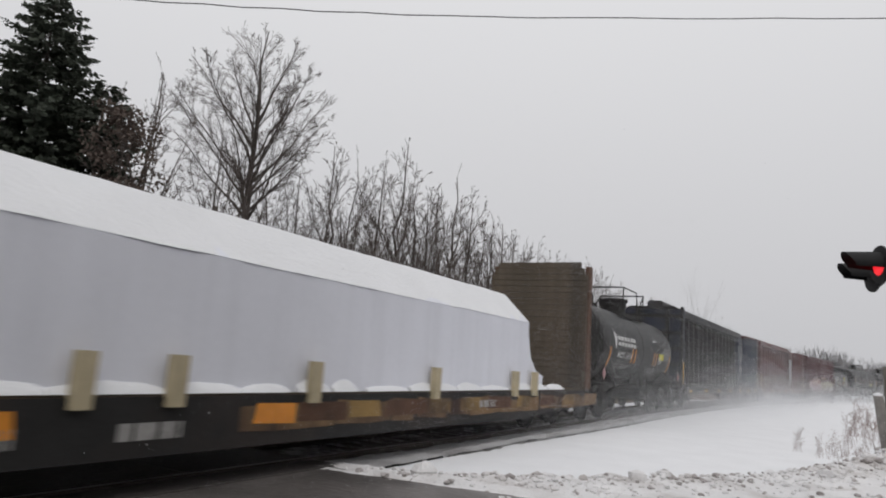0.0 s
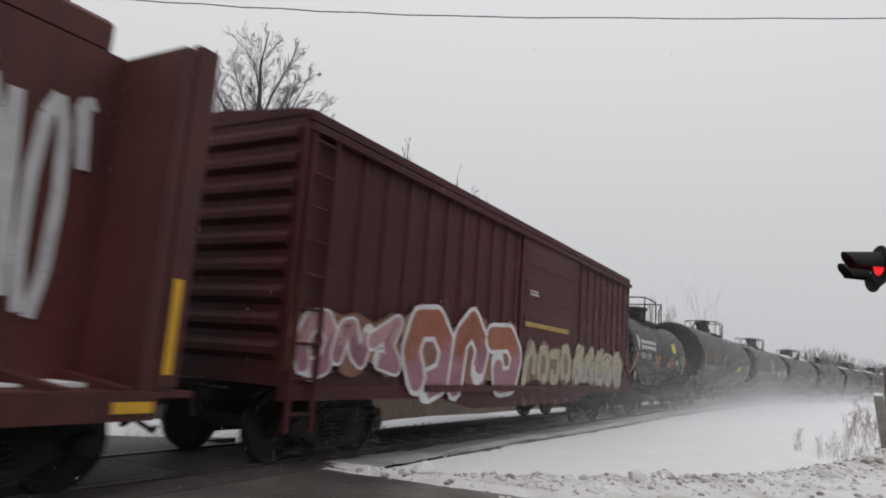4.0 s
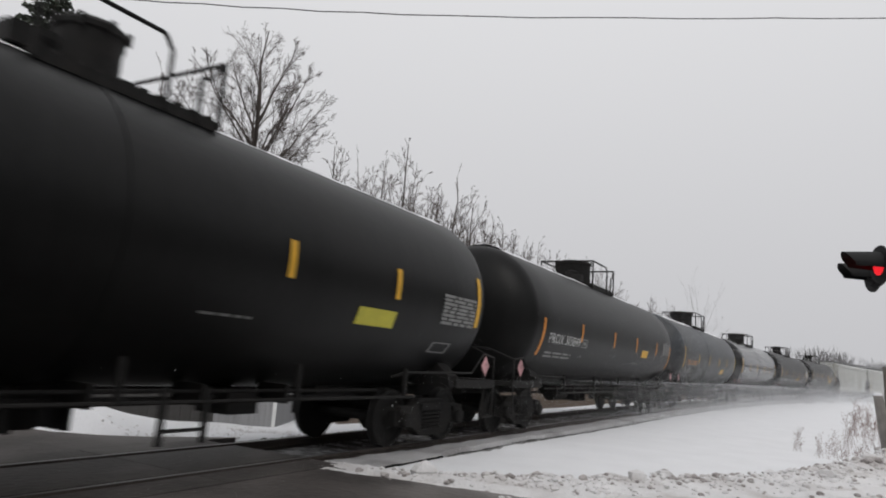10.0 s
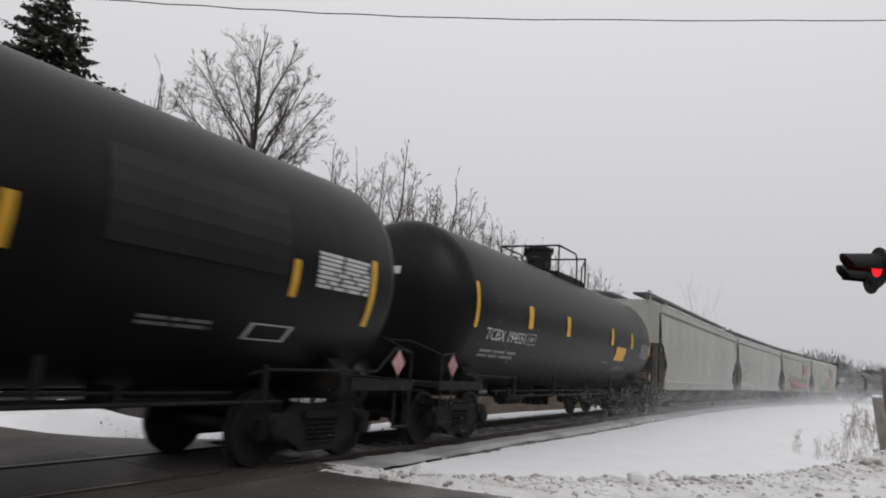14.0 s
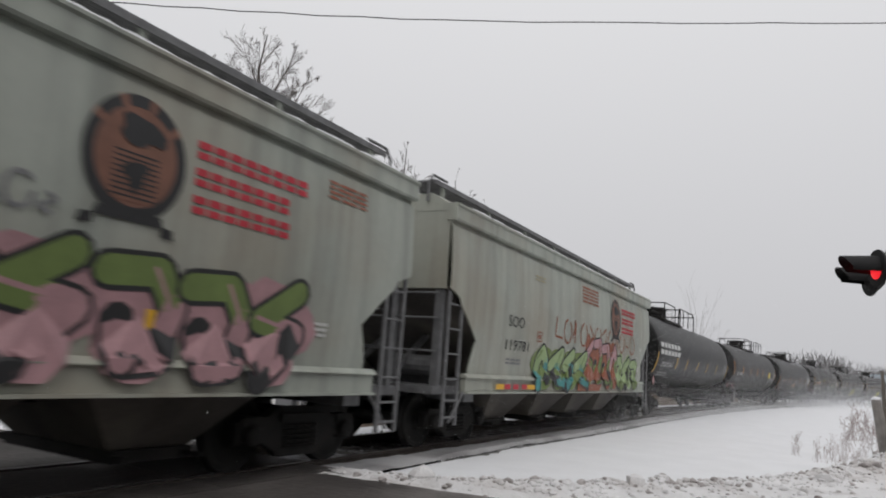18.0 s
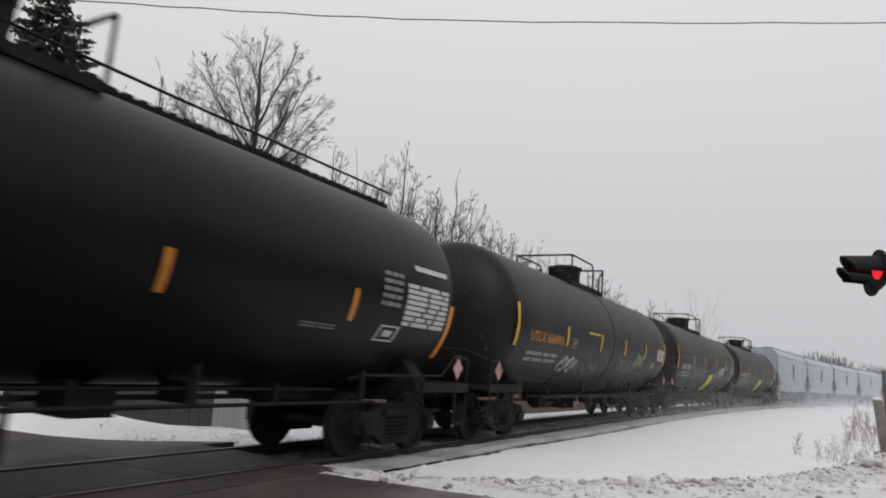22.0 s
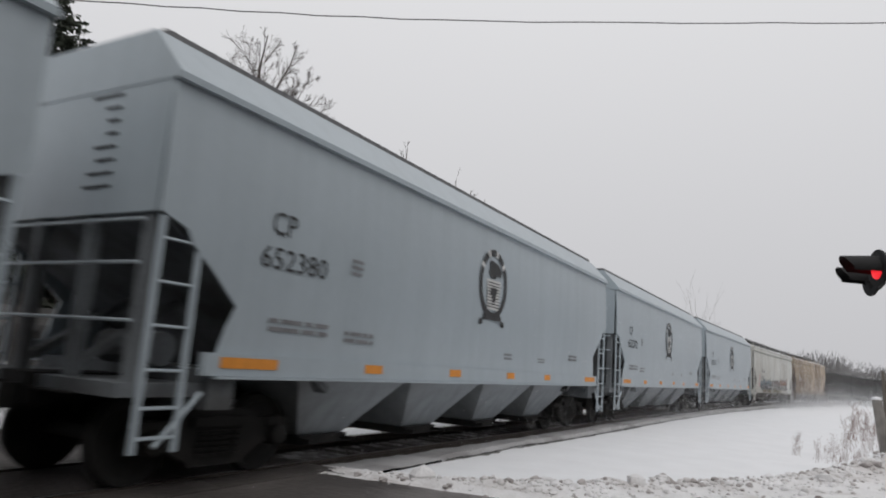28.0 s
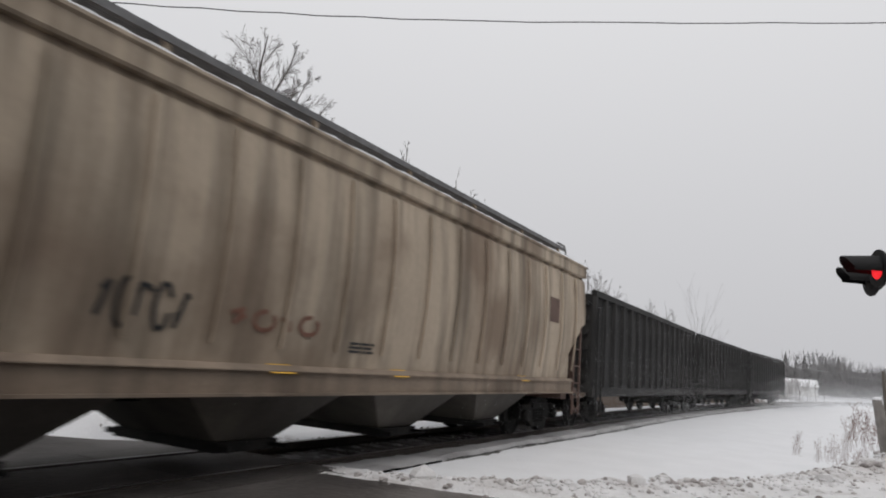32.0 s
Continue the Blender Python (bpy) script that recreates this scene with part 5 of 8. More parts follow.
# 6 to 15: ten black and grey general-service tanks. Each row: number, paint, stripe paint, snow, seams, foot and height of the number, short stripes and
# their height, front and rear stripe and their height, data panel, placard, stencil box by the number, box at the rear, lines of print
STD = {
    6: ("TCBX 197104", BLACK, ORANGE, None, (-0.2,), (-6.3, -4.3, 1.91, 0.20), (-4.2, -1.8, 2.12, 4.38), (2.25, 2.69), (-6.77, 7.2), (2.03, 2.89), (5.98, 7.1, 1.98, 2.44), (2.88, 3.82, 1.97, 2.24, LIME), (-4.1, -3.7, 1.95, 2.13), None,
        ((-6.2, -4.4, 1.61, 1.76, 2), (4.9, 5.7, 1.62, 1.74, 2))),
    7: ("NATX 300700", BLACK, YELLOW, None, (-2.5, 2.3), (-6.35, -4.4, 1.96, 0.21), (-4.32, -1.62, 0.42, 3.9), (2.14, 2.58), (-6.96, 6.62), (1.91, 2.78), (5.5, 6.55, 2.0, 2.47), (2.75, 3.7, 2.0, 2.34, WHITE), (-4.0, -3.6, 2.0, 2.2), (5.5, 6.15, 1.53, 1.73),
        ((-6.3, -4.4, 1.66, 1.83, 2), (4.1, 4.9, 1.66, 1.76, 2))),
    8: ("ICRX 215113", BLACK, ORANGE, (-34, 28, 3), (), (-6.45, -4.45, 1.97, 0.21), (-4.15, -1.15, 2.2, 4.5), (2.20, 2.63), (-7.4, 6.9), (1.95, 2.85), (5.9, 6.85, 2.17, 2.63), (3.6, 4.5, 1.81, 2.18, YELLOW), (-4.2, -3.75, 2.0, 2.17), (5.5, 6.1, 1.48, 1.70),
        ((-6.5, -4.7, 1.65, 1.82, 2), (-2.95, -1.97, 1.90, 2.28, 5), (-2.85, -1.8, 1.40, 1.73, 4), (2.65, 4.1, 2.46, 2.60, 3), (2.9, 4.4, 1.6, 1.74, 2))),
    9: ("NDYX 130098", BLACK, YELLOW, None, (), (-6.58, -4.35, 1.94, 0.25), (-4.42, -2.05, 1.8, 4.1), (2.25, 2.72), (-7.0, 6.85), (2.02, 2.95), (5.35, 6.65, 2.0, 2.47), (2.52, 3.46, 1.91, 2.16, YELLOW), (-4.4, -3.95, 1.91, 2.13), (5.33, 6.0, 1.54, 1.73),
        ((-6.45, -4.7, 1.61, 1.77, 2), (-4.6, -3.6, 1.61, 1.78, 3), (0.58, 1.45, 1.75, 1.80, 1), (-4.8, -4.4, 2.78, 2.9, 2))),
    10: ("TCBX 197992", BLACK, YELLOW, (-34, 24, 5), (-0.2,), (-6.25, -4.32, 1.91, 0.23), (-4.25, -1.88, 1.93, 4.22), (2.27, 2.71), (-6.83, 6.85), (2.05, 2.92), (5.6, 6.75, 2.02, 2.52), (3.38, 4.3, 1.85, 2.09, LIME), (-4.2, -3.75, 1.91, 2.15), (5.6, 6.2, 1.56, 1.73),
         ((-6.25, -4.55, 1.60, 1.77, 2), (0.8, 1.54, 1.74, 1.79, 1))),
    11: ("PROX 303849", BLACK, ORANGE, (-34, 25, 6), (), (-6.28, -4.07, 2.0, 0.23), (-4.02, -1.0, 1.65, 4.55), (2.13, 2.57), (-6.7, 6.9), (1.70, 2.52), (5.65, 6.8, 2.17, 2.62), (2.5, 3.34, 1.98, 2.22, YELLOW), (-3.94, -3.5, 2.0, 2.21), (4.97, 5.63, 1.52, 1.70),
         ((-6.25, -4.45, 1.66, 1.82, 2), (1.6, 2.4, 1.73, 1.78, 1))),
    12: ("UTLX 209883", SLATE, YELLOW, (-34, 29, 7), (-1.4,), (-6.17, -4.1, 2.0, 0.20), (-3.72, -1.15, 1.53, 3.91), (2.09, 2.52), (-6.77, 6.8), (1.86, 2.75), (5.44, 6.55, 2.0, 2.41), (2.54, 3.49, 1.71, 1.94, YELLOW), (4.59, 5.27, 1.64, 1.86), None,
         ((-6.1, -4.4, 1.62, 1.80, 2), (0.84, 1.3, 1.91, 1.99, 1))),
    13: ("NATX 303539", GLOSSY, YELLOW, None, (-0.35,), (-6.3, -4.15, 1.97, 0.22), (-4.08, -1.4, 1.58, 3.97), (2.13, 2.57), (-6.8, 6.8), (1.92, 2.83), (5.52, 6.75, 2.03, 2.47), None, (-3.97, -3.53, 1.97, 2.19), None,
         ((-6.35, -4.5, 1.63, 1.82, 2), (0.2, 0.9, 1.78, 1.83, 1), (4.6, 5.4, 1.6, 1.7, 1))),
    14: ("SHPX 208021", BLACK, YELLOW, None, (), (-6.0, -3.93, 1.73, 0.18), (-4.58, -1.2, 2.08, 5.38), (2.08, 2.52), (-6.72, 6.95), (1.85, 2.75), (5.77, 6.85, 2.24, 2.70), (1.17, 2.0, 1.78, 1.98, YELLOW), (4.89, 5.59, 1.55, 1.74), None,
         ((-6.2, -4.4, 1.46, 1.62, 2), (0.5, 1.6, 1.70, 1.76, 1), (3.5, 4.4, 1.6, 1.72, 2))),
    15: ("TCBX 194551", BLACK, YELLOW, None, (), (-6.31, -4.42, 1.92, 0.22), (-4.3, -1.87, 2.05, 4.33), (2.25, 2.72), (-6.85, 6.85), (2.1, 2.92), (5.6, 6.75, 2.01, 2.48), (2.65, 3.7, 1.84, 2.24, YELLOW), (-4.29, -3.85, 1.92, 2.16), None,
         ((-6.3, -4.6, 1.58, 1.76, 2), (1.57, 2.3, 1.72, 1.77, 1), (3.0, 4.2, 1.56, 1.68, 2))),
}
PLATFORM = {7: (-1.9, 0.38), 9: (-1.9, 0.36), 6: (-0.5, 1.75), 10: (-0.9, 1.25), 14: (-0.7, 1.7), 15: (-0.7, 1.6)}
HATCH = {7: (0.04, 0.36), 9: (0.04, 0.36), 6: (0.13, 0.35), 10: (0.08, 0.35), 14: (0.0, 0.35), 15: (0.0, 0.35)}
for i, (number, paint, stripe, snow, rings, foot, shorts, short, ends, tall, data, plate, stencil, rear, lines) in STD.items():
    look_like = "slate grey" if paint is SLATE else "glossy black" if paint is GLOSSY else "black"
    car, place, e = tank_wagon(look_like + (" tank wagon with snow along its crown" if snow else " tank wagon with reflector stripes") + (" and sprayed tags" if i == 14 else ""), length(i), paint=paint, stripe_paint=stripe, stripes=shorts, short=short, talls=ends, tall=tall,
                               wide=0.24 if i == 15 else 0.12, rings=rings, snow=snow, plat=PLATFORM.get(i, (-0.93, 1.33)), hatch=HATCH.get(i, (-0.27, 0.52)), data=data, data_paint=WHITE if i in (7, 14) else GREYTEXT)
    words(place, number, *foot, ORANGE if paint is SLATE else WHITE, car)
    frame_box(place, *stencil, WHITE if i in (12, 14) else GREYTEXT, car, 0.25 if i in (12, 14) else 0.0, i not in (12, 14))
    if rear:
        frame_box(place, *rear, GREYTEXT, car, 0.3, i == 7)
    if plate:
        marks(place, car, [("placard", *plate, 0)])
    marks(place, car, [("small_print", a, b, c, d, GREYTEXT, n) for a, b, c, d, n in lines])
    if i == 7:
        marks(place, car, [("painted_patch", -0.65, 0.6, 2.20, 3.14, GLOSSY, 0), ("painted_patch", -0.85, 1.2, 1.46, 1.97, DUSTHAZE, 0)])
    if i == 12:
        marks(place, car, [("painted_patch", -4.9, -3.7, 1.30, 1.92, DUSTHAZE, 0), ("painted_patch", -2.1, -1.0, 1.25, 1.85, DUSTHAZE, 0)])
    if i == 14:
        scrawl(place, car, -4.1, -2.4, 1.46, 1.86, 7, 0.035, G["grey"], 2)
        scrawl(place, car, -1.9, -0.3, 1.40, 2.02, 4, 0.05, G["white"], 5)
        marks(place, car, [("painted_patch", 2.9, 5.25, 2.30, 3.20, DUSTHAZE, 0)])
    couple(i, car)

# 16 to 19: pale hoppers
car, place, H = hopper_wagon("plain pale grey covered hopper wagon", length(16), PALEGREY, 4, board=True, dark=GRIME, posts=GRIME, bulge=0.1, deep="low")
couple(16, car)
car, place, H = hopper_wagon("pale grey covered hopper wagon with yellow reflector bars", length(17), PALEGREY, 4, board=True, dark=GRIME, posts=GALV, bulge=0.1, deep="low")
words(place, "NCIX", -7.25, -6.62, 2.40, 0.26, INK, car)
words(place, "1831", -7.22, -6.68, 1.95, 0.21, INK, car)
frame_box(place, -5.98, -5.62, 2.43, 2.65, G["grey"], car)
marks(place, car, [("small_print", -7.23, -5.69, 1.54, 1.74, G["grey"], 2), ("small_print", 2.95, 3.8, 1.5, 1.77, G["grey"], 4), ("reflector", -7.72, -7.6, 1.35, 2.17, YELLOW, 0), ("reflector", -4.92, -4.82, 1.33, 1.68, YELLOW, 0), ("reflector", -2.66, -2.56, 1.35, 1.67, YELLOW, 0),
                   ("reflector", 2.4, 2.5, 1.36, 1.72, YELLOW, 0), ("reflector", 4.52, 4.62, 1.36, 1.75, YELLOW, 0), ("reflector", 6.85, 6.98, 1.36, 2.05, YELLOW, 0), ("small_print", -4.25, -4.1, 1.38, 1.45, YELLOW, 1), ("small_print", -2.0, -1.85, 1.4, 1.46, YELLOW, 1), ("small_print", 2.5, 4.2, 1.4, 1.62, GREYTEXT, 3)])
couple(17, car)


def railway_crest(place, car, y, z, r, dark, light, label, filled=False):
    """A railway's round crest, as plain shapes: ring, shield, animal and ribbon."""
    bm = bmesh.new()
    n = 40
    for a, b, mi in ((1.0, 0.80, 0),):
        for i in range(n):
            t0, t1 = 2 * math.pi * i / n, 2 * math.pi * (i + 1) / n
            p = lifted(place, 0.003)
            f = bm.faces.new([bm.verts.new(p(y + r * 0.92 * q * math.cos(t), z + r * q * math.sin(t))) for q, t in ((a, t0), (a, t1), (b, t1), (b, t0))])
            f.material_index = 1 if (i % 4 == 0 and 0 < t0 < math.pi) else mi
    if filled:
        blob(bm, lifted(place, 0.002), y, z, 0.80 * r, 0.86 * r, random.Random(1), 1, 0.0, 32)
    p = lifted(place, 0.005)
    quad(bm, p, ((y - 0.36 * r, z - 0.72 * r), (y + 0.36 * r, z - 0.72 * r), (y + 0.46 * r, z + 0.12 * r), (y - 0.46 * r, z + 0.12 * r)), 3, 1)
    for k in range(9):
        zz = z - 0.66 * r + k * 0.085 * r
        bar(bm, lifted(place, 0.007), y - 0.40 * r, y + 0.40 * r, zz, zz + 0.03 * r, 1, 0)
    p = lifted(place, 0.009)
    blob(bm, p, y, z - 0.28 * r, 0.20 * r, 0.22 * r, random.Random(2), 0, 0.22)
    bar(bm, p, y - 0.03 * r, y + 0.03 * r, z - 0.6 * r, z - 0.3 * r, 1, 0)
    blob(bm, p, y + 0.02 * r, z + 0.42 * r, 0.40 * r, 0.24 * r, random.Random(4), 0, 0.18)
    blob(bm, p, y + 0.34 * r, z + 0.36 * r, 0.16 * r, 0.12 * r, random.Random(5), 0, 0.1)
    quad(bm, p, ((y - 0.62 * r, z - 1.02 * r), (y + 0.62 * r, z - 1.02 * r), (y + 0.56 * r, z - 0.86 * r), (y - 0.56 * r, z - 0.86 * r)), 1, 0)
    for d in (-1, 1):
        quad(bm, p, ((y + d * 0.60 * r, z - 1.16 * r), (y + d * 0.84 * r, z - 1.18 * r), (y + d * 0.80 * r, z - 1.02 * r), (y + d * 0.60 * r, z - 1.0 * r)), 1, 0)
    return tagged(part("crest", bm, [dark, light], car), label, kind="stuff")


def name_blocks(place, car, y0, z0, rows, material, label):
    """A company's name as rows of plain letter-sized blocks."""
    bm = bmesh.new()
    for k, (count, wide) in enumerate(rows):
        z = z0 - k * 0.28
        for j in range(count):
            a = y0 + j * wide
            bar(bm, place, a, a + wide * 0.8, z, z + 0.07)
            bar(bm, place, a, a + wide * 0.8, z + 0.105, z + 0.18)
    return tagged(part("company_name", bm, material, car), label, kind="stuff")


for i, number in ((18, "119616"), (19, "119781")):
    car, place, H = hopper_wagon("aged pale green-grey covered hopper wagon with large graffiti", length(i), SOOGREY, 4, board=True, dark=GRIME, posts=GALV, bulge=0.09, deep="low")
    words(place, "SOO", -4.92, -4.12, 2.27, 0.23, INK, car)
    words(place, number, -4.98, -3.8, 1.81, 0.21, INK, car)
    railway_crest(place, car, 2.76 if i == 18 else 2.88, 3.10, 0.58, G["black"], G["brown"], "faded brown railway crest", True)
    name_blocks(place, car, 3.42 if i == 18 else 3.55, 3.30, ((8, 0.212), (7, 0.20), (7, 0.205)), RED, "railway name as red blocks")
    if i == 18:
        graffiti(place, car, -4.0, 0.85, 1.02, 2.34, 5, (G["pink"], G["pink"], G["mauve"]), G["black"], 21, "dusty pink block-letter graffiti")
        graffiti(place, car, 0.75, 5.3, 1.02, 2.38, 5, (G["green"], G["pink"], G["pink"]), G["black"], 22, "pink and green lettered graffiti")
        marks(lifted(place, 0.014), car, [("reflector", -1.76, -1.66, 1.33, 1.72, YELLOW, 0), ("reflector", 0.58, 0.68, 1.34, 1.72, YELLOW, 0), ("reflector", 3.1, 3.2, 1.32, 1.76, YELLOW, 0)])
        marks(place, car, [("reflector", -6.06, -5.94, 1.36, 2.2, YELLOW, 0), ("panel", 5.42, 5.72, 1.66, 1.86, WHITE, 3), ("rust_patch", 5.5, 6.3, 3.4, 3.66, G["rust"], 4), ("rust_patch", -6.0, -4.2, 1.05, 1.15, RED, 0), ("small_print", -4.9, -4.0, 1.52, 1.68, G["grey"], 2)])
        scrawl(place, car, -5.75, -5.2, 1.55, 2.0, 4, 0.05, G["black"], 3)
        scrawl(place, car, 0.9, 2.2, 2.4, 2.72, 5, 0.04, G["grey"], 7)
    else:
        graffiti(place, car, -3.4, 0.2, 1.0, 2.1, 4, (G["lime"], G["teal"], G["green"]), G["black"], 23, "green and teal graffiti")
        graffiti(place, car, 0.0, 3.2, 1.0, 2.5, 4, (G["pink"], G["green"], G["rust"]), G["black"], 25, "brown and pink graffiti")
        graffiti(place, car, 3.0, 5.6, 1.0, 2.15, 3, (G["lime"], G["green"], G["lime"]), G["black"], 27, "bright green lettered graffiti")
        scrawl(place, car, -2.3, 5.2, 2.1, 2.75, 12, 0.05, G["rust"], 8, "rust-red sprayed strokes")
        for a, b in ((-5.45, -5.08), (-3.9, -3.5)):
            marks(place, car, [("reflector", a, b, 1.05, 1.15, YELLOW, 0)])
        for a in (-5.05, -4.64, -4.2):
            marks(place, car, [("reflector", a, a + 0.28, 1.05, 1.15, RED, 0)])
        marks(place, car, [("rust_patch", -0.3, 1.1, 3.25, 3.7, G["rust"], 5), ("panel", 5.58, 5.98, 1.62, 1.80, WHITE, 3), ("rust_patch", -0.6, 1.3, 1.02, 1.2, G["rust"], 0), ("small_print", -4.9, -4.1, 1.52, 1.66, G["grey"], 2), ("rust_patch", -3.6, -3.0, 3.35, 3.5, G["cream"], 2)])
        frame_box(place, -3.37, -3.07, 2.06, 2.28, G["rust"], car)
    couple(i, car)

# 20 to 22: three long tanks with a roof walkway
LONG = {
    20: ("PROX 93766", YELLOW, 1.555, 2.56, (-7.5, -5.78, 1.92, 0.21), (-4.92, -2.9, -0.43, 2.02, 4.78), (1.91, 2.35), (-8.3, 8.35), (1.70, 2.45), (6.95, 8.2, 1.97, 2.46), (-4.85, -4.46, 1.93, 2.15)),
    21: ("GATX 219818", ORANGE, 1.54, 2.51, (-7.4, -5.65, 2.03, 0.22), (-5.54, -2.72, -0.06, 2.4, 5.08), (2.14, 2.60), (-8.4, 8.5), (1.98, 2.83), (7.38, 8.45, 2.07, 2.52), (-5.45, -5.07, 2.07, 2.27)),
    22: ("TILX 301123", ORANGE, 1.55, 2.52, (-7.13, -5.47, 1.97, 0.20), (-5.4, -3.1, -0.66, 2.26, 5.3), (1.94, 2.37), (-8.0, 7.95), (1.54, 2.40), (6.55, 7.8, 1.97, 2.62), (-5.04, -4.58, 1.95, 2.14)),
}
for i, (number, stripe, R, zc, foot, shorts, short, ends, tall, data, stencil) in LONG.items():
    L = length(i)
    car, place, e = tank_wagon("long black tank wagon with a railed roof walkway", L, R, zc, stripes=shorts, short=short, talls=ends, tall=tall, wide=0.15 if i == 21 else 0.11, stripe_paint=stripe, plat=((-4.4, -1.2), (-1.0, 1.8), (-1.0, 1.8))[i - 20], walkway=((-1.2, 1.6), (1.8, 5.7), (-7.5, 7.5))[i - 20], data=data, data_paint=WHITE if i == 22 else GREYTEXT)
    bm = bmesh.new()
    top = zc + R
    if i < 22:
        d = -4.1 if i == 20 else 0.0
        for x in (-0.92, 0.92):
            pipe(bm, [(x, 2.2 + d, top - 0.1), (x, 2.2 + d, top + 0.55), (x, 2.4 + d, top + 0.62), (x, 5.4 + d, top + 0.62), (x, 5.6 + d, top + 0.5), (x, 5.6 + d, top - 0.3)], 0.026)
            for y in (3.2, 4.3):
                rod(bm, (x, y + d, top - 0.15), (x, y + d, top + 0.62), 0.024)
        rod(bm, (-0.92, 5.6 + d, top + 0.5), (0.92, 5.6 + d, top + 0.5), 0.024)
    else:
        for x in (-0.5, 0.5):
            pipe(bm, [(x, -7.4, top + 0.2), (x, 7.4, top + 0.2)], 0.02)
            for y in range(-7, 8, 2):
                rod(bm, (x, y, top - 0.1), (x, y, top + 0.2), 0.02)
    part("walkway_rail", bm, IRON, car)
    words(place, number, *foot, WHITE, car)
    frame_box(place, *stencil, GREYTEXT, car)
    if i == 20:
        block_logo(place, -7.95, -4.46, 2.40, 2.86, 6, WHITE, car, "maker's name as white blocks")
        marks(place, car, [("small_print", -7.5, -5.9, 1.56, 1.76, GREYTEXT, 2), ("small_print", 5.08, 6.72, 1.87, 2.02, GREYTEXT, 2)])
    elif i == 21:
        marks(place, car, [("small_print", -7.4, -5.75, 1.68, 1.90, GREYTEXT, 2), ("placard", 5.15, 5.92, 2.07, 2.48, LIME, 0), ("small_print", 5.15, 6.12, 1.70, 1.95, GREYTEXT, 3), ("small_print", 6.06, 7.25, 1.90, 2.08, WHITE, 2)])
    else:
        marks(place, car, [("small_print", -7.15, -5.6, 1.64, 1.87, GREYTEXT, 2), ("placard", -0.83, 0.1, 1.60, 1.83, ORANGE, 0), ("small_print", 4.37, 5.06, 1.79, 1.87, GREYTEXT, 2), ("panel", 6.75, 7.75, 2.83, 2.91, WHITE, 0), ("small_print", 5.9, 6.4, 2.2, 2.74, GREYTEXT, 5)])
        frame_box(place, 6.0, 6.5, 1.72, 1.95, WHITE, car, 0.3)
    couple(i, car)

# 23 to 25: older dusty tanks with tags
OLD = {
    23: ("UTLX 666696", ORANGE, 1.63, 2.46, (-6.42, -4.36, 2.08, 0.21), (-4.1, -1.28, 1.27, 3.95), (2.08, 2.54), (-7.16, 7.0), (1.92, 2.79), (5.79, 6.85, 2.08, 2.49), (-3.72, -3.36, 2.06, 2.28), WHITE),
    24: ("BRCX 5432", WHITE, 1.64, 2.44, (-6.36, -4.64, 1.95, 0.22), (-4.2, -1.56, 1.5, 4.3), (2.18, 2.62), (-7.34, 7.25), (1.96, 2.87), (6.07, 7.15, 1.97, 2.39), None, GREYTEXT),
    25: ("BRCX 5202", WHITE, 1.64, 2.44, (-6.42, -4.68, 1.97, 0.22), (-4.25, -1.62, 1.57, 4.4), (2.14, 2.60), (-7.38, 7.25), (1.96, 2.87), (6.07, 7.15, 1.97, 2.39), (-4.15, -3.79, 1.96, 2.16), GREYTEXT),
}
for i, (number, ink, R, zc, foot, shorts, short, ends, tall, data, stencil, tone) in OLD.items():
    car, place, e = tank_wagon("dusty dark grey tank wagon with sprayed tags", length(i), R, zc, paint=DUSTHAZE, stripe_paint=YELLOW, stripes=shorts, short=short, talls=ends, tall=tall, rings=(-0.2,) if i > 23 else (0.0,), data=data, data_paint=tone)
    words(place, number, *foot, ink, car)
    marks(place, car, [("small_print", -6.4, -4.5, 1.62, 1.88, GREYTEXT, 2)])
    if stencil:
        frame_box(place, *stencil, GREYTEXT, car)
    if i == 23:
        scrawl(place, car, -4.2, -2.95, 1.46, 1.85, 5, 0.05, G["white"], 4, "white sprayed tag")
        scrawl(place, car, -2.9, -1.05, 1.40, 1.74, 6, 0.03, G["grey"], 6, "grey sprayed tag")
        scrawl(place, car, 0.7, 2.85, 1.53, 1.97, 8, 0.045, G["grey"], 16, "pale sprayed tag")
        scrawl(place, car, 2.65, 3.85, 1.75, 2.18, 4, 0.07, G["lime"], 18, "yellow-green sprayed tag")
        marks(place, car, [("small_print", -2.45, -1.45, 2.46, 2.55, LIME, 1)])
        frame_box(place, 5.1, 5.62, 1.78, 1.99, G["cream"], car, 0.1)
    if i == 24:
        scrawl(place, car, -4.2, -0.7, 1.58, 2.10, 11, 0.045, G["grey"], 9, "grey sprayed tag")
        scrawl(place, car, 2.4, 3.95, 1.75, 2.26, 6, 0.06, G["white"], 11, "white sprayed tag")
        scrawl(place, car, 4.85, 6.5, 1.66, 1.89, 6, 0.04, G["grey"], 13, "grey sprayed tag")
        marks(place, car, [("small_print", 1.5, 2.45, 1.69, 2.06, GREYTEXT, 5), ("small_print", 4.05, 4.9, 1.62, 1.72, GREYTEXT, 2)])
    if i == 25:
        marks(place, car, [("small_print", 1.45, 2.4, 1.66, 2.04, GREYTEXT, 5)])
    if i > 23:
        bm = bmesh.new()
        quad(bm, place, ((0.5, 1.03), (1.5, 1.03), (1.18, 1.86), (0.12, 1.82)), 7)
        part("safety_flash", bm, LIME, car, "slanting yellow band")
    couple(i, car)

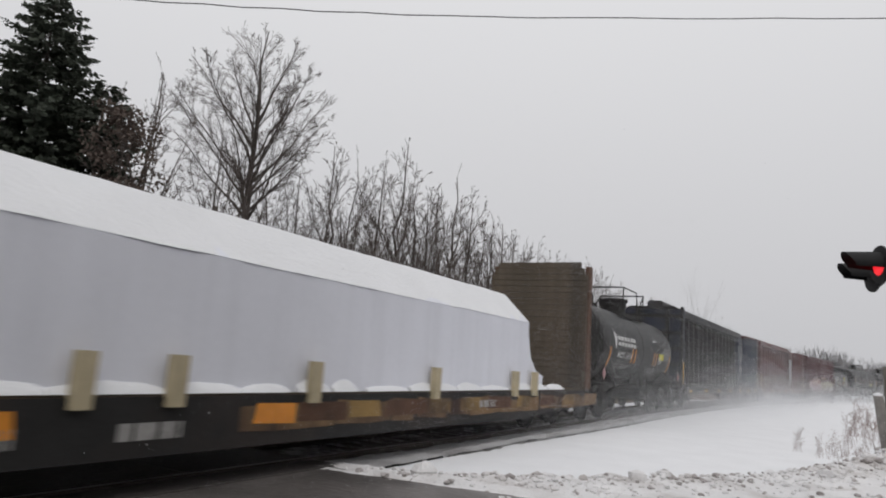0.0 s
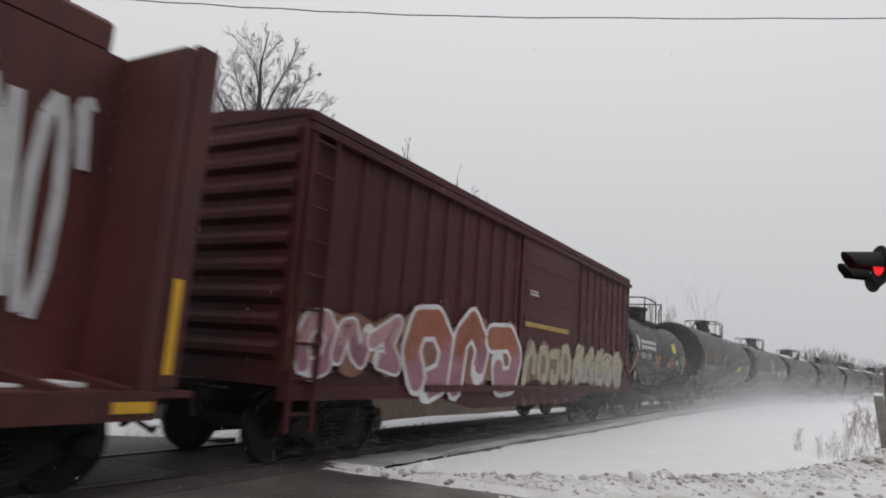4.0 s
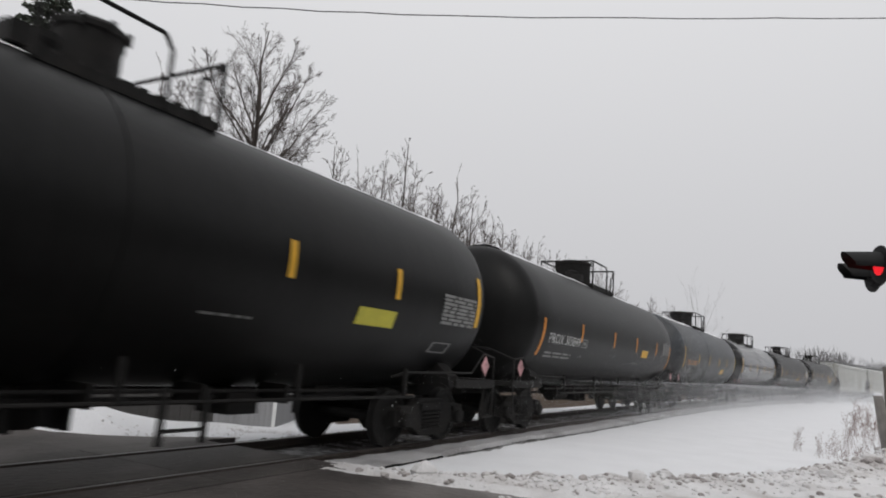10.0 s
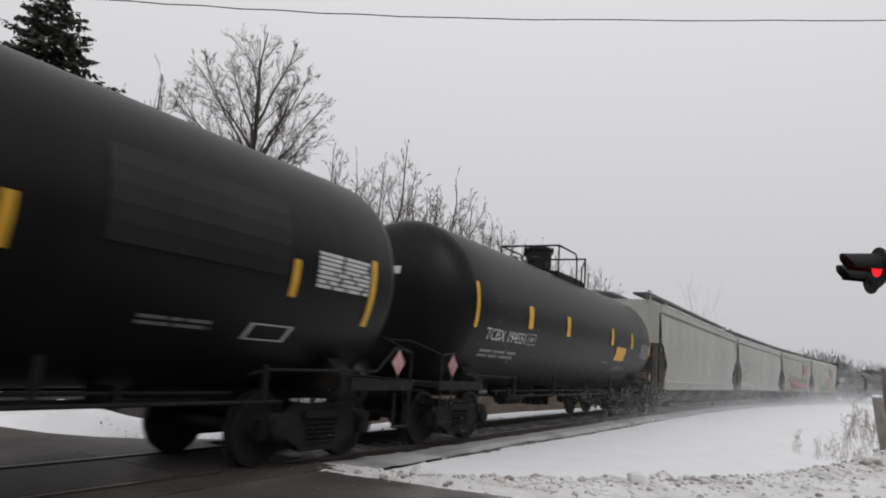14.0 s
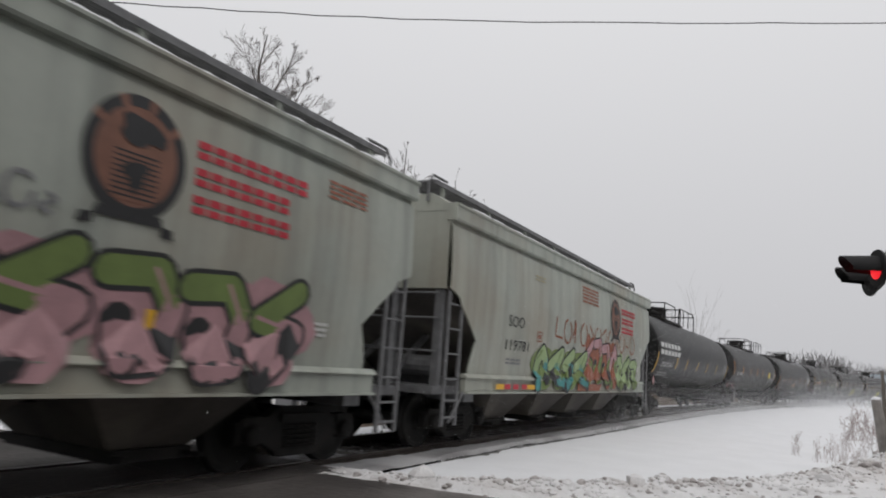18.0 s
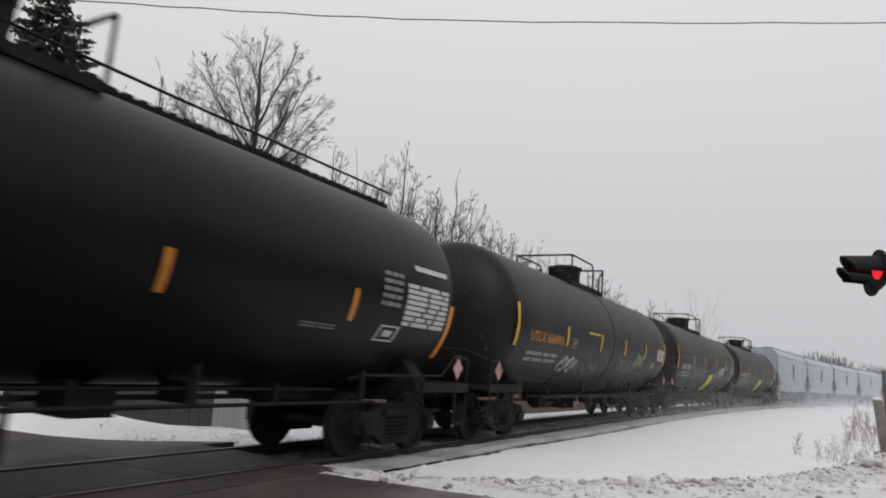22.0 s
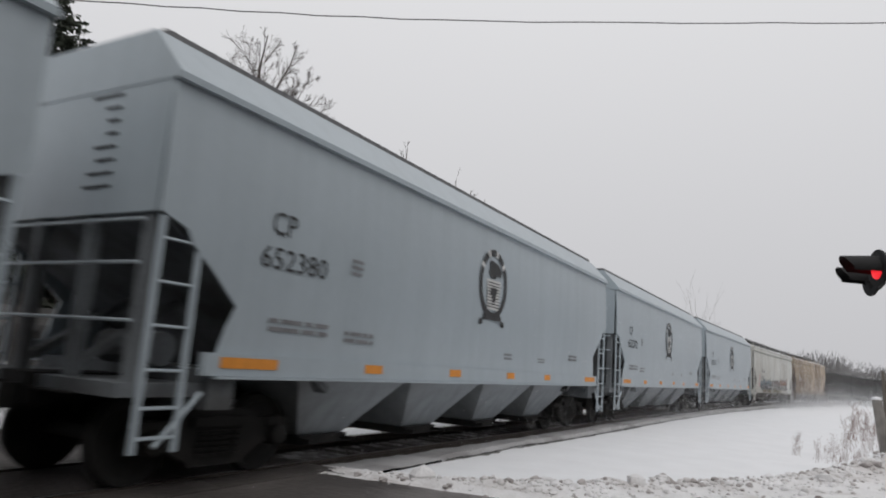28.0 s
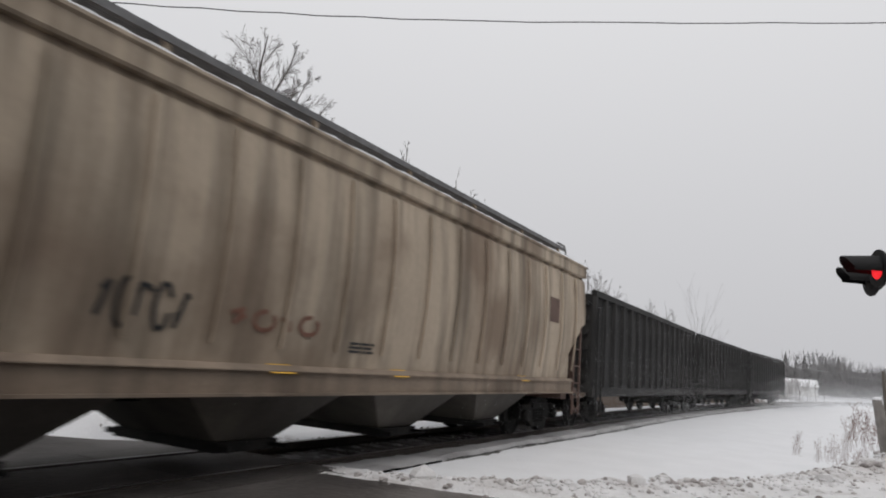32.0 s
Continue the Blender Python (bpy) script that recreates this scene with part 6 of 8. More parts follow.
# 26 to 31: six alike new hoppers
REFLECT = [(-6.55, 0.85), (-4.0, 0.42), (-1.6, 0.40), (0.75, 0.36), (2.8, 0.36), (5.7, 0.85)]
for i, number in zip(range(26, 32), ("652368", "652391", "652378", "652380", "652372", "652375")):
    car, place, H = hopper_wagon("clean pale blue-grey covered hopper wagon with a black crest", length(i), PALEBLUE, 4, reflectors=REFLECT, dark=BLUEDARK, posts=ENDSHADE, rungs=PALEBLUE, slope=ENDSHADE)
    words(place, "CP", -6.03, -5.62, 2.77, 0.27, INK, car)
    words(place, number, -6.15, -5.0, 2.38, 0.25, INK, car)
    railway_crest(place, car, -0.12, 2.98, 0.66, INK, WHITE, "black and white railway crest")
    marks(place, car, [("panel", -4.5, -4.25, 2.50, 2.75, G["grey"], 3), ("small_print", -5.9, -4.85, 1.66, 1.85, G["grey"], 2), ("small_print", -4.5, -3.85, 1.62, 1.80, G["grey"], 2), ("small_print", 4.4, 5.0, 1.72, 1.88, G["grey"], 2), ("small_print", 2.4, 2.8, 1.60, 1.72, G["grey"], 2),
                       ("small_print", 0.6, 1.0, 1.60, 1.75, G["grey"], 2)])
    bm = bmesh.new()
    ye = -H + 0.02
    for k, w in enumerate((0.5, 0.25, 0.2, 0.18, 0.36, 0.3, 0.42, 0.46)):
        zz = 3.95 - k * 0.14
        bm.faces.new([bm.verts.new(c) for c in ((0.75, ye - 0.018, zz), (0.75 - w, ye - 0.018, zz), (0.75 - w, ye - 0.018, zz + 0.035), (0.75, ye - 0.018, zz + 0.035))])
    part("end_print", bm, INK, car)
    couple(i, car)

# 32 and 33: an off-white and a tan hopper
car, place, H = hopper_wagon("off-white covered hopper wagon with dark graffiti along the bottom", length(32), OFFWHITE, 4, board=True, dark=GRIME, posts=OFFWHITE, bulge=0.08, deep="low")
words(place, "AUHX", -6.1, -5.0, 2.40, 0.26, INK, car)
words(place, "1063", -6.2, -5.2, 1.95, 0.26, INK, car)
marks(place, car, [("reflector", -6.95, -6.85, 1.40, 2.30, RED, 0), ("small_print", -6.6, -5.4, 1.60, 1.80, G["mauve"], 2)])
graffiti(place, car, -6.4, -1.95, 1.04, 2.0, 5, (G["steel"], G["navy"], G["steel"], G["dusk"], G["haze"]), G["black"], 31, "dark blue and grey graffiti")
graffiti(place, car, -1.85, 1.95, 0.98, 2.08, 5, (G["dusk"], G["grey"], G["dusk"], G["ochre"], G["haze"]), G["black"], 32, "brown graffiti")
graffiti(place, car, 2.0, 5.9, 1.15, 2.2, 5, (G["ember"], G["dusk"], G["rust"], G["grey"], G["haze"]), G["black"], 33, "orange and grey graffiti")
bm = bmesh.new()
rng = random.Random(40)
for k, (y, w) in enumerate(((-5.7, 0.5), (-4.3, 0.35), (-3.3, 0.6), (-1.2, 0.8), (0.4, 0.5), (1.5, 0.45))):
    blob(bm, lifted(place, 0.016 + 0.0006 * k), y, 1.10, w, 0.11, rng, 0, 0.15)
tagged(part("sill_paint", bm, G["ochre"], car), "ochre paint sprayed along the sill", kind="stuff")
scrawl(place, car, -2.9, -2.3, 2.0, 2.14, 4, 0.02, G["black"], 3)
couple(32, car)
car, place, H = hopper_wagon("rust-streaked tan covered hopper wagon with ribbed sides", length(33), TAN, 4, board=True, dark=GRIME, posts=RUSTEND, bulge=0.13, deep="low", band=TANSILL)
for y in range(-8, 9, 1):
    bm = bmesh.new()
    yy = y * 1.02
    for k in range(8):
        za, zb = 1.5 + k * 0.281, 1.5 + (k + 1) * 0.281
        quad(bm, lifted(place, 0.02), ((yy - 0.03, za), (yy + 0.03, za), (yy + 0.03, zb), (yy - 0.03, zb)), 1)
    bmesh.ops.remove_doubles(bm, verts=bm.verts, dist=0.001)
    bmesh.ops.solidify(bm, geom=bm.faces[:], thickness=-0.03)
    part("side_rib", bm, TAN, car)
scrawl(place, car, -4.4, -3.4, 1.55, 2.05, 5, 0.05, G["black"], 13, "black sprayed tag")
scrawl(place, car, -2.9, -1.4, 1.66, 1.9, 4, 0.05, G["brown"], 14, "brown sprayed tag")
marks(place, car, [("panel", -7.0, -6.2, 2.15, 2.65, WHITE, 4), ("panel", -0.75, -0.2, 1.5, 1.66, G["black"], 3), ("rust_patch", 6.4, 7.0, 2.55, 3.10, RUSTEND, 0), ("reflector", -6.4, -5.8, 1.22, 1.32, YELLOW, 0), ("reflector", -2.2, -1.8, 1.22, 1.32, YELLOW, 0), ("reflector", 0.3, 0.7, 1.22, 1.32, YELLOW, 0), ("reflector", 5.0, 5.4, 1.22, 1.32, YELLOW, 0)])
couple(33, car)
for i in (34, 35, 36):
    couple(i, gondola(length(i)))


# ---- ground, road and track ----
def smooth01(a, b, x):
    t = min(max((x - a) / (b - a), 0), 1)
    return t * t * (3 - 2 * t)


EDGE = [(-40, 7.6), (-8.4, 7.5), (-6.3, 7.22), (-5.24, 7.24), (-4.59, 7.30), (-3.4, 7.50), (-2, 7.85), (0, 8.4), (6, 9.4), (40, 12)]
BANK = [(-40, 8.0), (-6.4, 7.55), (-5.84, 7.45), (-5.32, 7.68), (-4.58, 7.92), (-4.08, 8.30), (-3.55, 8.75), (-3.1, 9.25), (-2.5, 10.0), (-1.9, 10.8), (-1.27, 11.8), (-0.4, 13.7), (1.0, 17.0), (1.35, 20.7), (2.2, 30.0), (5.0, 60.0)]


def line_gap(line, x, y):
    """Distance from a line on the ground, positive on the field side."""
    best, side = 1e9, 1
    for (ax, ay), (bx, by) in zip(line, line[1:]):
        dx, dy = bx - ax, by - ay
        t = min(max(((x - ax) * dx + (y - ay) * dy) / (dx * dx + dy * dy), 0), 1)
        d = math.hypot(x - ax - t * dx, y - ay - t * dy)
        if d < best:
            best, side = d, 1 if dx * (y - ay) - dy * (x - ax) > 0 else -1
    return best * side


def track_lat(x, y):
    """How far a point lies from the track's centre line; positive towards the road's near side."""
    if y <= BEND:
        return x + TRACK
    cx, cy = -TRACK + 1 / CURVE, BEND
    return 1 / CURVE - math.hypot(x - cx, y - cy)


def crack(s):
    """How far from the track's middle the field's snow breaks off from the strip that the trains keep grey."""
    return 1.5 + 0.16 * smooth01(11, 20, s) + 0.28 * smooth01(22, 70, s) + 0.07 * noise.noise(Vector((s * 0.9, 2.0, 6.0))) + 0.035 * noise.noise(Vector((s * 3.1, 5.0, 6.0)))


def ground_z(x, y):
    lat = track_lat(x, y)
    e, b = line_gap(EDGE, x, y), line_gap(BANK, x, y)
    n = noise.noise(Vector((x * 0.35, y * 0.35, 0))) * 0.045 + noise.noise(Vector((x * 1.7, y * 1.7, 3))) * 0.016
    z = -0.105 + n - 0.08 * smooth01(3, 12, lat)
    if lat < 0:
        z = -0.24 + n - 0.55 * smooth01(2.6, 6.5, -lat) * smooth01(7.5, 14, y)
    rough = 0
    if lat > 1.5 and x < 14:
        # ploughed rubble between the road and the bank
        wild = 0.05 * noise.noise(Vector((x * 2.3, y * 2.3, 5))) + 0.035 * noise.noise(Vector((x * 6, y * 6, 9)))
        rough = smooth01(0.5, -0.2, b) * smooth01(-0.1, 0.25, e) * smooth01(1.5, 2.0, lat)
        z = z * (1 - rough) + (-0.03 + wild + 0.05 * smooth01(-1, 1.5, x)) * rough
        z += (0.06 + 0.17 * smooth01(-1, 1.2, x)) * math.exp(-((b + 0.1) / 0.34) ** 2) * (0.8 + 0.9 * noise.noise(Vector((x * 1.9, y * 1.9, 7)))) * smooth01(1.6, 2.4, lat)
        z += 0.07 * math.exp(-((e - 0.18) / 0.16) ** 2) * smooth01(-2.4, -3.2, x) * (0.7 + noise.noise(Vector((x * 3, y * 3, 2))))
    # heap thrown up by the plough beyond the track
    z += (0.55 + 0.14 * noise.noise(Vector((x * 0.8, y * 0.8, 1)))) * math.exp(-((x + 12.0) / 1.3) ** 2) * smooth01(10.5, 6.8, y) * smooth01(-3, 4.5, y)
    z += 0.10 * math.exp(-((x + 10.6) / 0.8) ** 2) * smooth01(12.5, 9.0, y) * smooth01(4.5, 7.0, y)
    road = smooth01(0.06, -0.2, e) * (smooth01(-5, -4, y) if lat > -1.4 else smooth01(-8.2, -4.6, lat) * smooth01(-5, -4, y)) * smooth01(15, 14, x)
    bed = smooth01(0.05, -0.08, lat - crack(y) - 0.05 - 1.2 * n) if lat > 0 else smooth01(2.4, 1.9, -lat + n)
    w = max(road, bed)
    return z * (1 - w) - 0.45 * w


def build_ground(bm):
    def steps(near0, near1, fine, far):
        out = [near0 + (near1 - near0) * i / fine for i in range(fine + 1)]
        d, lo, hi = (near1 - near0) / fine, near0, near1
        while hi < far:
            d *= 1.22
            lo, hi = lo - d, hi + d
            out = [lo] + out + [hi]
        return out
    xs, ys = steps(-14, 4, 180, 2600), steps(6, 26, 200, 2600)
    grid = [[bm.verts.new((x, y, ground_z(x, y) if abs(x) < 90 and -60 < y < 260 else -0.3)) for x in xs] for y in ys]
    for p, q in zip(grid, grid[1:]):
        for i in range(len(xs) - 1):
            f = bm.faces.new((p[i], p[i + 1], q[i + 1], q[i]))
            c = f.calc_center_median()
            if -5.4 < c.x < 14 and -4 < c.y < 30 and line_gap(EDGE, c.x, c.y) > -0.3:
                f.material_index = 1 if line_gap(BANK, c.x, c.y) < -0.02 + 0.35 * noise.noise(c * 2.3) else 0


bm = bmesh.new()
build_ground(bm)
ground = tagged(part("ground", bm, SNOW, None, smooth=True), "snow-covered field with a ploughed dirty verge", "ground", kind="structure")
ground.data.materials.append(PACKED)


def strip(bm, s0, s1, step, profile):
    """A band along the track: profile is (lat, z) from one side to the other."""
    s, last = s0, None
    while s <= s1:
        now = []
        for lat, z in profile:
            x, y, _ = on_track(s, lat)
            now.append(bm.verts.new((x, y, z)))
        if last:
            for i in range(len(now) - 1):
                bm.faces.new((last[i], last[i + 1], now[i + 1], now[i]))
        last = now
        s += step


bm = bmesh.new()
strip(bm, -60, 330, 1.0, [(-2.5, -0.5), (-2.0, -0.22), (-1.5, -0.15), (1.5, -0.15), (1.75, -0.20), (2.2, -0.42)])
tagged(part("ballast_bed", bm, BALLAST, None), "dark stone ballast with blown snow", "track", kind="structure")
bm = bmesh.new()
rng = random.Random(8)
for _ in range(5200):
    s = rng.uniform(9.3, 42) if rng.random() < 0.8 else rng.uniform(42, 90)
    lat = rng.choice((rng.uniform(-1.9, -0.9), rng.uniform(0.9, 1.6), rng.uniform(-0.6, 0.6)))
    x, y, _ = on_track(s, lat)
    r = rng.uniform(0.02, 0.05)
    v = [bm.verts.new((x + r * dx * rng.uniform(0.6, 1.3), y + r * dy * rng.uniform(0.6, 1.3), (-0.15 if abs(lat) < 1.5 else -0.2) + r * dz * rng.uniform(0.6, 1.2))) for dx, dy, dz in ((1, 0, 0), (-0.5, 0.87, 0), (-0.5, -0.87, 0), (0, 0, 1), (0.1, 0, -0.6))]
    for f in ((0, 1, 3), (1, 2, 3), (2, 0, 3), (1, 0, 4), (2, 1, 4), (0, 2, 4)):
        bm.faces.new([v[i] for i in f])
tagged(part("ballast_stones", bm, BALLAST, None), "loose crushed ballast stones", "stones", kind="stuff")
for side in (-1, 1):
    bm = bmesh.new()
    c = side * 0.7525
    strip(bm, -60, 330, 1.5, [(c - 0.07, -0.155), (c - 0.07, -0.14), (c - 0.012, -0.12), (c - 0.012, -0.045), (c - 0.036, -0.03), (c - 0.036, -0.003), (c - 0.028, 0.0)])
    strip(bm, -60, 330, 1.5, [(c + 0.028, 0.0), (c + 0.036, -0.003), (c + 0.036, -0.03), (c + 0.012, -0.045), (c + 0.012, -0.12), (c + 0.07, -0.14), (c + 0.07, -0.155)])
    rail = tagged(part("rail", bm, RAIL, None), "rusty steel rail with a bright running surface", "rail", "rails", "structure")
    bm = bmesh.new()
    strip(bm, -60, 330, 1.5, [(c - 0.03, -0.0005), (c - 0.02, 0.0015), (c + 0.02, 0.0015), (c + 0.03, -0.0005)])
    part("running_surface", bm, RAILTOP, rail, "bright worn steel")
me = shared(("tie",), "tie", TIE, lambda bm: box(bm, -1.3, 1.3, -0.115, 0.115, -0.30, -0.145), bevel=0.01)
s = 9.6
bed = bpy.data.objects["ballast_bed"]
while s < 120:
    x, y, th = on_track(s)
    put("tie", me, bed, m=pose(x, y, rng.uniform(-0.006, 0.008), 0, 0, -math.degrees(th) + rng.uniform(-0.6, 0.6)))
    s += 0.52

# grey packed snow beside the near rail, parted from the field by a dark crack
bm = bmesh.new()
last, s = None, 7.3
while s < 120:
    edge = crack(s) - (0.06 + 0.05 * abs(noise.noise(Vector((s * 1.3, 8, 1)))) + 0.10 * math.exp(-((s - 13.8) / 0.8) ** 2)) * smooth01(9.7, 10.6, s) + 0.16 * smooth01(10.6, 9.7, s)
    now = []
    for k in range(9):
        f = k / 8
        lat = 0.835 + (edge - 0.835) * f
        x, y, _ = on_track(s, lat)
        h = noise.noise(Vector((x * 2.2, y * 2.2, 3))) * 0.018 + noise.noise(Vector((x * 7, y * 7, 1))) * 0.008
        now.append(bm.verts.new((x, y, -0.075 + 0.02 * f + h - (0.07 if k in (0, 8) and s > 9.9 else 0))))
    if last:
        for a in range(8):
            bm.faces.new((last[a], last[a + 1], now[a + 1], now[a]))
    last = now
    s += 0.12 if s < 32 else 0.6
tagged(part("shoulder_snow", bm, GREYSNOW, None, smooth=True), "grey packed snow beside the near rail", "snow", kind="structure")

# road: asphalt up to the rails on both sides, with panels between them
bm = bmesh.new()
near = [(x, y + 0.05) for x, y in EDGE if -5.6 < x < 7]
outline = [(-TRACK + 1.345, -4.5), (-TRACK + 1.345, 7.5)] + near + [(14.5, 10.2), (14.5, -4.5)]
vs = [bm.verts.new((x, y, -0.03)) for x, y in outline]
bm.faces.new(vs[::-1])
bmesh.ops.triangulate(bm, faces=bm.faces[:])
road = tagged(part("road", bm, ASPHALT, None), "wet dark asphalt road with slush", "road", kind="structure")
bm = bmesh.new()
prism(bm, [(-TRACK - 1.35, -4.5), (-TRACK - 1.35, 8.3), (-8.75, 7.75), (-9.1, 7.15), (-9.55, 6.7), (-10.2, 6.35), (-11.2, 6.15), (-60, 6.0), (-60, -4.5)], -0.3, -0.03, "z")
part("far_lane", bm, ASPHALT, road)
for x0, x1, z in ((-0.63, 0.63, -0.012), (0.83, 1.34, -0.018), (-1.345, -0.83, -0.018)):
    me = shared(("panel", x0), "crossing_panel", ASPHALT, lambda bm: box(bm, x0, x1, 0.01, 1.99, -0.2, z), bevel=0.008)
    for k in range(6):
        put("crossing_panel", me, road, m=pose(-TRACK, 5.6 - 2.0 * k, 0))


# brownish slush pushed along the near edge of the road
def slush_ridge(bm):
    nx, ny = 120, 34
    grid = []
    for i in range(nx + 1):
        x = -6.1 + 5.6 * i / nx
        mid = 7.40 + 0.17 * (x + 6.1)
        row = []
        for j in range(ny + 1):
            d = -0.42 + 0.84 * j / ny
            y = mid + d
            h = noise.noise(Vector((x * 1.6, y * 3.2, 4))) * 0.6 + noise.noise(Vector((x * 6, y * 9, 8))) * 0.4
            edge = 1 - (abs(d) / 0.42) ** 2
            end = smooth01(-6.1, -5.6, x) * smooth01(-0.5, -1.6, x)
            row.append(bm.verts.new((x, y, -0.045 + (0.035 + 0.05 * h) * edge * end)))
        grid.append(row)
    for p, q in zip(grid, grid[1:]):
        for j in range(ny):
            bm.faces.new((p[j], q[j], q[j + 1], p[j + 1]))


bm = bmesh.new()
slush_ridge(bm)
tagged(part("road_slush", bm, PACKED, None, smooth=True), "thin dirty slush along the road edge", "slush", kind="stuff")


def clod(bm, x, y, z, r, rng):
    n = 7
    top = bm.verts.new((x, y, z + r * rng.uniform(0.45, 0.75)))
    rings = []
    for k, (h, q) in enumerate(((0.34, 0.72), (0.0, 1.0), (-0.5, 0.8))):
        rings.append([bm.verts.new((x + r * q * rng.uniform(0.7, 1.25) * math.cos(2 * math.pi * i / n), y + r * q * rng.uniform(0.7, 1.25) * math.sin(2 * math.pi * i / n), z + r * h + rng.uniform(-0.1, 0.1) * r)) for i in range(n)])
    for i in range(n):
        j = (i + 1) % n
        bm.faces.new((top, rings[0][i], rings[0][j]))
        for p, q in zip(rings, rings[1:]):
            bm.faces.new((p[i], q[i], q[j], p[j]))


def clod_field(name, label, count, seed, near_bank, size, material):
    bm = bmesh.new()
    rng = random.Random(seed)
    while count:
        x, y = rng.uniform(-5.9, 2.4), rng.uniform(7.25, 22)
        e, b = line_gap(EDGE, x, y), line_gap(BANK, x, y)
        if e < -0.25 or b > 0.35 or rng.random() > math.exp(-abs(b + 0.15) / near_bank) + 0.06:
            continue
        r = size * rng.lognormvariate(0, 0.5)
        clod(bm, x, y, max(ground_z(x, y), -0.05) + r * 0.22, r, rng)
        count -= 1
    tagged(part(name, bm, material, None, smooth=True), label, "snow", kind="stuff")


clod_field("snow_clods", "clods of ploughed snow along the road edge", 1700, 5, 0.30, 0.027, PACKED)
clod_field("dirty_clods", "dirty lumps of ice and slush along the road edge", 800, 6, 0.26, 0.025, SLUSH)
# crumbs of dirty snow along the foot of the far bank
crumbs = bmesh.new()
rng = random.Random(31)
for _ in range(1500):
    y = rng.uniform(4.2, 11)
    x = -9.4 - 1.4 * smooth01(8.0, 6.0, y) - rng.expovariate(1 / 0.28) + 0.25 * math.sin(3 * y)
    r = 0.013 * rng.lognormvariate(0, 0.5)
    clod(crumbs, x, y, max(ground_z(x, y), -0.03 if y < 6 and x > -12 else -9) + r * 0.1, r, rng)
tagged(part("bank_crumbs", crumbs, PACKED, None, smooth=True), "crumbs of dirty snow along the far bank", "snow", kind="stuff")
# the largest lumps stand alone
for k, (x, y, r) in enumerate(((-2.08, 10.5, 0.13), (-2.7, 9.75, 0.05), (-0.6, 13.2, 0.08), (-0.1, 14.3, 0.08), (0.45, 15.7, 0.09), (-1.5, 11.4, 0.06), (-3.4, 8.9, 0.05), (-2.35, 10.1, 0.05))):
    bm = bmesh.new()
    clod(bm, x, y, max(ground_z(x, y), -0.05) + r * 0.3, r, random.Random(k))
    tagged(part("ice_lump", bm, SLUSH, None, smooth=True), "grey lump of frozen slush on the ploughed bank", "ice lump", "lumps on the bank")


# ---- trees ----
BARK = mat("dark_bark", (0.075, 0.062, 0.055), 0.9, var=0.35, scale=5, bump=0.6)
TWIG = mat("twig_bark", (0.10, 0.082, 0.074), 0.9, var=0.3, scale=8, bump=0)
NEEDLE = mat("spruce_needles", (0.050, 0.060, 0.043), 0.8, var=0.45, scale=2.5, bump=0)
WEED = mat("dry_weed", (0.27, 0.205, 0.185), 0.9, var=0.4, scale=9, bump=0)


def limb(bm_big, bm_small, a, d, length_, r, depth, rng, up, spread):
    """A branch: a bent run of tapered pieces that throws off side shoots."""
    pts, p, v = [Vector(a)], Vector(a), Vector(d).normalized()
    n = 4 if depth > 1 else 3
    for i in range(n):
        v = (v + Vector((rng.gauss(0, 0.07), rng.gauss(0, 0.07), rng.gauss(0.05 * up, 0.05)))).normalized()
        p = p + v * length_ / n
        pts.append(p.copy())
    for i in range(n):
        r0, r1 = r * (1 - 0.8 * i / n), r * (1 - 0.8 * (i + 1) / n)
        rod(bm_big if r0 > 0.03 else bm_small, pts[i], pts[i + 1], max(r0, 0.0075), max(r1, 0.005), seg=6 if r0 > 0.05 else 3, caps=False)
    if depth == 0:
        return
    kids = {4: 6, 3: 6, 2: 5, 1: 4}[depth]
    for i in range(kids):
        t = 0.28 + 0.72 * (i + rng.random()) / kids
        k = min(int(t * n), n - 1)
        at = pts[k].lerp(pts[k + 1], t * n - k)
        ax = v.orthogonal().normalized()
        ax.rotate(Matrix.Rotation(rng.uniform(0, 2 * math.pi), 3, v))
        w = (v * math.cos(radians(spread)) + ax * math.sin(radians(spread))).normalized()
        limb(bm_big, bm_small, at, w + Vector((0, 0, 0.12 * up)), length_ * rng.uniform(0.42, 0.66) * (1.15 - 0.35 * t), r * (1 - 0.75 * t) * 0.62, depth - 1, rng, up, spread * rng.uniform(0.85, 1.15))


def bare_tree(key, high, stems, depth, seed, lean=0.25, spread=38, r=0.16):
    """Trunk and crown meshes of a leafless tree or shrub of that height with several stems."""
    rng = random.Random(seed)
    big, small = bmesh.new(), bmesh.new()
    for i in range(stems):
        a = 2 * math.pi * (i + rng.uniform(-0.3, 0.3)) / stems
        q = lean * rng.uniform(0.3, 1.4)
        limb(big, small, Vector((0.25 * math.cos(a), 0.25 * math.sin(a), -0.3)), (q * math.cos(a), q * math.sin(a), 1), high * rng.uniform(0.7, 1.0), r * rng.uniform(0.6, 1.0), depth, rng, 1, spread)
    MESHES[key] = (finish(big, "trunk", BARK, True), finish(small, "crown", TWIG))
    return MESHES[key]


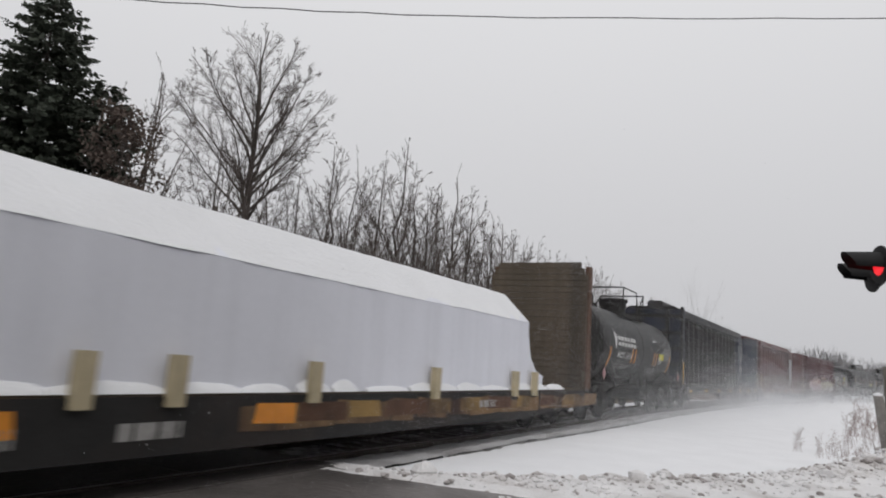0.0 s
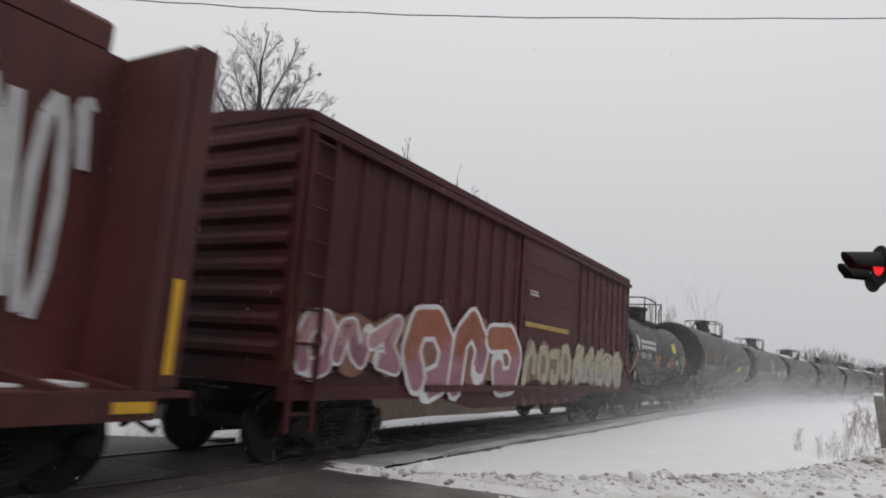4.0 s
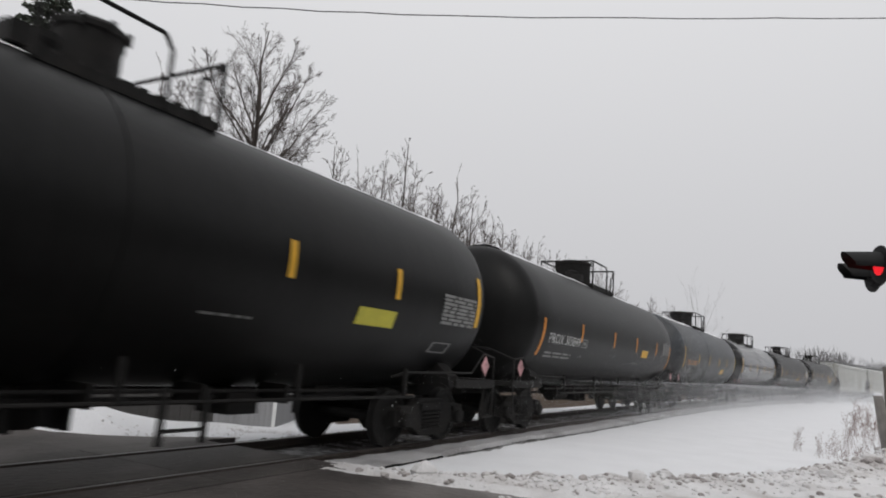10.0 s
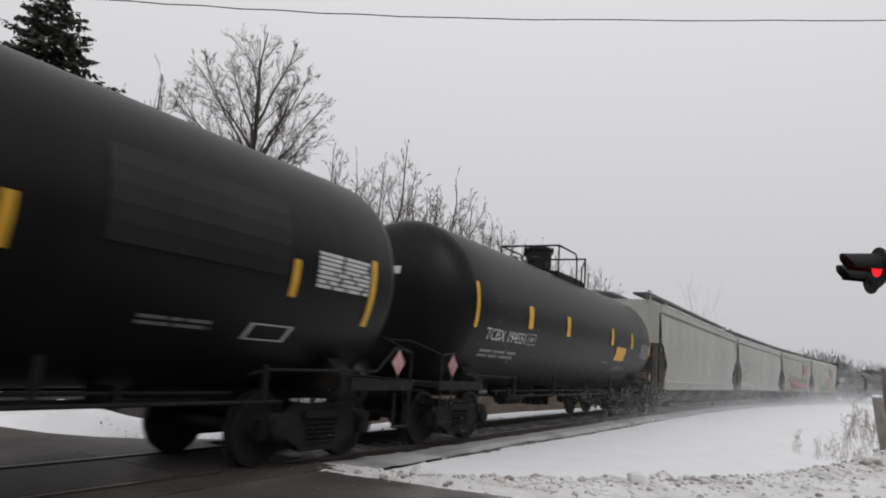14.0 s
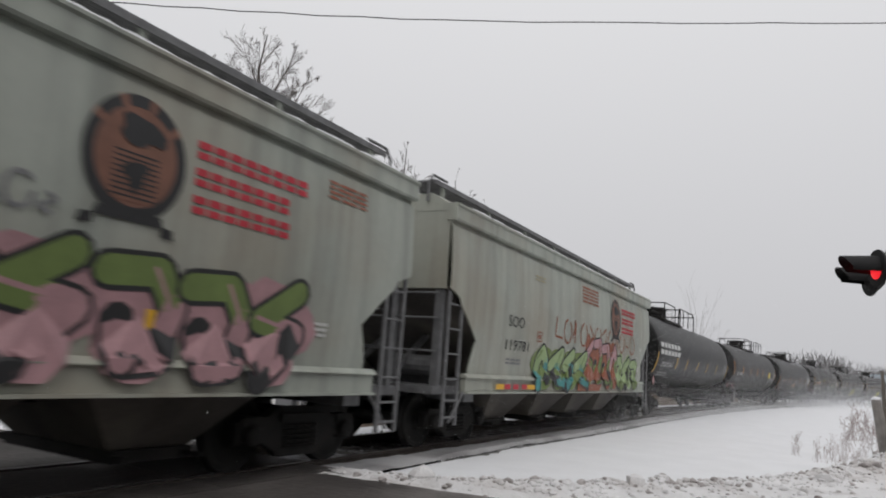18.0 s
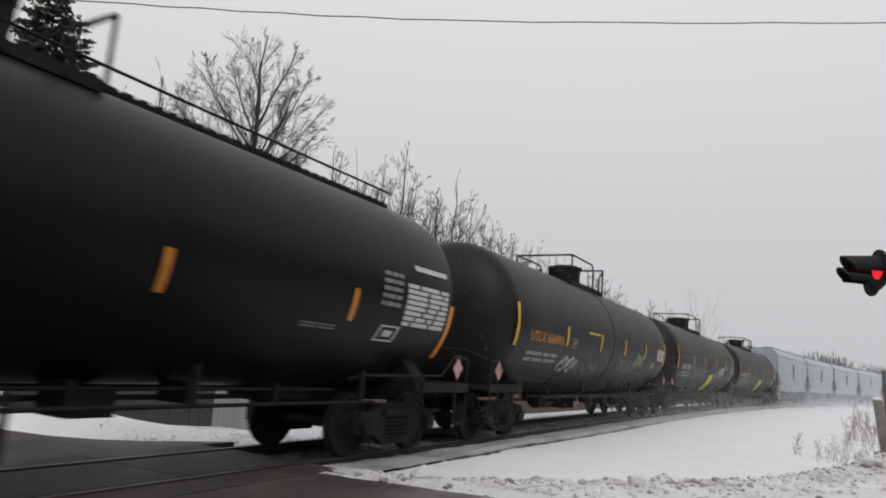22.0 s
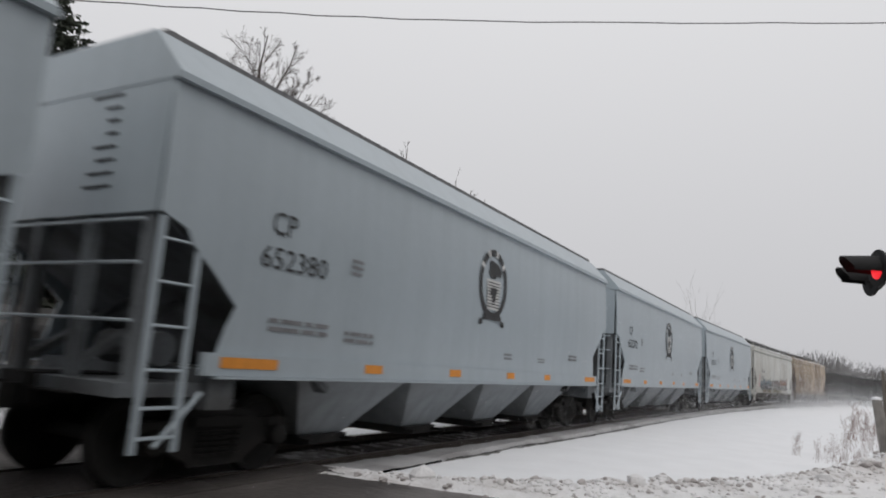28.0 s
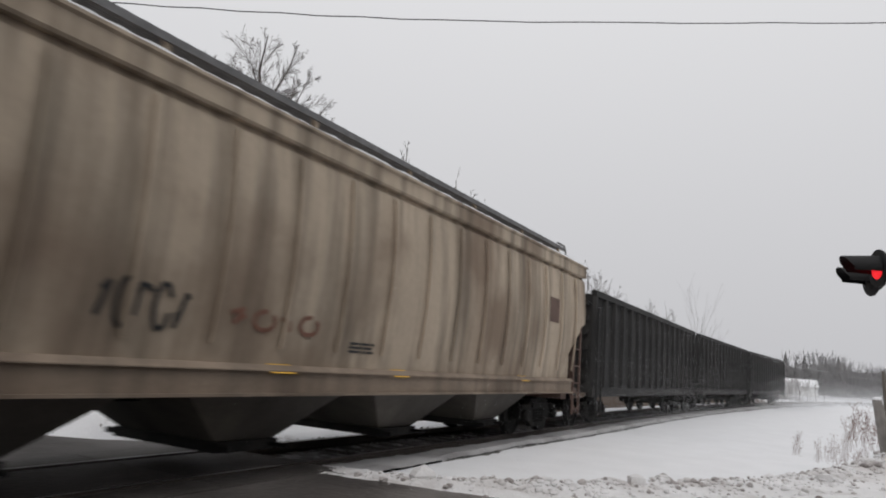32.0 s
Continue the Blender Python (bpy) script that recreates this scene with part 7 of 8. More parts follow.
def vase_tree(key, high, seed, heads=9, fork=0.40, wide=0.62, r=0.15, depth=3):
    """A leafless tree whose long limbs fan out of one fork and curve upwards into fine twigs."""
    rng = random.Random(seed)
    big, small = bmesh.new(), bmesh.new()
    top = Vector((rng.gauss(0, 0.1), rng.gauss(0, 0.1), high * fork))
    rod(big, (0, 0, -0.3), top, r * 1.25, r, seg=8)
    for i in range(heads):
        a = i * 2.4 + rng.uniform(-0.25, 0.25)
        q = wide * math.sqrt((i + 0.15) / heads) * rng.uniform(0.85, 1.15)
        reach = high * (1 - fork) * rng.uniform(0.95, 1.0) * (0.86 + 0.16 * min(q / wide, 1))
        p, v = top - Vector((0, 0, 0.13 * high * (q / wide) ** 2 * rng.random())), Vector((q * math.cos(a), q * math.sin(a), 1)).normalized()
        n, pts = 7, [p.copy()]
        for _ in range(n):
            v = (v + Vector((rng.gauss(0, 0.04), rng.gauss(0, 0.04), 0.04))).normalized()
            p = p + v * reach / n
            pts.append(p.copy())
        r0 = r * rng.uniform(0.42, 0.62)
        for k in range(n):
            rod(big if k < 4 else small, pts[k], pts[k + 1], r0 * (1 - 0.9 * k / n), r0 * (1 - 0.9 * (k + 1) / n), seg=6 if k < 3 else 4, caps=False)
        shoots = 14 if depth > 2 else 10
        for j in range(shoots):
            t = 0.16 + 0.8 * (j + rng.random()) / shoots
            k = min(int(t * n), n - 1)
            at = pts[k].lerp(pts[k + 1], t * n - k)
            d = (pts[k + 1] - pts[k]).normalized()
            ax = d.orthogonal().normalized()
            ax.rotate(Matrix.Rotation(j * 2.4 + rng.uniform(-0.4, 0.4), 3, d))
            w = d * 0.76 + ax * 0.65
            limb(big, small, at, w, reach * rng.uniform(0.20, 0.33) * (1.2 - 0.6 * t), r0 * (1 - 0.8 * t) * 0.42, depth - 1, rng, 0.9, 33)
    MESHES[key] = (finish(big, "trunk", BARK, True), finish(small, "crown", TWIG))
    return MESHES[key]


def plant(meshes, x, y, z, turn, scale, label, category="tree", group=""):
    ob = thing("bare_tree" if category == "tree" else "shrub", label, category, group)
    ob.matrix_basis = pose(x, y, z, 0, 0, turn) @ Matrix.Scale(scale, 4)
    for name, me in zip(("trunk", "crown"), meshes):
        put(name, me, ob)
    return ob


def crown_tree(key, high, seed, limbs, fork, wide, low, r, depth=3, shoots=9, thin=0.0036):
    """A leafless tree whose limbs rise from a straight bole and end on a rounded crown; shoots follow the limbs and fill it with fine twigs."""
    rng = random.Random(seed)
    big, small = bmesh.new(), bmesh.new()
    mid, half = high * (1 + low) / 2, high * (1 - low) / 2

    def run(a, b, bend, r0, r1, level):
        """A curved branch from a to b, that leaves a along bend."""
        n = 5 if level > 1 else 2 if level else 1
        pts = []
        for k in range(n + 1):
            t = k / n
            q = a * (1 - t) ** 2 + (a + bend) * (2 * t * (1 - t)) + b * t * t
            pts.append(q + Vector((rng.gauss(0, 1), rng.gauss(0, 1), rng.gauss(0, 1))) * (0.012 * (b - a).length if 0 < k < n else 0))
        for k in range(n):
            ra, rb = r0 + (r1 - r0) * k / n, r0 + (r1 - r0) * (k + 1) / n
            rod(big if ra > 0.035 else small, pts[k], pts[k + 1], ra, rb, seg=7 if ra > 0.06 else 4 if ra > 0.02 else 3, caps=False)
        return pts

    def grow(a, b, bend, r0, level):
        pts = run(a, b, bend, r0, max(r0 * 0.2, thin * 0.75), level)
        if level == 0:
            return
        reach = (b - a).length
        for j in range(shoots if level == depth else max(5, shoots - 3) if level > 1 else max(4, shoots - 6)):
            t = 0.22 + 0.76 * (j + rng.random()) / shoots if level == depth else 0.15 + 0.83 * rng.random()
            t = min(t, 0.98)
            k = min(int(t * (len(pts) - 1)), len(pts) - 2)
            at = pts[k].lerp(pts[k + 1], t * (len(pts) - 1) - k)
            d = (pts[k + 1] - pts[k]).normalized()
            ax = d.orthogonal().normalized()
            ax.rotate(Matrix.Rotation(rng.uniform(0, 6.28), 3, d))
            out = Vector((at.x, at.y, 0))
            way = (d * 0.95 + ax * rng.uniform(0.4, 0.85) + out.normalized() * 0.10 * (out.length > 0.2) + Vector((0, 0, 0.10))).normalized()
            l = reach * rng.uniform(0.26, 0.46) * (1.2 - 0.62 * t)
            tip = at + way * l
            # stay inside the crown
            rel = Vector((tip.x / wide, tip.y / wide, (tip.z - mid) / half))
            if rel.length > 1.06:
                tip = at + way * l * 0.45
            grow(at, tip, way * l * 0.45 + d * l * 0.12, max(r0 * (1 - 0.72 * t) * 0.30, thin), level - 1)

    top = Vector((rng.gauss(0, 0.08), rng.gauss(0, 0.08), high * fork))
    rod(big, (0, 0, -0.3), top, r * 1.3, r, seg=9)
    peak = Vector((top.x + rng.gauss(0, 0.06) * wide, top.y + rng.gauss(0, 0.06) * wide, high * 0.985))
    grow(top, peak, Vector((0, 0, high * (1 - fork) * 0.5)), r * 0.85, depth)
    for k in range(limbs):
        a = k * 2.4 + rng.uniform(-0.3, 0.3)
        f = ((k + 0.7) / limbs) ** 0.8
        z = mid + half * (0.93 - 1.2 * f) * rng.uniform(0.92, 1.05)
        q = math.sqrt(max(1 - ((z - mid) / half) ** 2, 0.04)) * rng.uniform(0.86, 1.0)
        tip = Vector((wide * q * math.cos(a), wide * q * math.sin(a), z))
        up = 0.48 * (1 - f) * rng.uniform(0.7, 1.1) - 0.10 * f
        at = top.lerp(peak, up) if up > 0 else Vector((top.x, top.y, top.z + up * high * (1 - fork)))
        grow(at, tip, Vector((0.42 * tip.x, 0.42 * tip.y, 0.36 * max(tip.z - at.z, 0.8))), r * rng.uniform(0.34, 0.50), depth)
    MESHES[key] = (finish(big, "trunk", BARK, True), finish(small, "crown", TWIG))
    return MESHES[key]


plant(crown_tree("maple", 14.9, 23, 20, 0.50, 3.15, 0.46, 0.15, 3, 12, 0.0046), -19.42, 18.2, -0.9, 40, 1.0, "tall spreading leafless maple beside the railway")
slim = [crown_tree("s%d" % k, 11.0, 51 + k, 10, 0.40, 1.65 + 0.2 * k, 0.42, 0.085, 3, 8, 0.0066) for k in range(3)]
hazy = [crown_tree("h%d" % k, 11.0, 61 + k, 9, 0.40, 1.5 + 0.2 * k, 0.40, 0.10, 2, 8, 0.013) for k in range(3)]
# the trees whose heads stand up out of the thicket: how far along the line, and their height
for k, (along, high) in enumerate(((12.7, 10.7), (15.6, 9.6), (16.8, 9.8), (18.3, 9.0), (19.8, 9.3), (21.9, 11.2), (23.1, 11.0), (25.1, 11.4), (26.5, 12.7), (28.1, 11.2), (29.4, 11.0), (30.8, 11.4), (32.3, 12.8), (33.8, 11.5), (35.0, 10.9), (36.2, 11.0), (38.0, 11.2), (40.0, 10.9), (41.6, 10.5), (43.4, 11.1), (46.3, 10.8), (48.9, 10.3),
                                  (52.8, 11.1), (55.9, 11.0), (58.5, 10.4), (62.0, 9.6), (69.0, 10.2), (73.3, 10.1))):
    x, y, _ = on_track(along, -11.0)
    plant(slim[k % 3], x, y, -0.9, 67 * k, high / 11.0, "slender leafless tree rising above the trackside thicket", "tree", "thicket along the railway")
kinds = [vase_tree("t1", 9.8, 31, 8, 0.34, 0.30, 0.10, 2), vase_tree("t2", 8.8, 32, 7, 0.30, 0.34, 0.09, 2), bare_tree("t3", 9.4, 3, 3, 33, 0.12, 26, r=0.10), bare_tree("t4", 8.4, 4, 3, 34, 0.16, 28, r=0.07)]
bush = [bare_tree("b1", 4.2, 6, 2, 41, 0.42, 34, r=0.035), bare_tree("b2", 3.4, 7, 2, 42, 0.5, 38, r=0.03)]
rng = random.Random(77)
y = 9.0
while y < 135:
    tx, ty, th = on_track(y)
    for row in range(2):
        off = -(8.6 + row * 4.4 + rng.uniform(-1.2, 1.6))
        x, yy, _ = on_track(y + rng.uniform(-0.6, 0.6), off)
        if math.hypot(x + 19.4, yy - 18.1) < 2.4 or (x < -13.0 and -19 < x and 11.5 < yy < 17.5 and row == 0):
            continue
        sc = rng.uniform(0.8, 1.02) * (0.62 if row == 0 else 0.74) * (1.0 if 16 < y < 23 else 1.26 if 16 < y < 31 else 1.10 if y < 40 else 1.0 if y < 60 else 0.80 if y < 90 else 0.72) * (0.72 if y < 14 else 1)
        plant(kinds[rng.choice((0, 1, 0, 1, 2))] if y < 62 else hazy[rng.randrange(3)], x, yy, -0.9, rng.uniform(0, 360), sc * 0.85, "slender leafless tree in the trackside thicket", "tree", "thicket along the railway")
    if y < 85:
        for row in range(2):
            x, yy, _ = on_track(y + rng.uniform(-0.8, 0.8), -(8.2 + row * 2.6 + rng.uniform(-0.8, 0.8)))
            if not (-19 < x < -12.5 and 8.5 < yy < 17.5):
                plant(bush[rng.randrange(2)], x, yy, -0.75, rng.uniform(0, 360), rng.uniform(0.55, 1.0), "dense leafless shrub on the railway bank", "shrub", "thicket along the railway")
    y += 1.75 + y * 0.012
# wood behind the thicket, too dense to tell its stems apart
deep = bmesh.new()
for i in range(950):
    s_ = 4 + 146 * rng.random() ** 1.5
    x, y, _ = on_track(s_, -rng.uniform(15 + (7 if s_ < 20 else 0), 34))
    h = rng.uniform(4.0, 6.4) * (1.2 if s_ < 40 else 0.9)
    for k in range(70):
        c = Vector((x + rng.gauss(0, 1.1), y + rng.gauss(0, 1.1), -1 + h * rng.uniform(0.0, 0.9)))
        v = Vector((rng.gauss(0, 0.22), rng.gauss(0, 0.22), 1)).normalized() * h * rng.uniform(0.12, 0.3)
        w = v.orthogonal().normalized() * rng.uniform(0.010, 0.034)
        deep.faces.new([deep.verts.new(c - v * 0.5 - w), deep.verts.new(c - v * 0.5 + w), deep.verts.new(c + v * 0.5)])
for i in range(800):
    s_ = 12 + 60 * rng.random() ** 1.3
    x, y, _ = on_track(s_, -rng.uniform(9.5, 15))
    if math.hypot(x + 16, y - 14.5) < 4:
        continue
    h = rng.uniform(5.0, 8.4) * (0.86 if s_ < 22 else 1.0 if s_ < 34 else 0.92)
    for k in range(60):
        c = Vector((x + rng.gauss(0, 0.8), y + rng.gauss(0, 0.8), -1 + h * rng.uniform(0.3, 0.92)))
        v = Vector((rng.gauss(0, 0.2), rng.gauss(0, 0.2), 1)).normalized() * h * rng.uniform(0.10, 0.26)
        w = v.orthogonal().normalized() * rng.uniform(0.007, 0.020)
        deep.faces.new([deep.verts.new(c - v * 0.5 - w), deep.verts.new(c - v * 0.5 + w), deep.verts.new(c + v * 0.5)])
tagged(part("underwood", deep, TWIG, None), "dense leafless underwood behind the railway", "wood", kind="stuff")
# dry grass and brush at the foot of the thicket
DRYGRASS = mat("dry_brown_grass", (0.17, 0.135, 0.11), 0.9, var=0.45, scale=3, bump=0)
tuft = bmesh.new()
for i in range(30000):
    s_ = 15.5 + 75 * rng.random() ** 1.7
    lat = -5.1 - abs(rng.gauss(0, 1.6)) - 0.5 * math.sin(s_ * 0.9)
    x, y, _ = on_track(s_, lat)
    if -16.4 < x < -12.4 and y < 17.6:
        continue
    h = rng.uniform(0.35, 1.5) * (1 + 0.5 * math.sin(s_ * 1.7))
    v = Vector((rng.gauss(0, 0.25), rng.gauss(0, 0.25), 1)).normalized() * h
    c = Vector((x, y, -0.85))
    w = v.orthogonal().normalized() * rng.uniform(0.005, 0.013)
    tuft.faces.new([tuft.verts.new(c - w), tuft.verts.new(c + w), tuft.verts.new(c + v)])
tagged(part("dry_brush", tuft, DRYGRASS, None), "brown dry grass and brush along the far bank", "grass", kind="stuff")
# one tall bare sapling stands clear of the thicket
plant(bare_tree("sapling", 11.3, 2, 2, 61, 0.05, 22, r=0.10), -11.3, 73.5, -0.9, 200, 0.84, "tall thin leafless tree standing above the thicket")


def spruce(high, wide, seed, blunt=0.8):
    """Boughs leave the trunk in loose whorls, droop and turn up at the tip; each carries hanging sprays of narrow needles."""
    rng = random.Random(seed)
    trunk, crown = bmesh.new(), bmesh.new()
    rod(trunk, (0, 0, -0.3), (0, 0, high * 0.98), 0.20, 0.015, seg=8)
    z = high * 0.06
    while z < high * 0.985:
        f = 1 - z / high
        n = 9 if f > 0.3 else 7 if f > 0.1 else 5
        turn = rng.uniform(0, 6.28)
        for i in range(n):
            a = turn + 2 * math.pi * (i + rng.uniform(-0.35, 0.35)) / n
            l = (wide * f ** blunt + 0.10) * rng.uniform(0.55, 1.12)
            way = Vector((math.cos(a), math.sin(a), 0))
            side = Vector((-way.y, way.x, 0))
            rise = rng.uniform(-0.12, 0.10) + 0.35 * (1 - f) ** 2
            z0 = z + rng.uniform(-0.12, 0.12)
            pts = [way * (l * t) + Vector((0, 0, z0 + l * (rise * t - 0.42 * t * t + 0.26 * t ** 3))) for t in (0, 0.3, 0.55, 0.8, 1.0)]
            for k in range(4):
                rod(trunk, pts[k], pts[k + 1], (0.026 * f + 0.008) * (1 - 0.2 * k), (0.026 * f + 0.008) * (0.8 - 0.2 * k), seg=3, caps=False)
            m = max(6, int(l * 11))
            for k in range(m):
                t = 0.12 + 0.88 * (k + rng.random()) / m
                u = t * 4
                c = pts[min(int(u), 3)].lerp(pts[min(int(u), 3) + 1], u - min(int(u), 3))
                for s in (-1, 1):
                    q = (0.12 + 0.48 * math.sin(math.pi * min(0.25 + 0.75 * t, 1)) ** 0.8) * rng.uniform(0.5, 1.15) * (0.45 + 0.55 * f)
                    e = c + (way * rng.uniform(0.5, 0.9) + side * s * rng.uniform(0.3, 0.9)).normalized() * q + Vector((0, 0, rng.uniform(-0.55, 0.08) * q))
                    b = (e - c).cross(Vector((rng.gauss(0, 1), rng.gauss(0, 1), rng.gauss(0, 1)))).normalized() * q * rng.uniform(0.22, 0.38)
                    crown.faces.new([crown.verts.new(c), crown.verts.new(c.lerp(e, 0.45) + b), crown.verts.new(e), crown.verts.new(c.lerp(e, 0.55) - b)])
                    if rng.random() < 0.5:
                        d = c.lerp(e, 0.5)
                        g = d + Vector((rng.gauss(0, 0.08), rng.gauss(0, 0.08), -1)).normalized() * q * rng.uniform(0.4, 0.9)
                        b = side.cross(way * rng.uniform(-1, 1) + Vector((0, 0, 1))).normalized() * q * 0.10
                        crown.faces.new([crown.verts.new(d - b), crown.verts.new(d + b), crown.verts.new(g)])
        z += 0.14 + 0.17 * f
    return finish(trunk, "trunk", BARK, True), finish(crown, "crown", NEEDLE)


def plant_spruce(meshes, x, y, z, turn, scale, label):
    ob = thing("spruce_tree", label, "tree", "spruces beside the road")
    ob.matrix_basis = pose(x, y, z, 0, 0, turn) @ Matrix.Scale(scale, 4)
    for name, me in zip(("trunk", "crown"), meshes):
        put(name, me, ob)


tall_spruce = spruce(13.5, 4.9, 3, 0.70)
plant_spruce(tall_spruce, -21.5, 11.3, -0.9, 0, 1.0, "tall dark green spruce with drooping boughs")
plant_spruce(spruce(10.5, 3.0, 9, 0.55), -20.3, 12.7, -0.9, 70, 1.0, "shorter dark green spruce with a blunt crown")
plant_spruce(tall_spruce, -22.5, 8.2, -0.9, 130, 0.86, "dark green spruce in the group")
plant_spruce(tall_spruce, -24.5, 14.0, -0.9, 230, 0.66, "small dark green spruce in the group")

# a young oak that has kept its brown leaves
OAKLEAF = mat("dead_oak_leaves", (0.085, 0.062, 0.050), 0.8, var=0.4, scale=4, bump=0)
rng = random.Random(91)
stem, leaves = bmesh.new(), bmesh.new()
rod(stem, (0, 0, -0.3), (0.1, 0.05, 8.2), 0.09, 0.02, seg=7)
for i in range(46):
    z = rng.uniform(3.6, 8.6)
    a, l = rng.uniform(0, 6.28), rng.uniform(0.5, 1.35) * (1.1 - 0.55 * abs(z - 5.8) / 2.8)
    tip = Vector((l * math.cos(a), l * math.sin(a), z + 0.5 * l))
    rod(stem, (0.01 * z, 0, z), tip, 0.018, 0.005, seg=3, caps=False)
    for k in range(70):
        c = Vector((0.01 * z, 0, z)).lerp(tip, rng.uniform(0.25, 1.08)) + Vector((rng.gauss(0, 0.13), rng.gauss(0, 0.13), rng.gauss(0, 0.13)))
        u = Vector((rng.gauss(0, 1), rng.gauss(0, 1), rng.gauss(0, 1))).normalized()
        w = u.orthogonal().normalized() * rng.uniform(0.025, 0.045)
        u *= rng.uniform(0.05, 0.09)
        leaves.faces.new([leaves.verts.new(c - u), leaves.verts.new(c + w), leaves.verts.new(c + u), leaves.verts.new(c - w)])
plant((finish(stem, "trunk", BARK, True), finish(leaves, "crown", OAKLEAF)), -17.5, 11.6, -0.9, 0, 1.0, "young oak with dry brown leaves beside the spruces")

# ---- shed, fence and poles beyond the track ----
SHEDWALL = mat("grey_shed_cladding", (0.26, 0.26, 0.265), 0.6, var=0.06, scale=1, bump=0.05, streak=0.15)
SHEDTRIM = mat("white_trim", (0.66, 0.66, 0.65), 0.6, var=0.08, scale=3, bump=0.05)
OLDWOOD = mat("bleached_post_wood", (0.24, 0.225, 0.21), 0.9, var=0.35, scale=4, bump=0.5, streak=0.3)
POLEWOOD = mat("grey_pole_wood", (0.13, 0.115, 0.10), 0.9, var=0.3, scale=4, bump=0.4)
shed = thing("shed", "small pale grey metal-clad shed with white trim", "shed")
shed.matrix_basis = pose(-15.15, 14.25, -0.95, 0, 0, 27)
bm = bmesh.new()
ribs = [(-1.6 + 3.2 * i / 44, -0.018 if i % 2 else 0.0) for i in range(45)]
prism(bm, [(-1.65, 0)] + ribs + [(1.65, 0), (1.65, 2.6), (-1.65, 2.6)], -0.3, 2.45, "z")
part("wall", bm, SHEDWALL, shed)
bm = bmesh.new()
prism(bm, [(-0.2, 2.46), (2.8, 2.30), (2.8, 2.38), (-0.2, 2.55)], -1.8, 1.8, "x")
part("roof", bm, SHEDTRIM, shed, "low-pitched pale metal roof")
for x in (-1.62, 1.62):
    bm = bmesh.new()
    box(bm, x - 0.05, x + 0.05, -0.045, -0.019, 0.0, 2.42)
    part("corner_trim", bm, SHEDTRIM, shed)
HOUSEWALL = mat("weathered_dark_boards", (0.060, 0.057, 0.055), 0.85, var=0.25, scale=2.5, bump=0.25, streak=0.25)
SHINGLE = mat("dark_shingle", (0.05, 0.048, 0.047), 0.9, var=0.3, scale=4, bump=0.4)
PANE = mat("dark_window_pane", (0.02, 0.022, 0.025), 0.12, var=0.1, scale=2, bump=0)
house = thing("outbuilding", "low dark weathered board outbuilding with a white-framed window", "building")
house.matrix_basis = pose(-18.9, 7.4, -0.95, 0, 0, 62)
bm = bmesh.new()
box(bm, -3.2, 8.2, 0.0, 2.0, -0.4, 2.6)
part("wall", bm, HOUSEWALL, house)
for k in range(40):
    x = -3.2 + 11.4 * (k + 0.5) / 40
    put("board", shared(("hboard",), "board", HOUSEWALL, lambda bm: box(bm, -0.13, 0.13, -0.022, 0.0, -0.3, 2.6)), house, m=pose(x, 0, 0))
bm = bmesh.new()
prism(bm, [(-0.5, 2.5), (-0.5, 2.62), (1.0, 3.1), (2.4, 2.62), (2.4, 2.5)], -3.6, 8.6)
part("roof", bm, SHINGLE, house, "dark shingled roof")
bm = bmesh.new()
box(bm, 2.0, 2.5, -0.03, -0.023, 0.95, 1.6)
window = part("window", bm, PANE, house, "dark pane")
for x0, x1, z0, z1 in ((1.92, 2.0, 0.87, 1.68), (2.5, 2.58, 0.87, 1.68), (2.0, 2.5, 0.87, 0.95), (2.0, 2.5, 1.6, 1.68)):
    bm = bmesh.new()
    box(bm, x0, x1, -0.06, -0.023, z0, z1)
    part("frame", bm, SHEDTRIM, window, "white frame")
pole = thing("utility_pole", "weathered wooden utility pole with one crossarm", "utility pole")
pole.matrix_basis = pose(-23.6, 20.6, -0.9, 0, 0, 45)
bm = bmesh.new()
rod(bm, (0, 0, -0.5), (0, 0, 8.3), 0.15, 0.11, seg=10)
part("pole", bm, POLEWOOD, pole, smooth=True)
bm = bmesh.new()
box(bm, -1.1, 1.1, -0.06, 0.06, 7.7, 7.83)
part("crossarm", bm, POLEWOOD, pole, bevel=0.01)
for x in (-1.0, -0.5, 0.5, 1.0):
    bm = bmesh.new()
    lathe(bm, [(7.83, 0.03), (7.9, 0.05), (7.98, 0.05), (8.02, 0.02)], 8, "z", (x, 0, 0))
    part("insulator", bm, STEEL, pole)

# ---- overhead wire ----
wire = bmesh.new()
knots = [Vector(p) for p in ((-28, -4.3, 7.25), (-22, 0.3, 7.5), (-16.03, 4.8, 7.83), (-13.07, 7.03, 8.04), (-7, 11.54, 8.67), (1.35, 17.37, 9.88), (5.25, 19.95, 10.48), (12, 24.8, 11.6))]
pts = []
for a, b, c, d in zip(knots, knots[1:], knots[2:], knots[3:]):
    for i in range(10):
        t = i / 10
        p = 0.5 * (2 * b + (c - a) * t + (2 * a - 5 * b + 4 * c - d) * t * t + (3 * b - a - 3 * c + d) * t ** 3)
        pts.append(p + Vector((0, 0, 0.012 * math.sin(p.x * 5))))
pipe(wire, pts, 0.012, 5)
tagged(part("overhead_wire", wire, IRON, None), "thin slack overhead wire across the sky", "wire")

# ---- crossing signal ----
LENS = glow("red_signal_lens", (0.90, 0.02, 0.03), 0.9)
HOOD = mat("black_signal_hood", (0.008, 0.008, 0.009), 0.75, var=0.2, scale=6, bump=0.1)
MAST = mat("silver_mast_paint", (0.45, 0.46, 0.46), 0.5, 0.2, var=0.15, scale=5, bump=0.1)


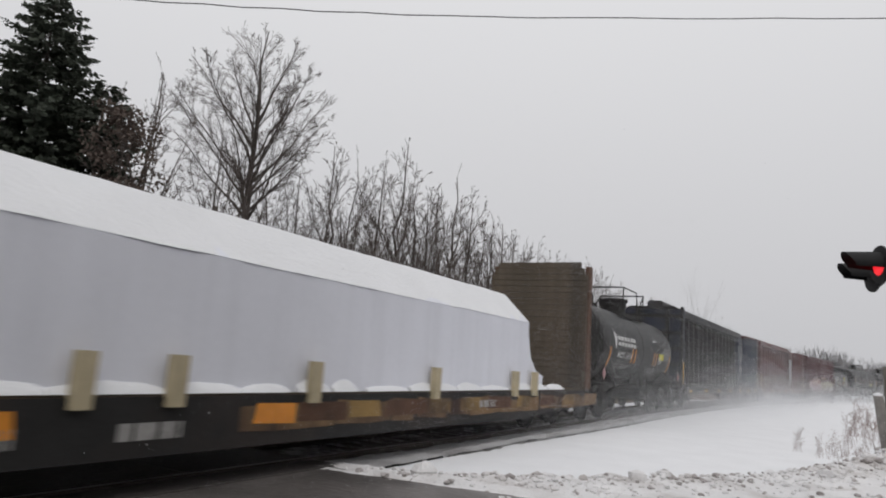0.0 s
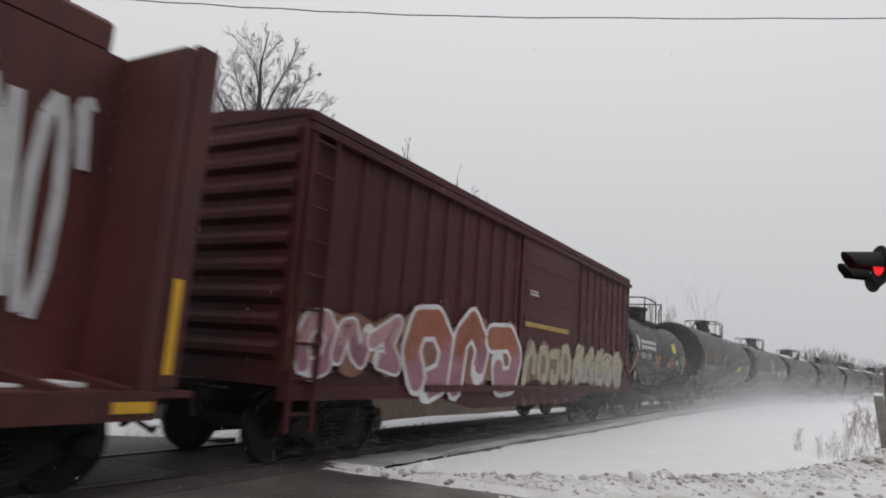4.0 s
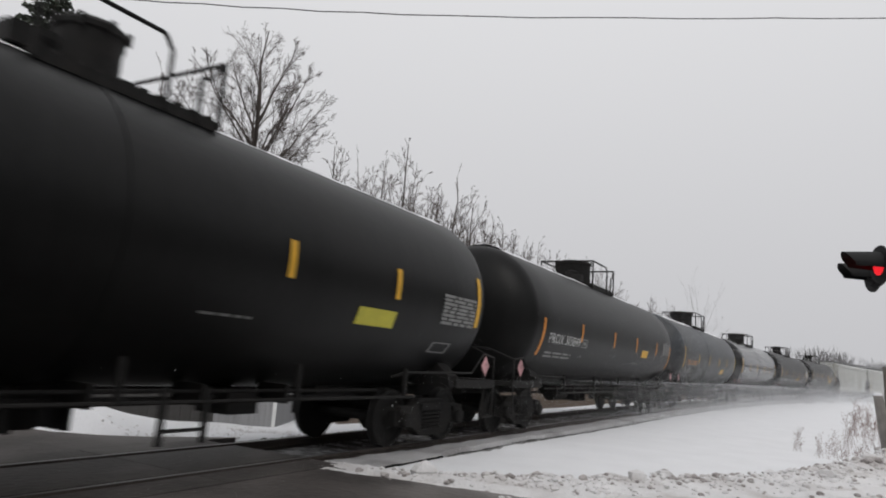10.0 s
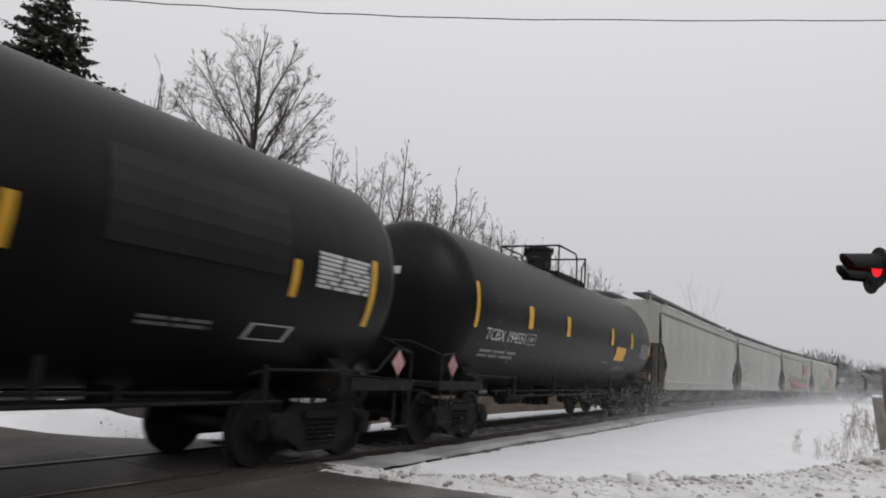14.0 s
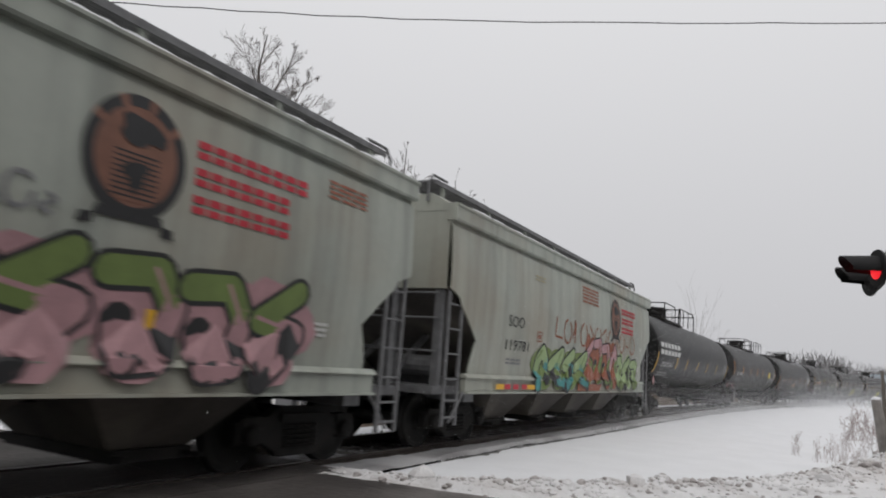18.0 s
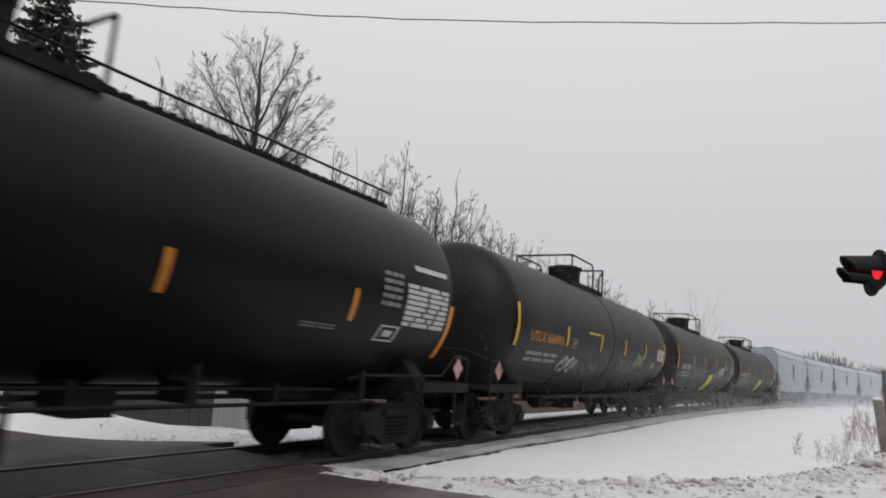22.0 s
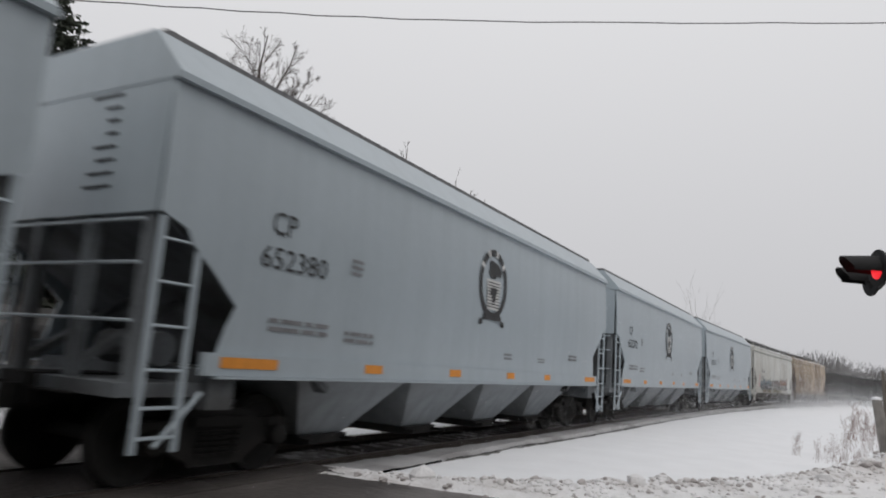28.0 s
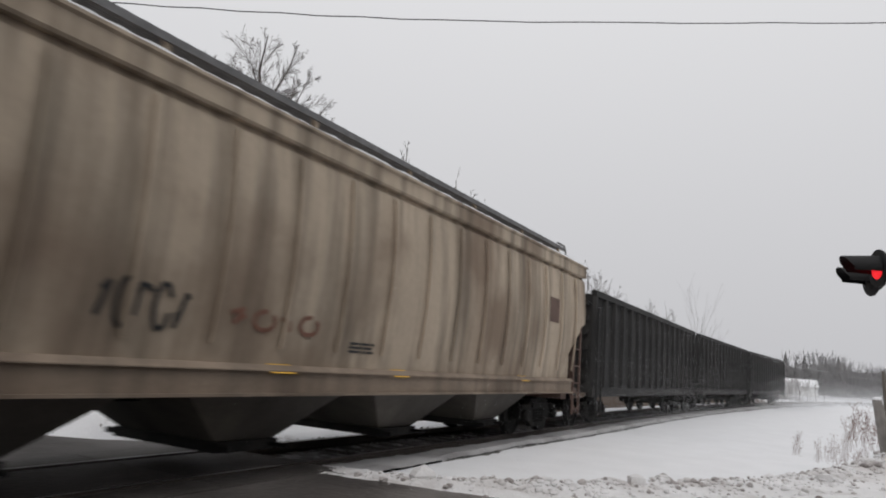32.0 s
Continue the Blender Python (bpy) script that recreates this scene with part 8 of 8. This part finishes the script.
def crossing_signal():
    sig = thing("crossing_signal", "railway crossing flasher with black hoods and a lit red lamp", "crossing signal")
    fwd, side, arm = Vector((-0.93, -0.37, 0)).normalized(), Vector((0.37, -0.93, 0)).normalized(), Vector((0.03, -1, 0)).normalized()
    turn = Matrix(((side.x, -fwd.x, 0, 0), (side.y, -fwd.y, 0, 0), (0, 0, 1, 0), (0, 0, 0, 1)))
    lamp = SIGNAL
    for k, d in enumerate((0.0, -0.78)):
        at = Matrix.Translation(lamp + arm * d) @ turn @ Matrix.Scale(0.76, 4)
        bm = bmesh.new()
        lathe(bm, [(-0.02, 0.255), (0.0, 0.26), (0.012, 0.255)], 30, "y")
        lathe(bm, [(0.01, 0.17), (0.10, 0.16), (0.17, 0.09), (0.18, 0.03)], 20, "y")
        disc = part("target_disc", bm, HOOD, sig, "black round target disc", True, m=at)
        bm = bmesh.new()
        n = 16
        inner, outer = [], []
        for i in range(n + 1):
            a = math.pi * (-0.12 + 1.24 * i / n)
            reach = 0.36 + 0.12 * math.sin(max(min(a, math.pi), 0)) ** 0.6
            for rr, store in ((0.165, inner), (0.175, outer)):
                store.append((bm.verts.new((rr * math.cos(a), -0.01, rr * math.sin(a))), bm.verts.new((rr * 0.84 * math.cos(a), -reach, rr * 0.84 * math.sin(a) + 0.005))))
        for st in (inner, outer):
            for p, q in zip(st, st[1:]):
                bm.faces.new((p[0], q[0], q[1], p[1]))
        for i in range(n):
            bm.faces.new((inner[i][1], inner[i + 1][1], outer[i + 1][1], outer[i][1]))
        part("hood", bm, HOOD, disc, smooth=True)
        bm = bmesh.new()
        lathe(bm, [(-0.05, 0.02), (-0.045, 0.10), (-0.025, 0.15), (-0.015, 0.155)], 20, "y")
        part("lens", bm, LENS if k == 0 else HOOD, disc, "lit red lens" if k == 0 else "", True)
    bm = bmesh.new()
    m = lamp + arm * -0.39 - fwd * 0.12
    pipe(bm, [lamp - fwd * 0.12 + Vector((0, 0, 0.20)), m + Vector((0, 0, 0.20)), m + arm * -0.39 + Vector((0, 0, 0.20))], 0.025)
    pipe(bm, [lamp - fwd * 0.12 + Vector((0, 0, 0.20)), lamp - fwd * 0.1], 0.03)
    part("cross_arm", bm, MAST, sig)
    bm = bmesh.new()
    foot = m + Vector((0.42, 0, 0))
    rod(bm, (foot.x, foot.y, -0.3), (foot.x, foot.y, lamp.z + 1.4), 0.06, seg=14)
    rod(bm, (foot.x, foot.y, -0.2), (foot.x, foot.y, 0.25), 0.16, 0.12, seg=14)
    part("mast", bm, MAST, sig, smooth=True)


SIGNAL = Vector((0.49, 8.23, 2.75))
crossing_signal()

# ---- posts, weeds and the far distance ----
for x, y, h, r, lean, tone in ((1.20, 19.6, 1.22, 0.125, -7.5, "short weathered grey wooden post leaning in the snow"), (1.42, 22.5, 2.15, 0.05, -1.5, "thin dark leaning post in the snow")):
    bm = bmesh.new()
    top = math.tan(radians(lean)) * h
    rod(bm, (-top * 0.2, 0, -0.3), (top * 0.5, 0.02, h * 0.5), r, r * 0.94, seg=9, caps=False)
    rod(bm, (top * 0.5, 0.02, h * 0.5), (top, 0, h), r * 0.94, r * 0.84, seg=9)
    post = tagged(part("fence_post", bm, OLDWOOD if r > 0.1 else POLEWOOD, None, smooth=False, m=pose(x, y, ground_z(x, y) - 0.05)), tone, "post", "posts by the road")
    if r > 0.1:
        bm = bmesh.new()
        lathe(bm, [(-0.01, r * 0.86), (0.03, r * 0.8), (0.06, r * 0.5), (0.07, 0.01)], 9, "z", (top, 0, h))
        part("snow_cap", bm, SNOW, post, "small cap of snow", smooth=True)


def weed(key, seed, high, stalks):
    """A clump of dry stalks that fork towards their tops and end in brown seed heads."""
    def build(bm):
        rng = random.Random(seed)
        for _ in range(stalks):
            a, l = rng.uniform(0, 6.28), high * rng.uniform(0.45, 1.0)
            q = rng.uniform(0.03, 0.34)
            p0, p1 = Vector((rng.gauss(0, 0.08), rng.gauss(0, 0.08), -0.05)), Vector((q * l * math.cos(a), q * l * math.sin(a), l))
            rod(bm, p0, p1, 0.006, 0.003, seg=3, caps=False)
            for _ in range(7):
                t = rng.uniform(0.35, 1)
                c = p0.lerp(p1, t)
                e = c + Vector((rng.gauss(0, 0.09), rng.gauss(0, 0.09), rng.uniform(0.05, 0.2)))
                rod(bm, c, e, 0.003, 0.002, seg=3, caps=False)
                if rng.random() < 0.6:
                    rod(bm, e, e + (e - c) * 0.4, 0.004, 0.012, seg=4)
    return shared(key, "dry_weed", WEED, build)


rng = random.Random(12)
for i in range(64):
    if i < 16:
        # the tall stand farther off
        x, y, size = rng.uniform(0.75, 1.55), rng.uniform(26.5, 30), rng.uniform(0.75, 1.2)
    elif i < 44:
        x, y, size = rng.uniform(-0.25, 0.85), rng.uniform(17.4, 19.4), rng.uniform(0.25, 0.6)
    elif i < 49:
        x, y, size = rng.gauss(-0.68, 0.08), rng.gauss(19.1, 0.2), rng.uniform(0.3, 0.6)
    else:
        x, y, size = rng.uniform(0.3, 1.4), rng.uniform(19, 26), rng.uniform(0.3, 0.8)
    ob = tagged(new("dry_weed", weed(("weed", i % 5), 50 + i % 5, 1.15, 2 + i % 2)), "reddish brown dry weed stalks standing in the snow", "weed", "weeds in the snow")
    ob.matrix_basis = pose(x, y, ground_z(x, y), 0, 0, rng.uniform(0, 360)) @ Matrix.Scale(size, 4)


def wood(bm, rng, x, y, h, fir):
    """One tree of a far wood: a ragged fir, or a haze of twigs."""
    if fir:
        for k in range(9):
            z, w = h * k / 9, (1 - k / 9) * h * 0.26 + 0.3
            n = 8
            ring = [bm.verts.new((x + w * rng.uniform(0.5, 1.25) * math.cos(6.28 * j / n), y + w * rng.uniform(0.5, 1.25) * math.sin(6.28 * j / n), z + rng.uniform(-0.1, 0.1) * w)) for j in range(n)]
            tip = bm.verts.new((x, y, z + h * 0.28))
            for j in range(n):
                bm.faces.new((ring[j], ring[(j + 1) % n], tip))
        return
    for k in range(130):
        t = rng.random()
        c = Vector((x + rng.gauss(0, h * 0.22), y + rng.gauss(0, h * 0.2), h * (0.05 + 0.9 * t)))
        v = Vector((rng.gauss(0, 0.35), rng.gauss(0, 0.35), 1)).normalized() * h * rng.uniform(0.1, 0.25)
        w = v.orthogonal().normalized() * h * rng.uniform(0.005, 0.012)
        bm.faces.new([bm.verts.new(c - v * 0.5 - w), bm.verts.new(c - v * 0.5 + w), bm.verts.new(c + v * 0.5)])


# the haze of distance is mixed into this grey
FARWOOD = mat("far_wood", (0.15, 0.145, 0.145), 0.95, var=0.3, scale=0.3, bump=0)
far = bmesh.new()
rng = random.Random(15)
for i in range(380):
    a, d = radians(rng.uniform(-9, 14)), rng.uniform(235, 330)
    rise = 1 + 0.34 * math.exp(-((a - radians(0.5)) / radians(1.6)) ** 2)
    fir = rng.random() < 0.05
    wood(far, rng, -d * math.sin(a), d * math.cos(a), rng.uniform(6, 11.0) * (1.1 if fir else rise), fir)
for i in range(420):
    a, d = radians(rng.uniform(-9, 14)), rng.uniform(222, 240)
    wood(far, rng, -d * math.sin(a), d * math.cos(a), rng.uniform(2.0, 4.0), False)
tagged(part("far_wood", far, FARWOOD, None), "distant hazy wood of bare trees and a few firs", "wood", kind="stuff")
# unseen wood, added behind the camera to hold light off the train's near side
back = bmesh.new()
for i in range(300):
    x, y = rng.uniform(15.5, 27), rng.uniform(-25, 80)
    if -5 < y < 12.5:
        x += 16
    wood(back, rng, x, y, rng.uniform(8.5, 12.5), rng.random() < 0.8)
for i in range(110):
    wood(back, rng, rng.uniform(-2, 18), rng.uniform(-18, -8), rng.uniform(8, 12), rng.random() < 0.8)
tagged(part("unseen_dimming_wood", back, NEEDLE, None), "unseen dark wood added behind the camera to dim the near sides", "wood", kind="stuff")
barn = thing("barn", "distant low white barn with a snow-covered roof", "barn")
barn.matrix_basis = pose(-5.3, 172.0, -0.1, 0, 0, 8) @ Matrix.Scale(0.80, 4)
bm = bmesh.new()
box(bm, -4.5, 4.5, 0, 7, 0, 2.6)
part("wall", bm, SHEDTRIM, barn)
bm = bmesh.new()
prism(bm, [(-0.4, 2.6), (7.4, 2.6), (3.5, 4.6)], -4.8, 4.8)
part("roof", bm, SNOW, barn, "snow-covered roof")


# ---- what moves ----
def travel(t):
    for (a, p), (b, q) in zip(TRAVEL, TRAVEL[1:]):
        if a <= t <= b:
            return p + (q - p) * (t - a) / (b - a)
    return TRAVEL[-1][1]


def grains(seed, n, small, large, high=0.58):
    """A drift of fine snow over the ballast: very many loose grains, thickest near the ground."""
    if ("grains", seed, n) not in MESHES:
        rng = np.random.default_rng(seed)
        c = np.stack([1.25 + np.abs(rng.normal(0, 2.5, n)), rng.normal(0, 4.2, n), rng.exponential(high, n)], 1)
        puff = np.sin(c[:, 1] * 1.3 + seed) * np.sin(c[:, 0] * 1.7 + 2 * seed)
        c[:, 2] = np.minimum(c[:, 2] * (1 + 0.55 * puff), 4.0) - 0.13
        u = rng.normal(size=(n, 3))
        u /= np.linalg.norm(u, axis=1)[:, None]
        w = np.cross(u, rng.normal(size=(n, 3)))
        w /= np.linalg.norm(w, axis=1)[:, None]
        r = rng.uniform(small, large, n)[:, None]
        v = np.stack([c + u * r * 1.4, c - u * r + w * r, c - u * r - w * r], 1).reshape(-1, 3)
        me = bpy.data.meshes.new("blown_snow")
        me.from_pydata(v.tolist(), [], np.arange(3 * n).reshape(-1, 3).tolist())
        me.materials.append(DRIFT)
        MESHES["grains", seed, n] = me
    return MESHES["grains", seed, n]


DRIFT = mat("drifting_snow", (0.86, 0.87, 0.89), 0.9, var=0.03, scale=1, bump=0)
CLOUDS = []
rng = random.Random(4)
start = 22.0
while start < 175:
    near = start < 78
    me = grains(rng.randrange(2), 48000, 0.0015, 0.0032) if start < 38 else grains(2 + rng.randrange(2), 38000, 0.0026, 0.0054, 0.75) if near else grains(4 + rng.randrange(3), 26000, 0.0064, 0.0130, 0.95)
    cloud_ = tagged(new("blown_snow", me), "fine dry snow whirled up beside the passing train", "blown snow", kind="stuff")
    CLOUDS.append((cloud_, start))
    start += 4.3 if near else 8.0


# thick gusts at first, which soon die down
GUSTS = []
for j in range(9):
    cloud_ = tagged(new("blown_snow", grains(7 + j % 2, 80000, 0.0021, 0.0042, 1.1) if j < 4 else grains(9 + j % 2, 34000, 0.0044, 0.0086, 1.25)), "thick gust of dry snow beside the passing train", "blown snow", kind="stuff")
    GUSTS.append((cloud_, 17.5 + 5.6 * j))


# very fine snow that hangs in the air before the train at first
def veil(seed, n):
    rng = np.random.default_rng(seed)
    c = np.stack([1.9 + 2.6 * rng.random(n) ** 1.3, rng.uniform(-6, 16, n), 4.3 * rng.random(n) ** 1.2], 1)
    u = rng.normal(size=(n, 3))
    u /= np.linalg.norm(u, axis=1)[:, None]
    w = np.cross(u, rng.normal(size=(n, 3)))
    w /= np.linalg.norm(w, axis=1)[:, None]
    r = rng.uniform(0.0007, 0.0012, n)[:, None]
    me = bpy.data.meshes.new("snow_veil")
    me.from_pydata(np.stack([c + u * r * 1.4, c - u * r + w * r, c - u * r - w * r], 1).reshape(-1, 3).tolist(), [], np.arange(3 * n).reshape(-1, 3).tolist())
    me.materials.append(DRIFT)
    return tagged(new("snow_veil", me), "very fine snow dust hanging beside the train", "blown snow", kind="stuff")


VEILS = [(veil(21, 120000), 4.5), (veil(22, 120000), 8.5)]


def spin(wheel, car, y_car, y, mid):
    """A wheelset turns as it rolls past the crossing."""
    rows, last = [], None
    first = max(0.0, min(32.0, (mid + y_car - 36) / 18.2))
    final = max(0.0, min(32.0, (mid + y_car + 9) / 17.9))
    n = int((final - first) * 30) + 1
    times = [first + k / 30 for k in range(n + 1)] if final - first > 0.1 else []
    times = [t for t in times if 0.03 < t < 31.97]
    if not times:
        return
    for t in [0.0] + times + [32.0]:
        q = min(max(t, times[0]), times[-1])
        rows.append((t, pose(0, y, 0.457, math.degrees((travel(q) - travel(times[0])) / 0.457), 0, 0)))
    walk(wheel, rows)


def motions():
    mids = {}
    for car, mid, L in TRAIN:
        mids[car.name] = mid
        walk(car, [(t, car_pose(mid - p, L)) for t, p in TRAVEL])
    for wheel, car, y_car, y in WHEELSETS:
        spin(wheel, car, y_car, y, mids[car.name])
    for cloud_, s0 in CLOUDS:
        rows = []
        for k in range(17):
            s = s0 - (3.0 if s0 < 78 else 1.6) * k
            x, y, th = on_track(s)
            # it thins out as it settles, and has settled where the road crosses
            rows.append((2.0 * k, pose(x, y, -(0.8 if s0 < 78 else 0.4) * smooth01(4, 16, k) - 4.4 * smooth01(21, 10, s), 0, 0, -math.degrees(th))))
        walk(cloud_, rows)
    for dust, calm in VEILS:
        # it drifts with the train and has sunk to the ground by the time the air is calm
        walk(dust, [(t, pose(-TRACK, 10.0 - 0.9 * t, -5.2 * smooth01(calm - 1.5, calm + 3.0, t))) for t in (0, 1, 2, 3, 4, 5, 6, 7, 8, 9, 10, 11, 12, 32)])
    for cloud_, s0 in GUSTS:
        rows = []
        for k in range(17):
            s = s0 - 1.2 * k
            x, y, th = on_track(s)
            rows.append((2.0 * k, pose(x, y, -0.9 * smooth01(1, 4, k) - 3.6 * smooth01(3, 7, k) - 3.0 * smooth01(15, 9, s), 0, 0, -math.degrees(th))))
        walk(cloud_, rows)


motions()
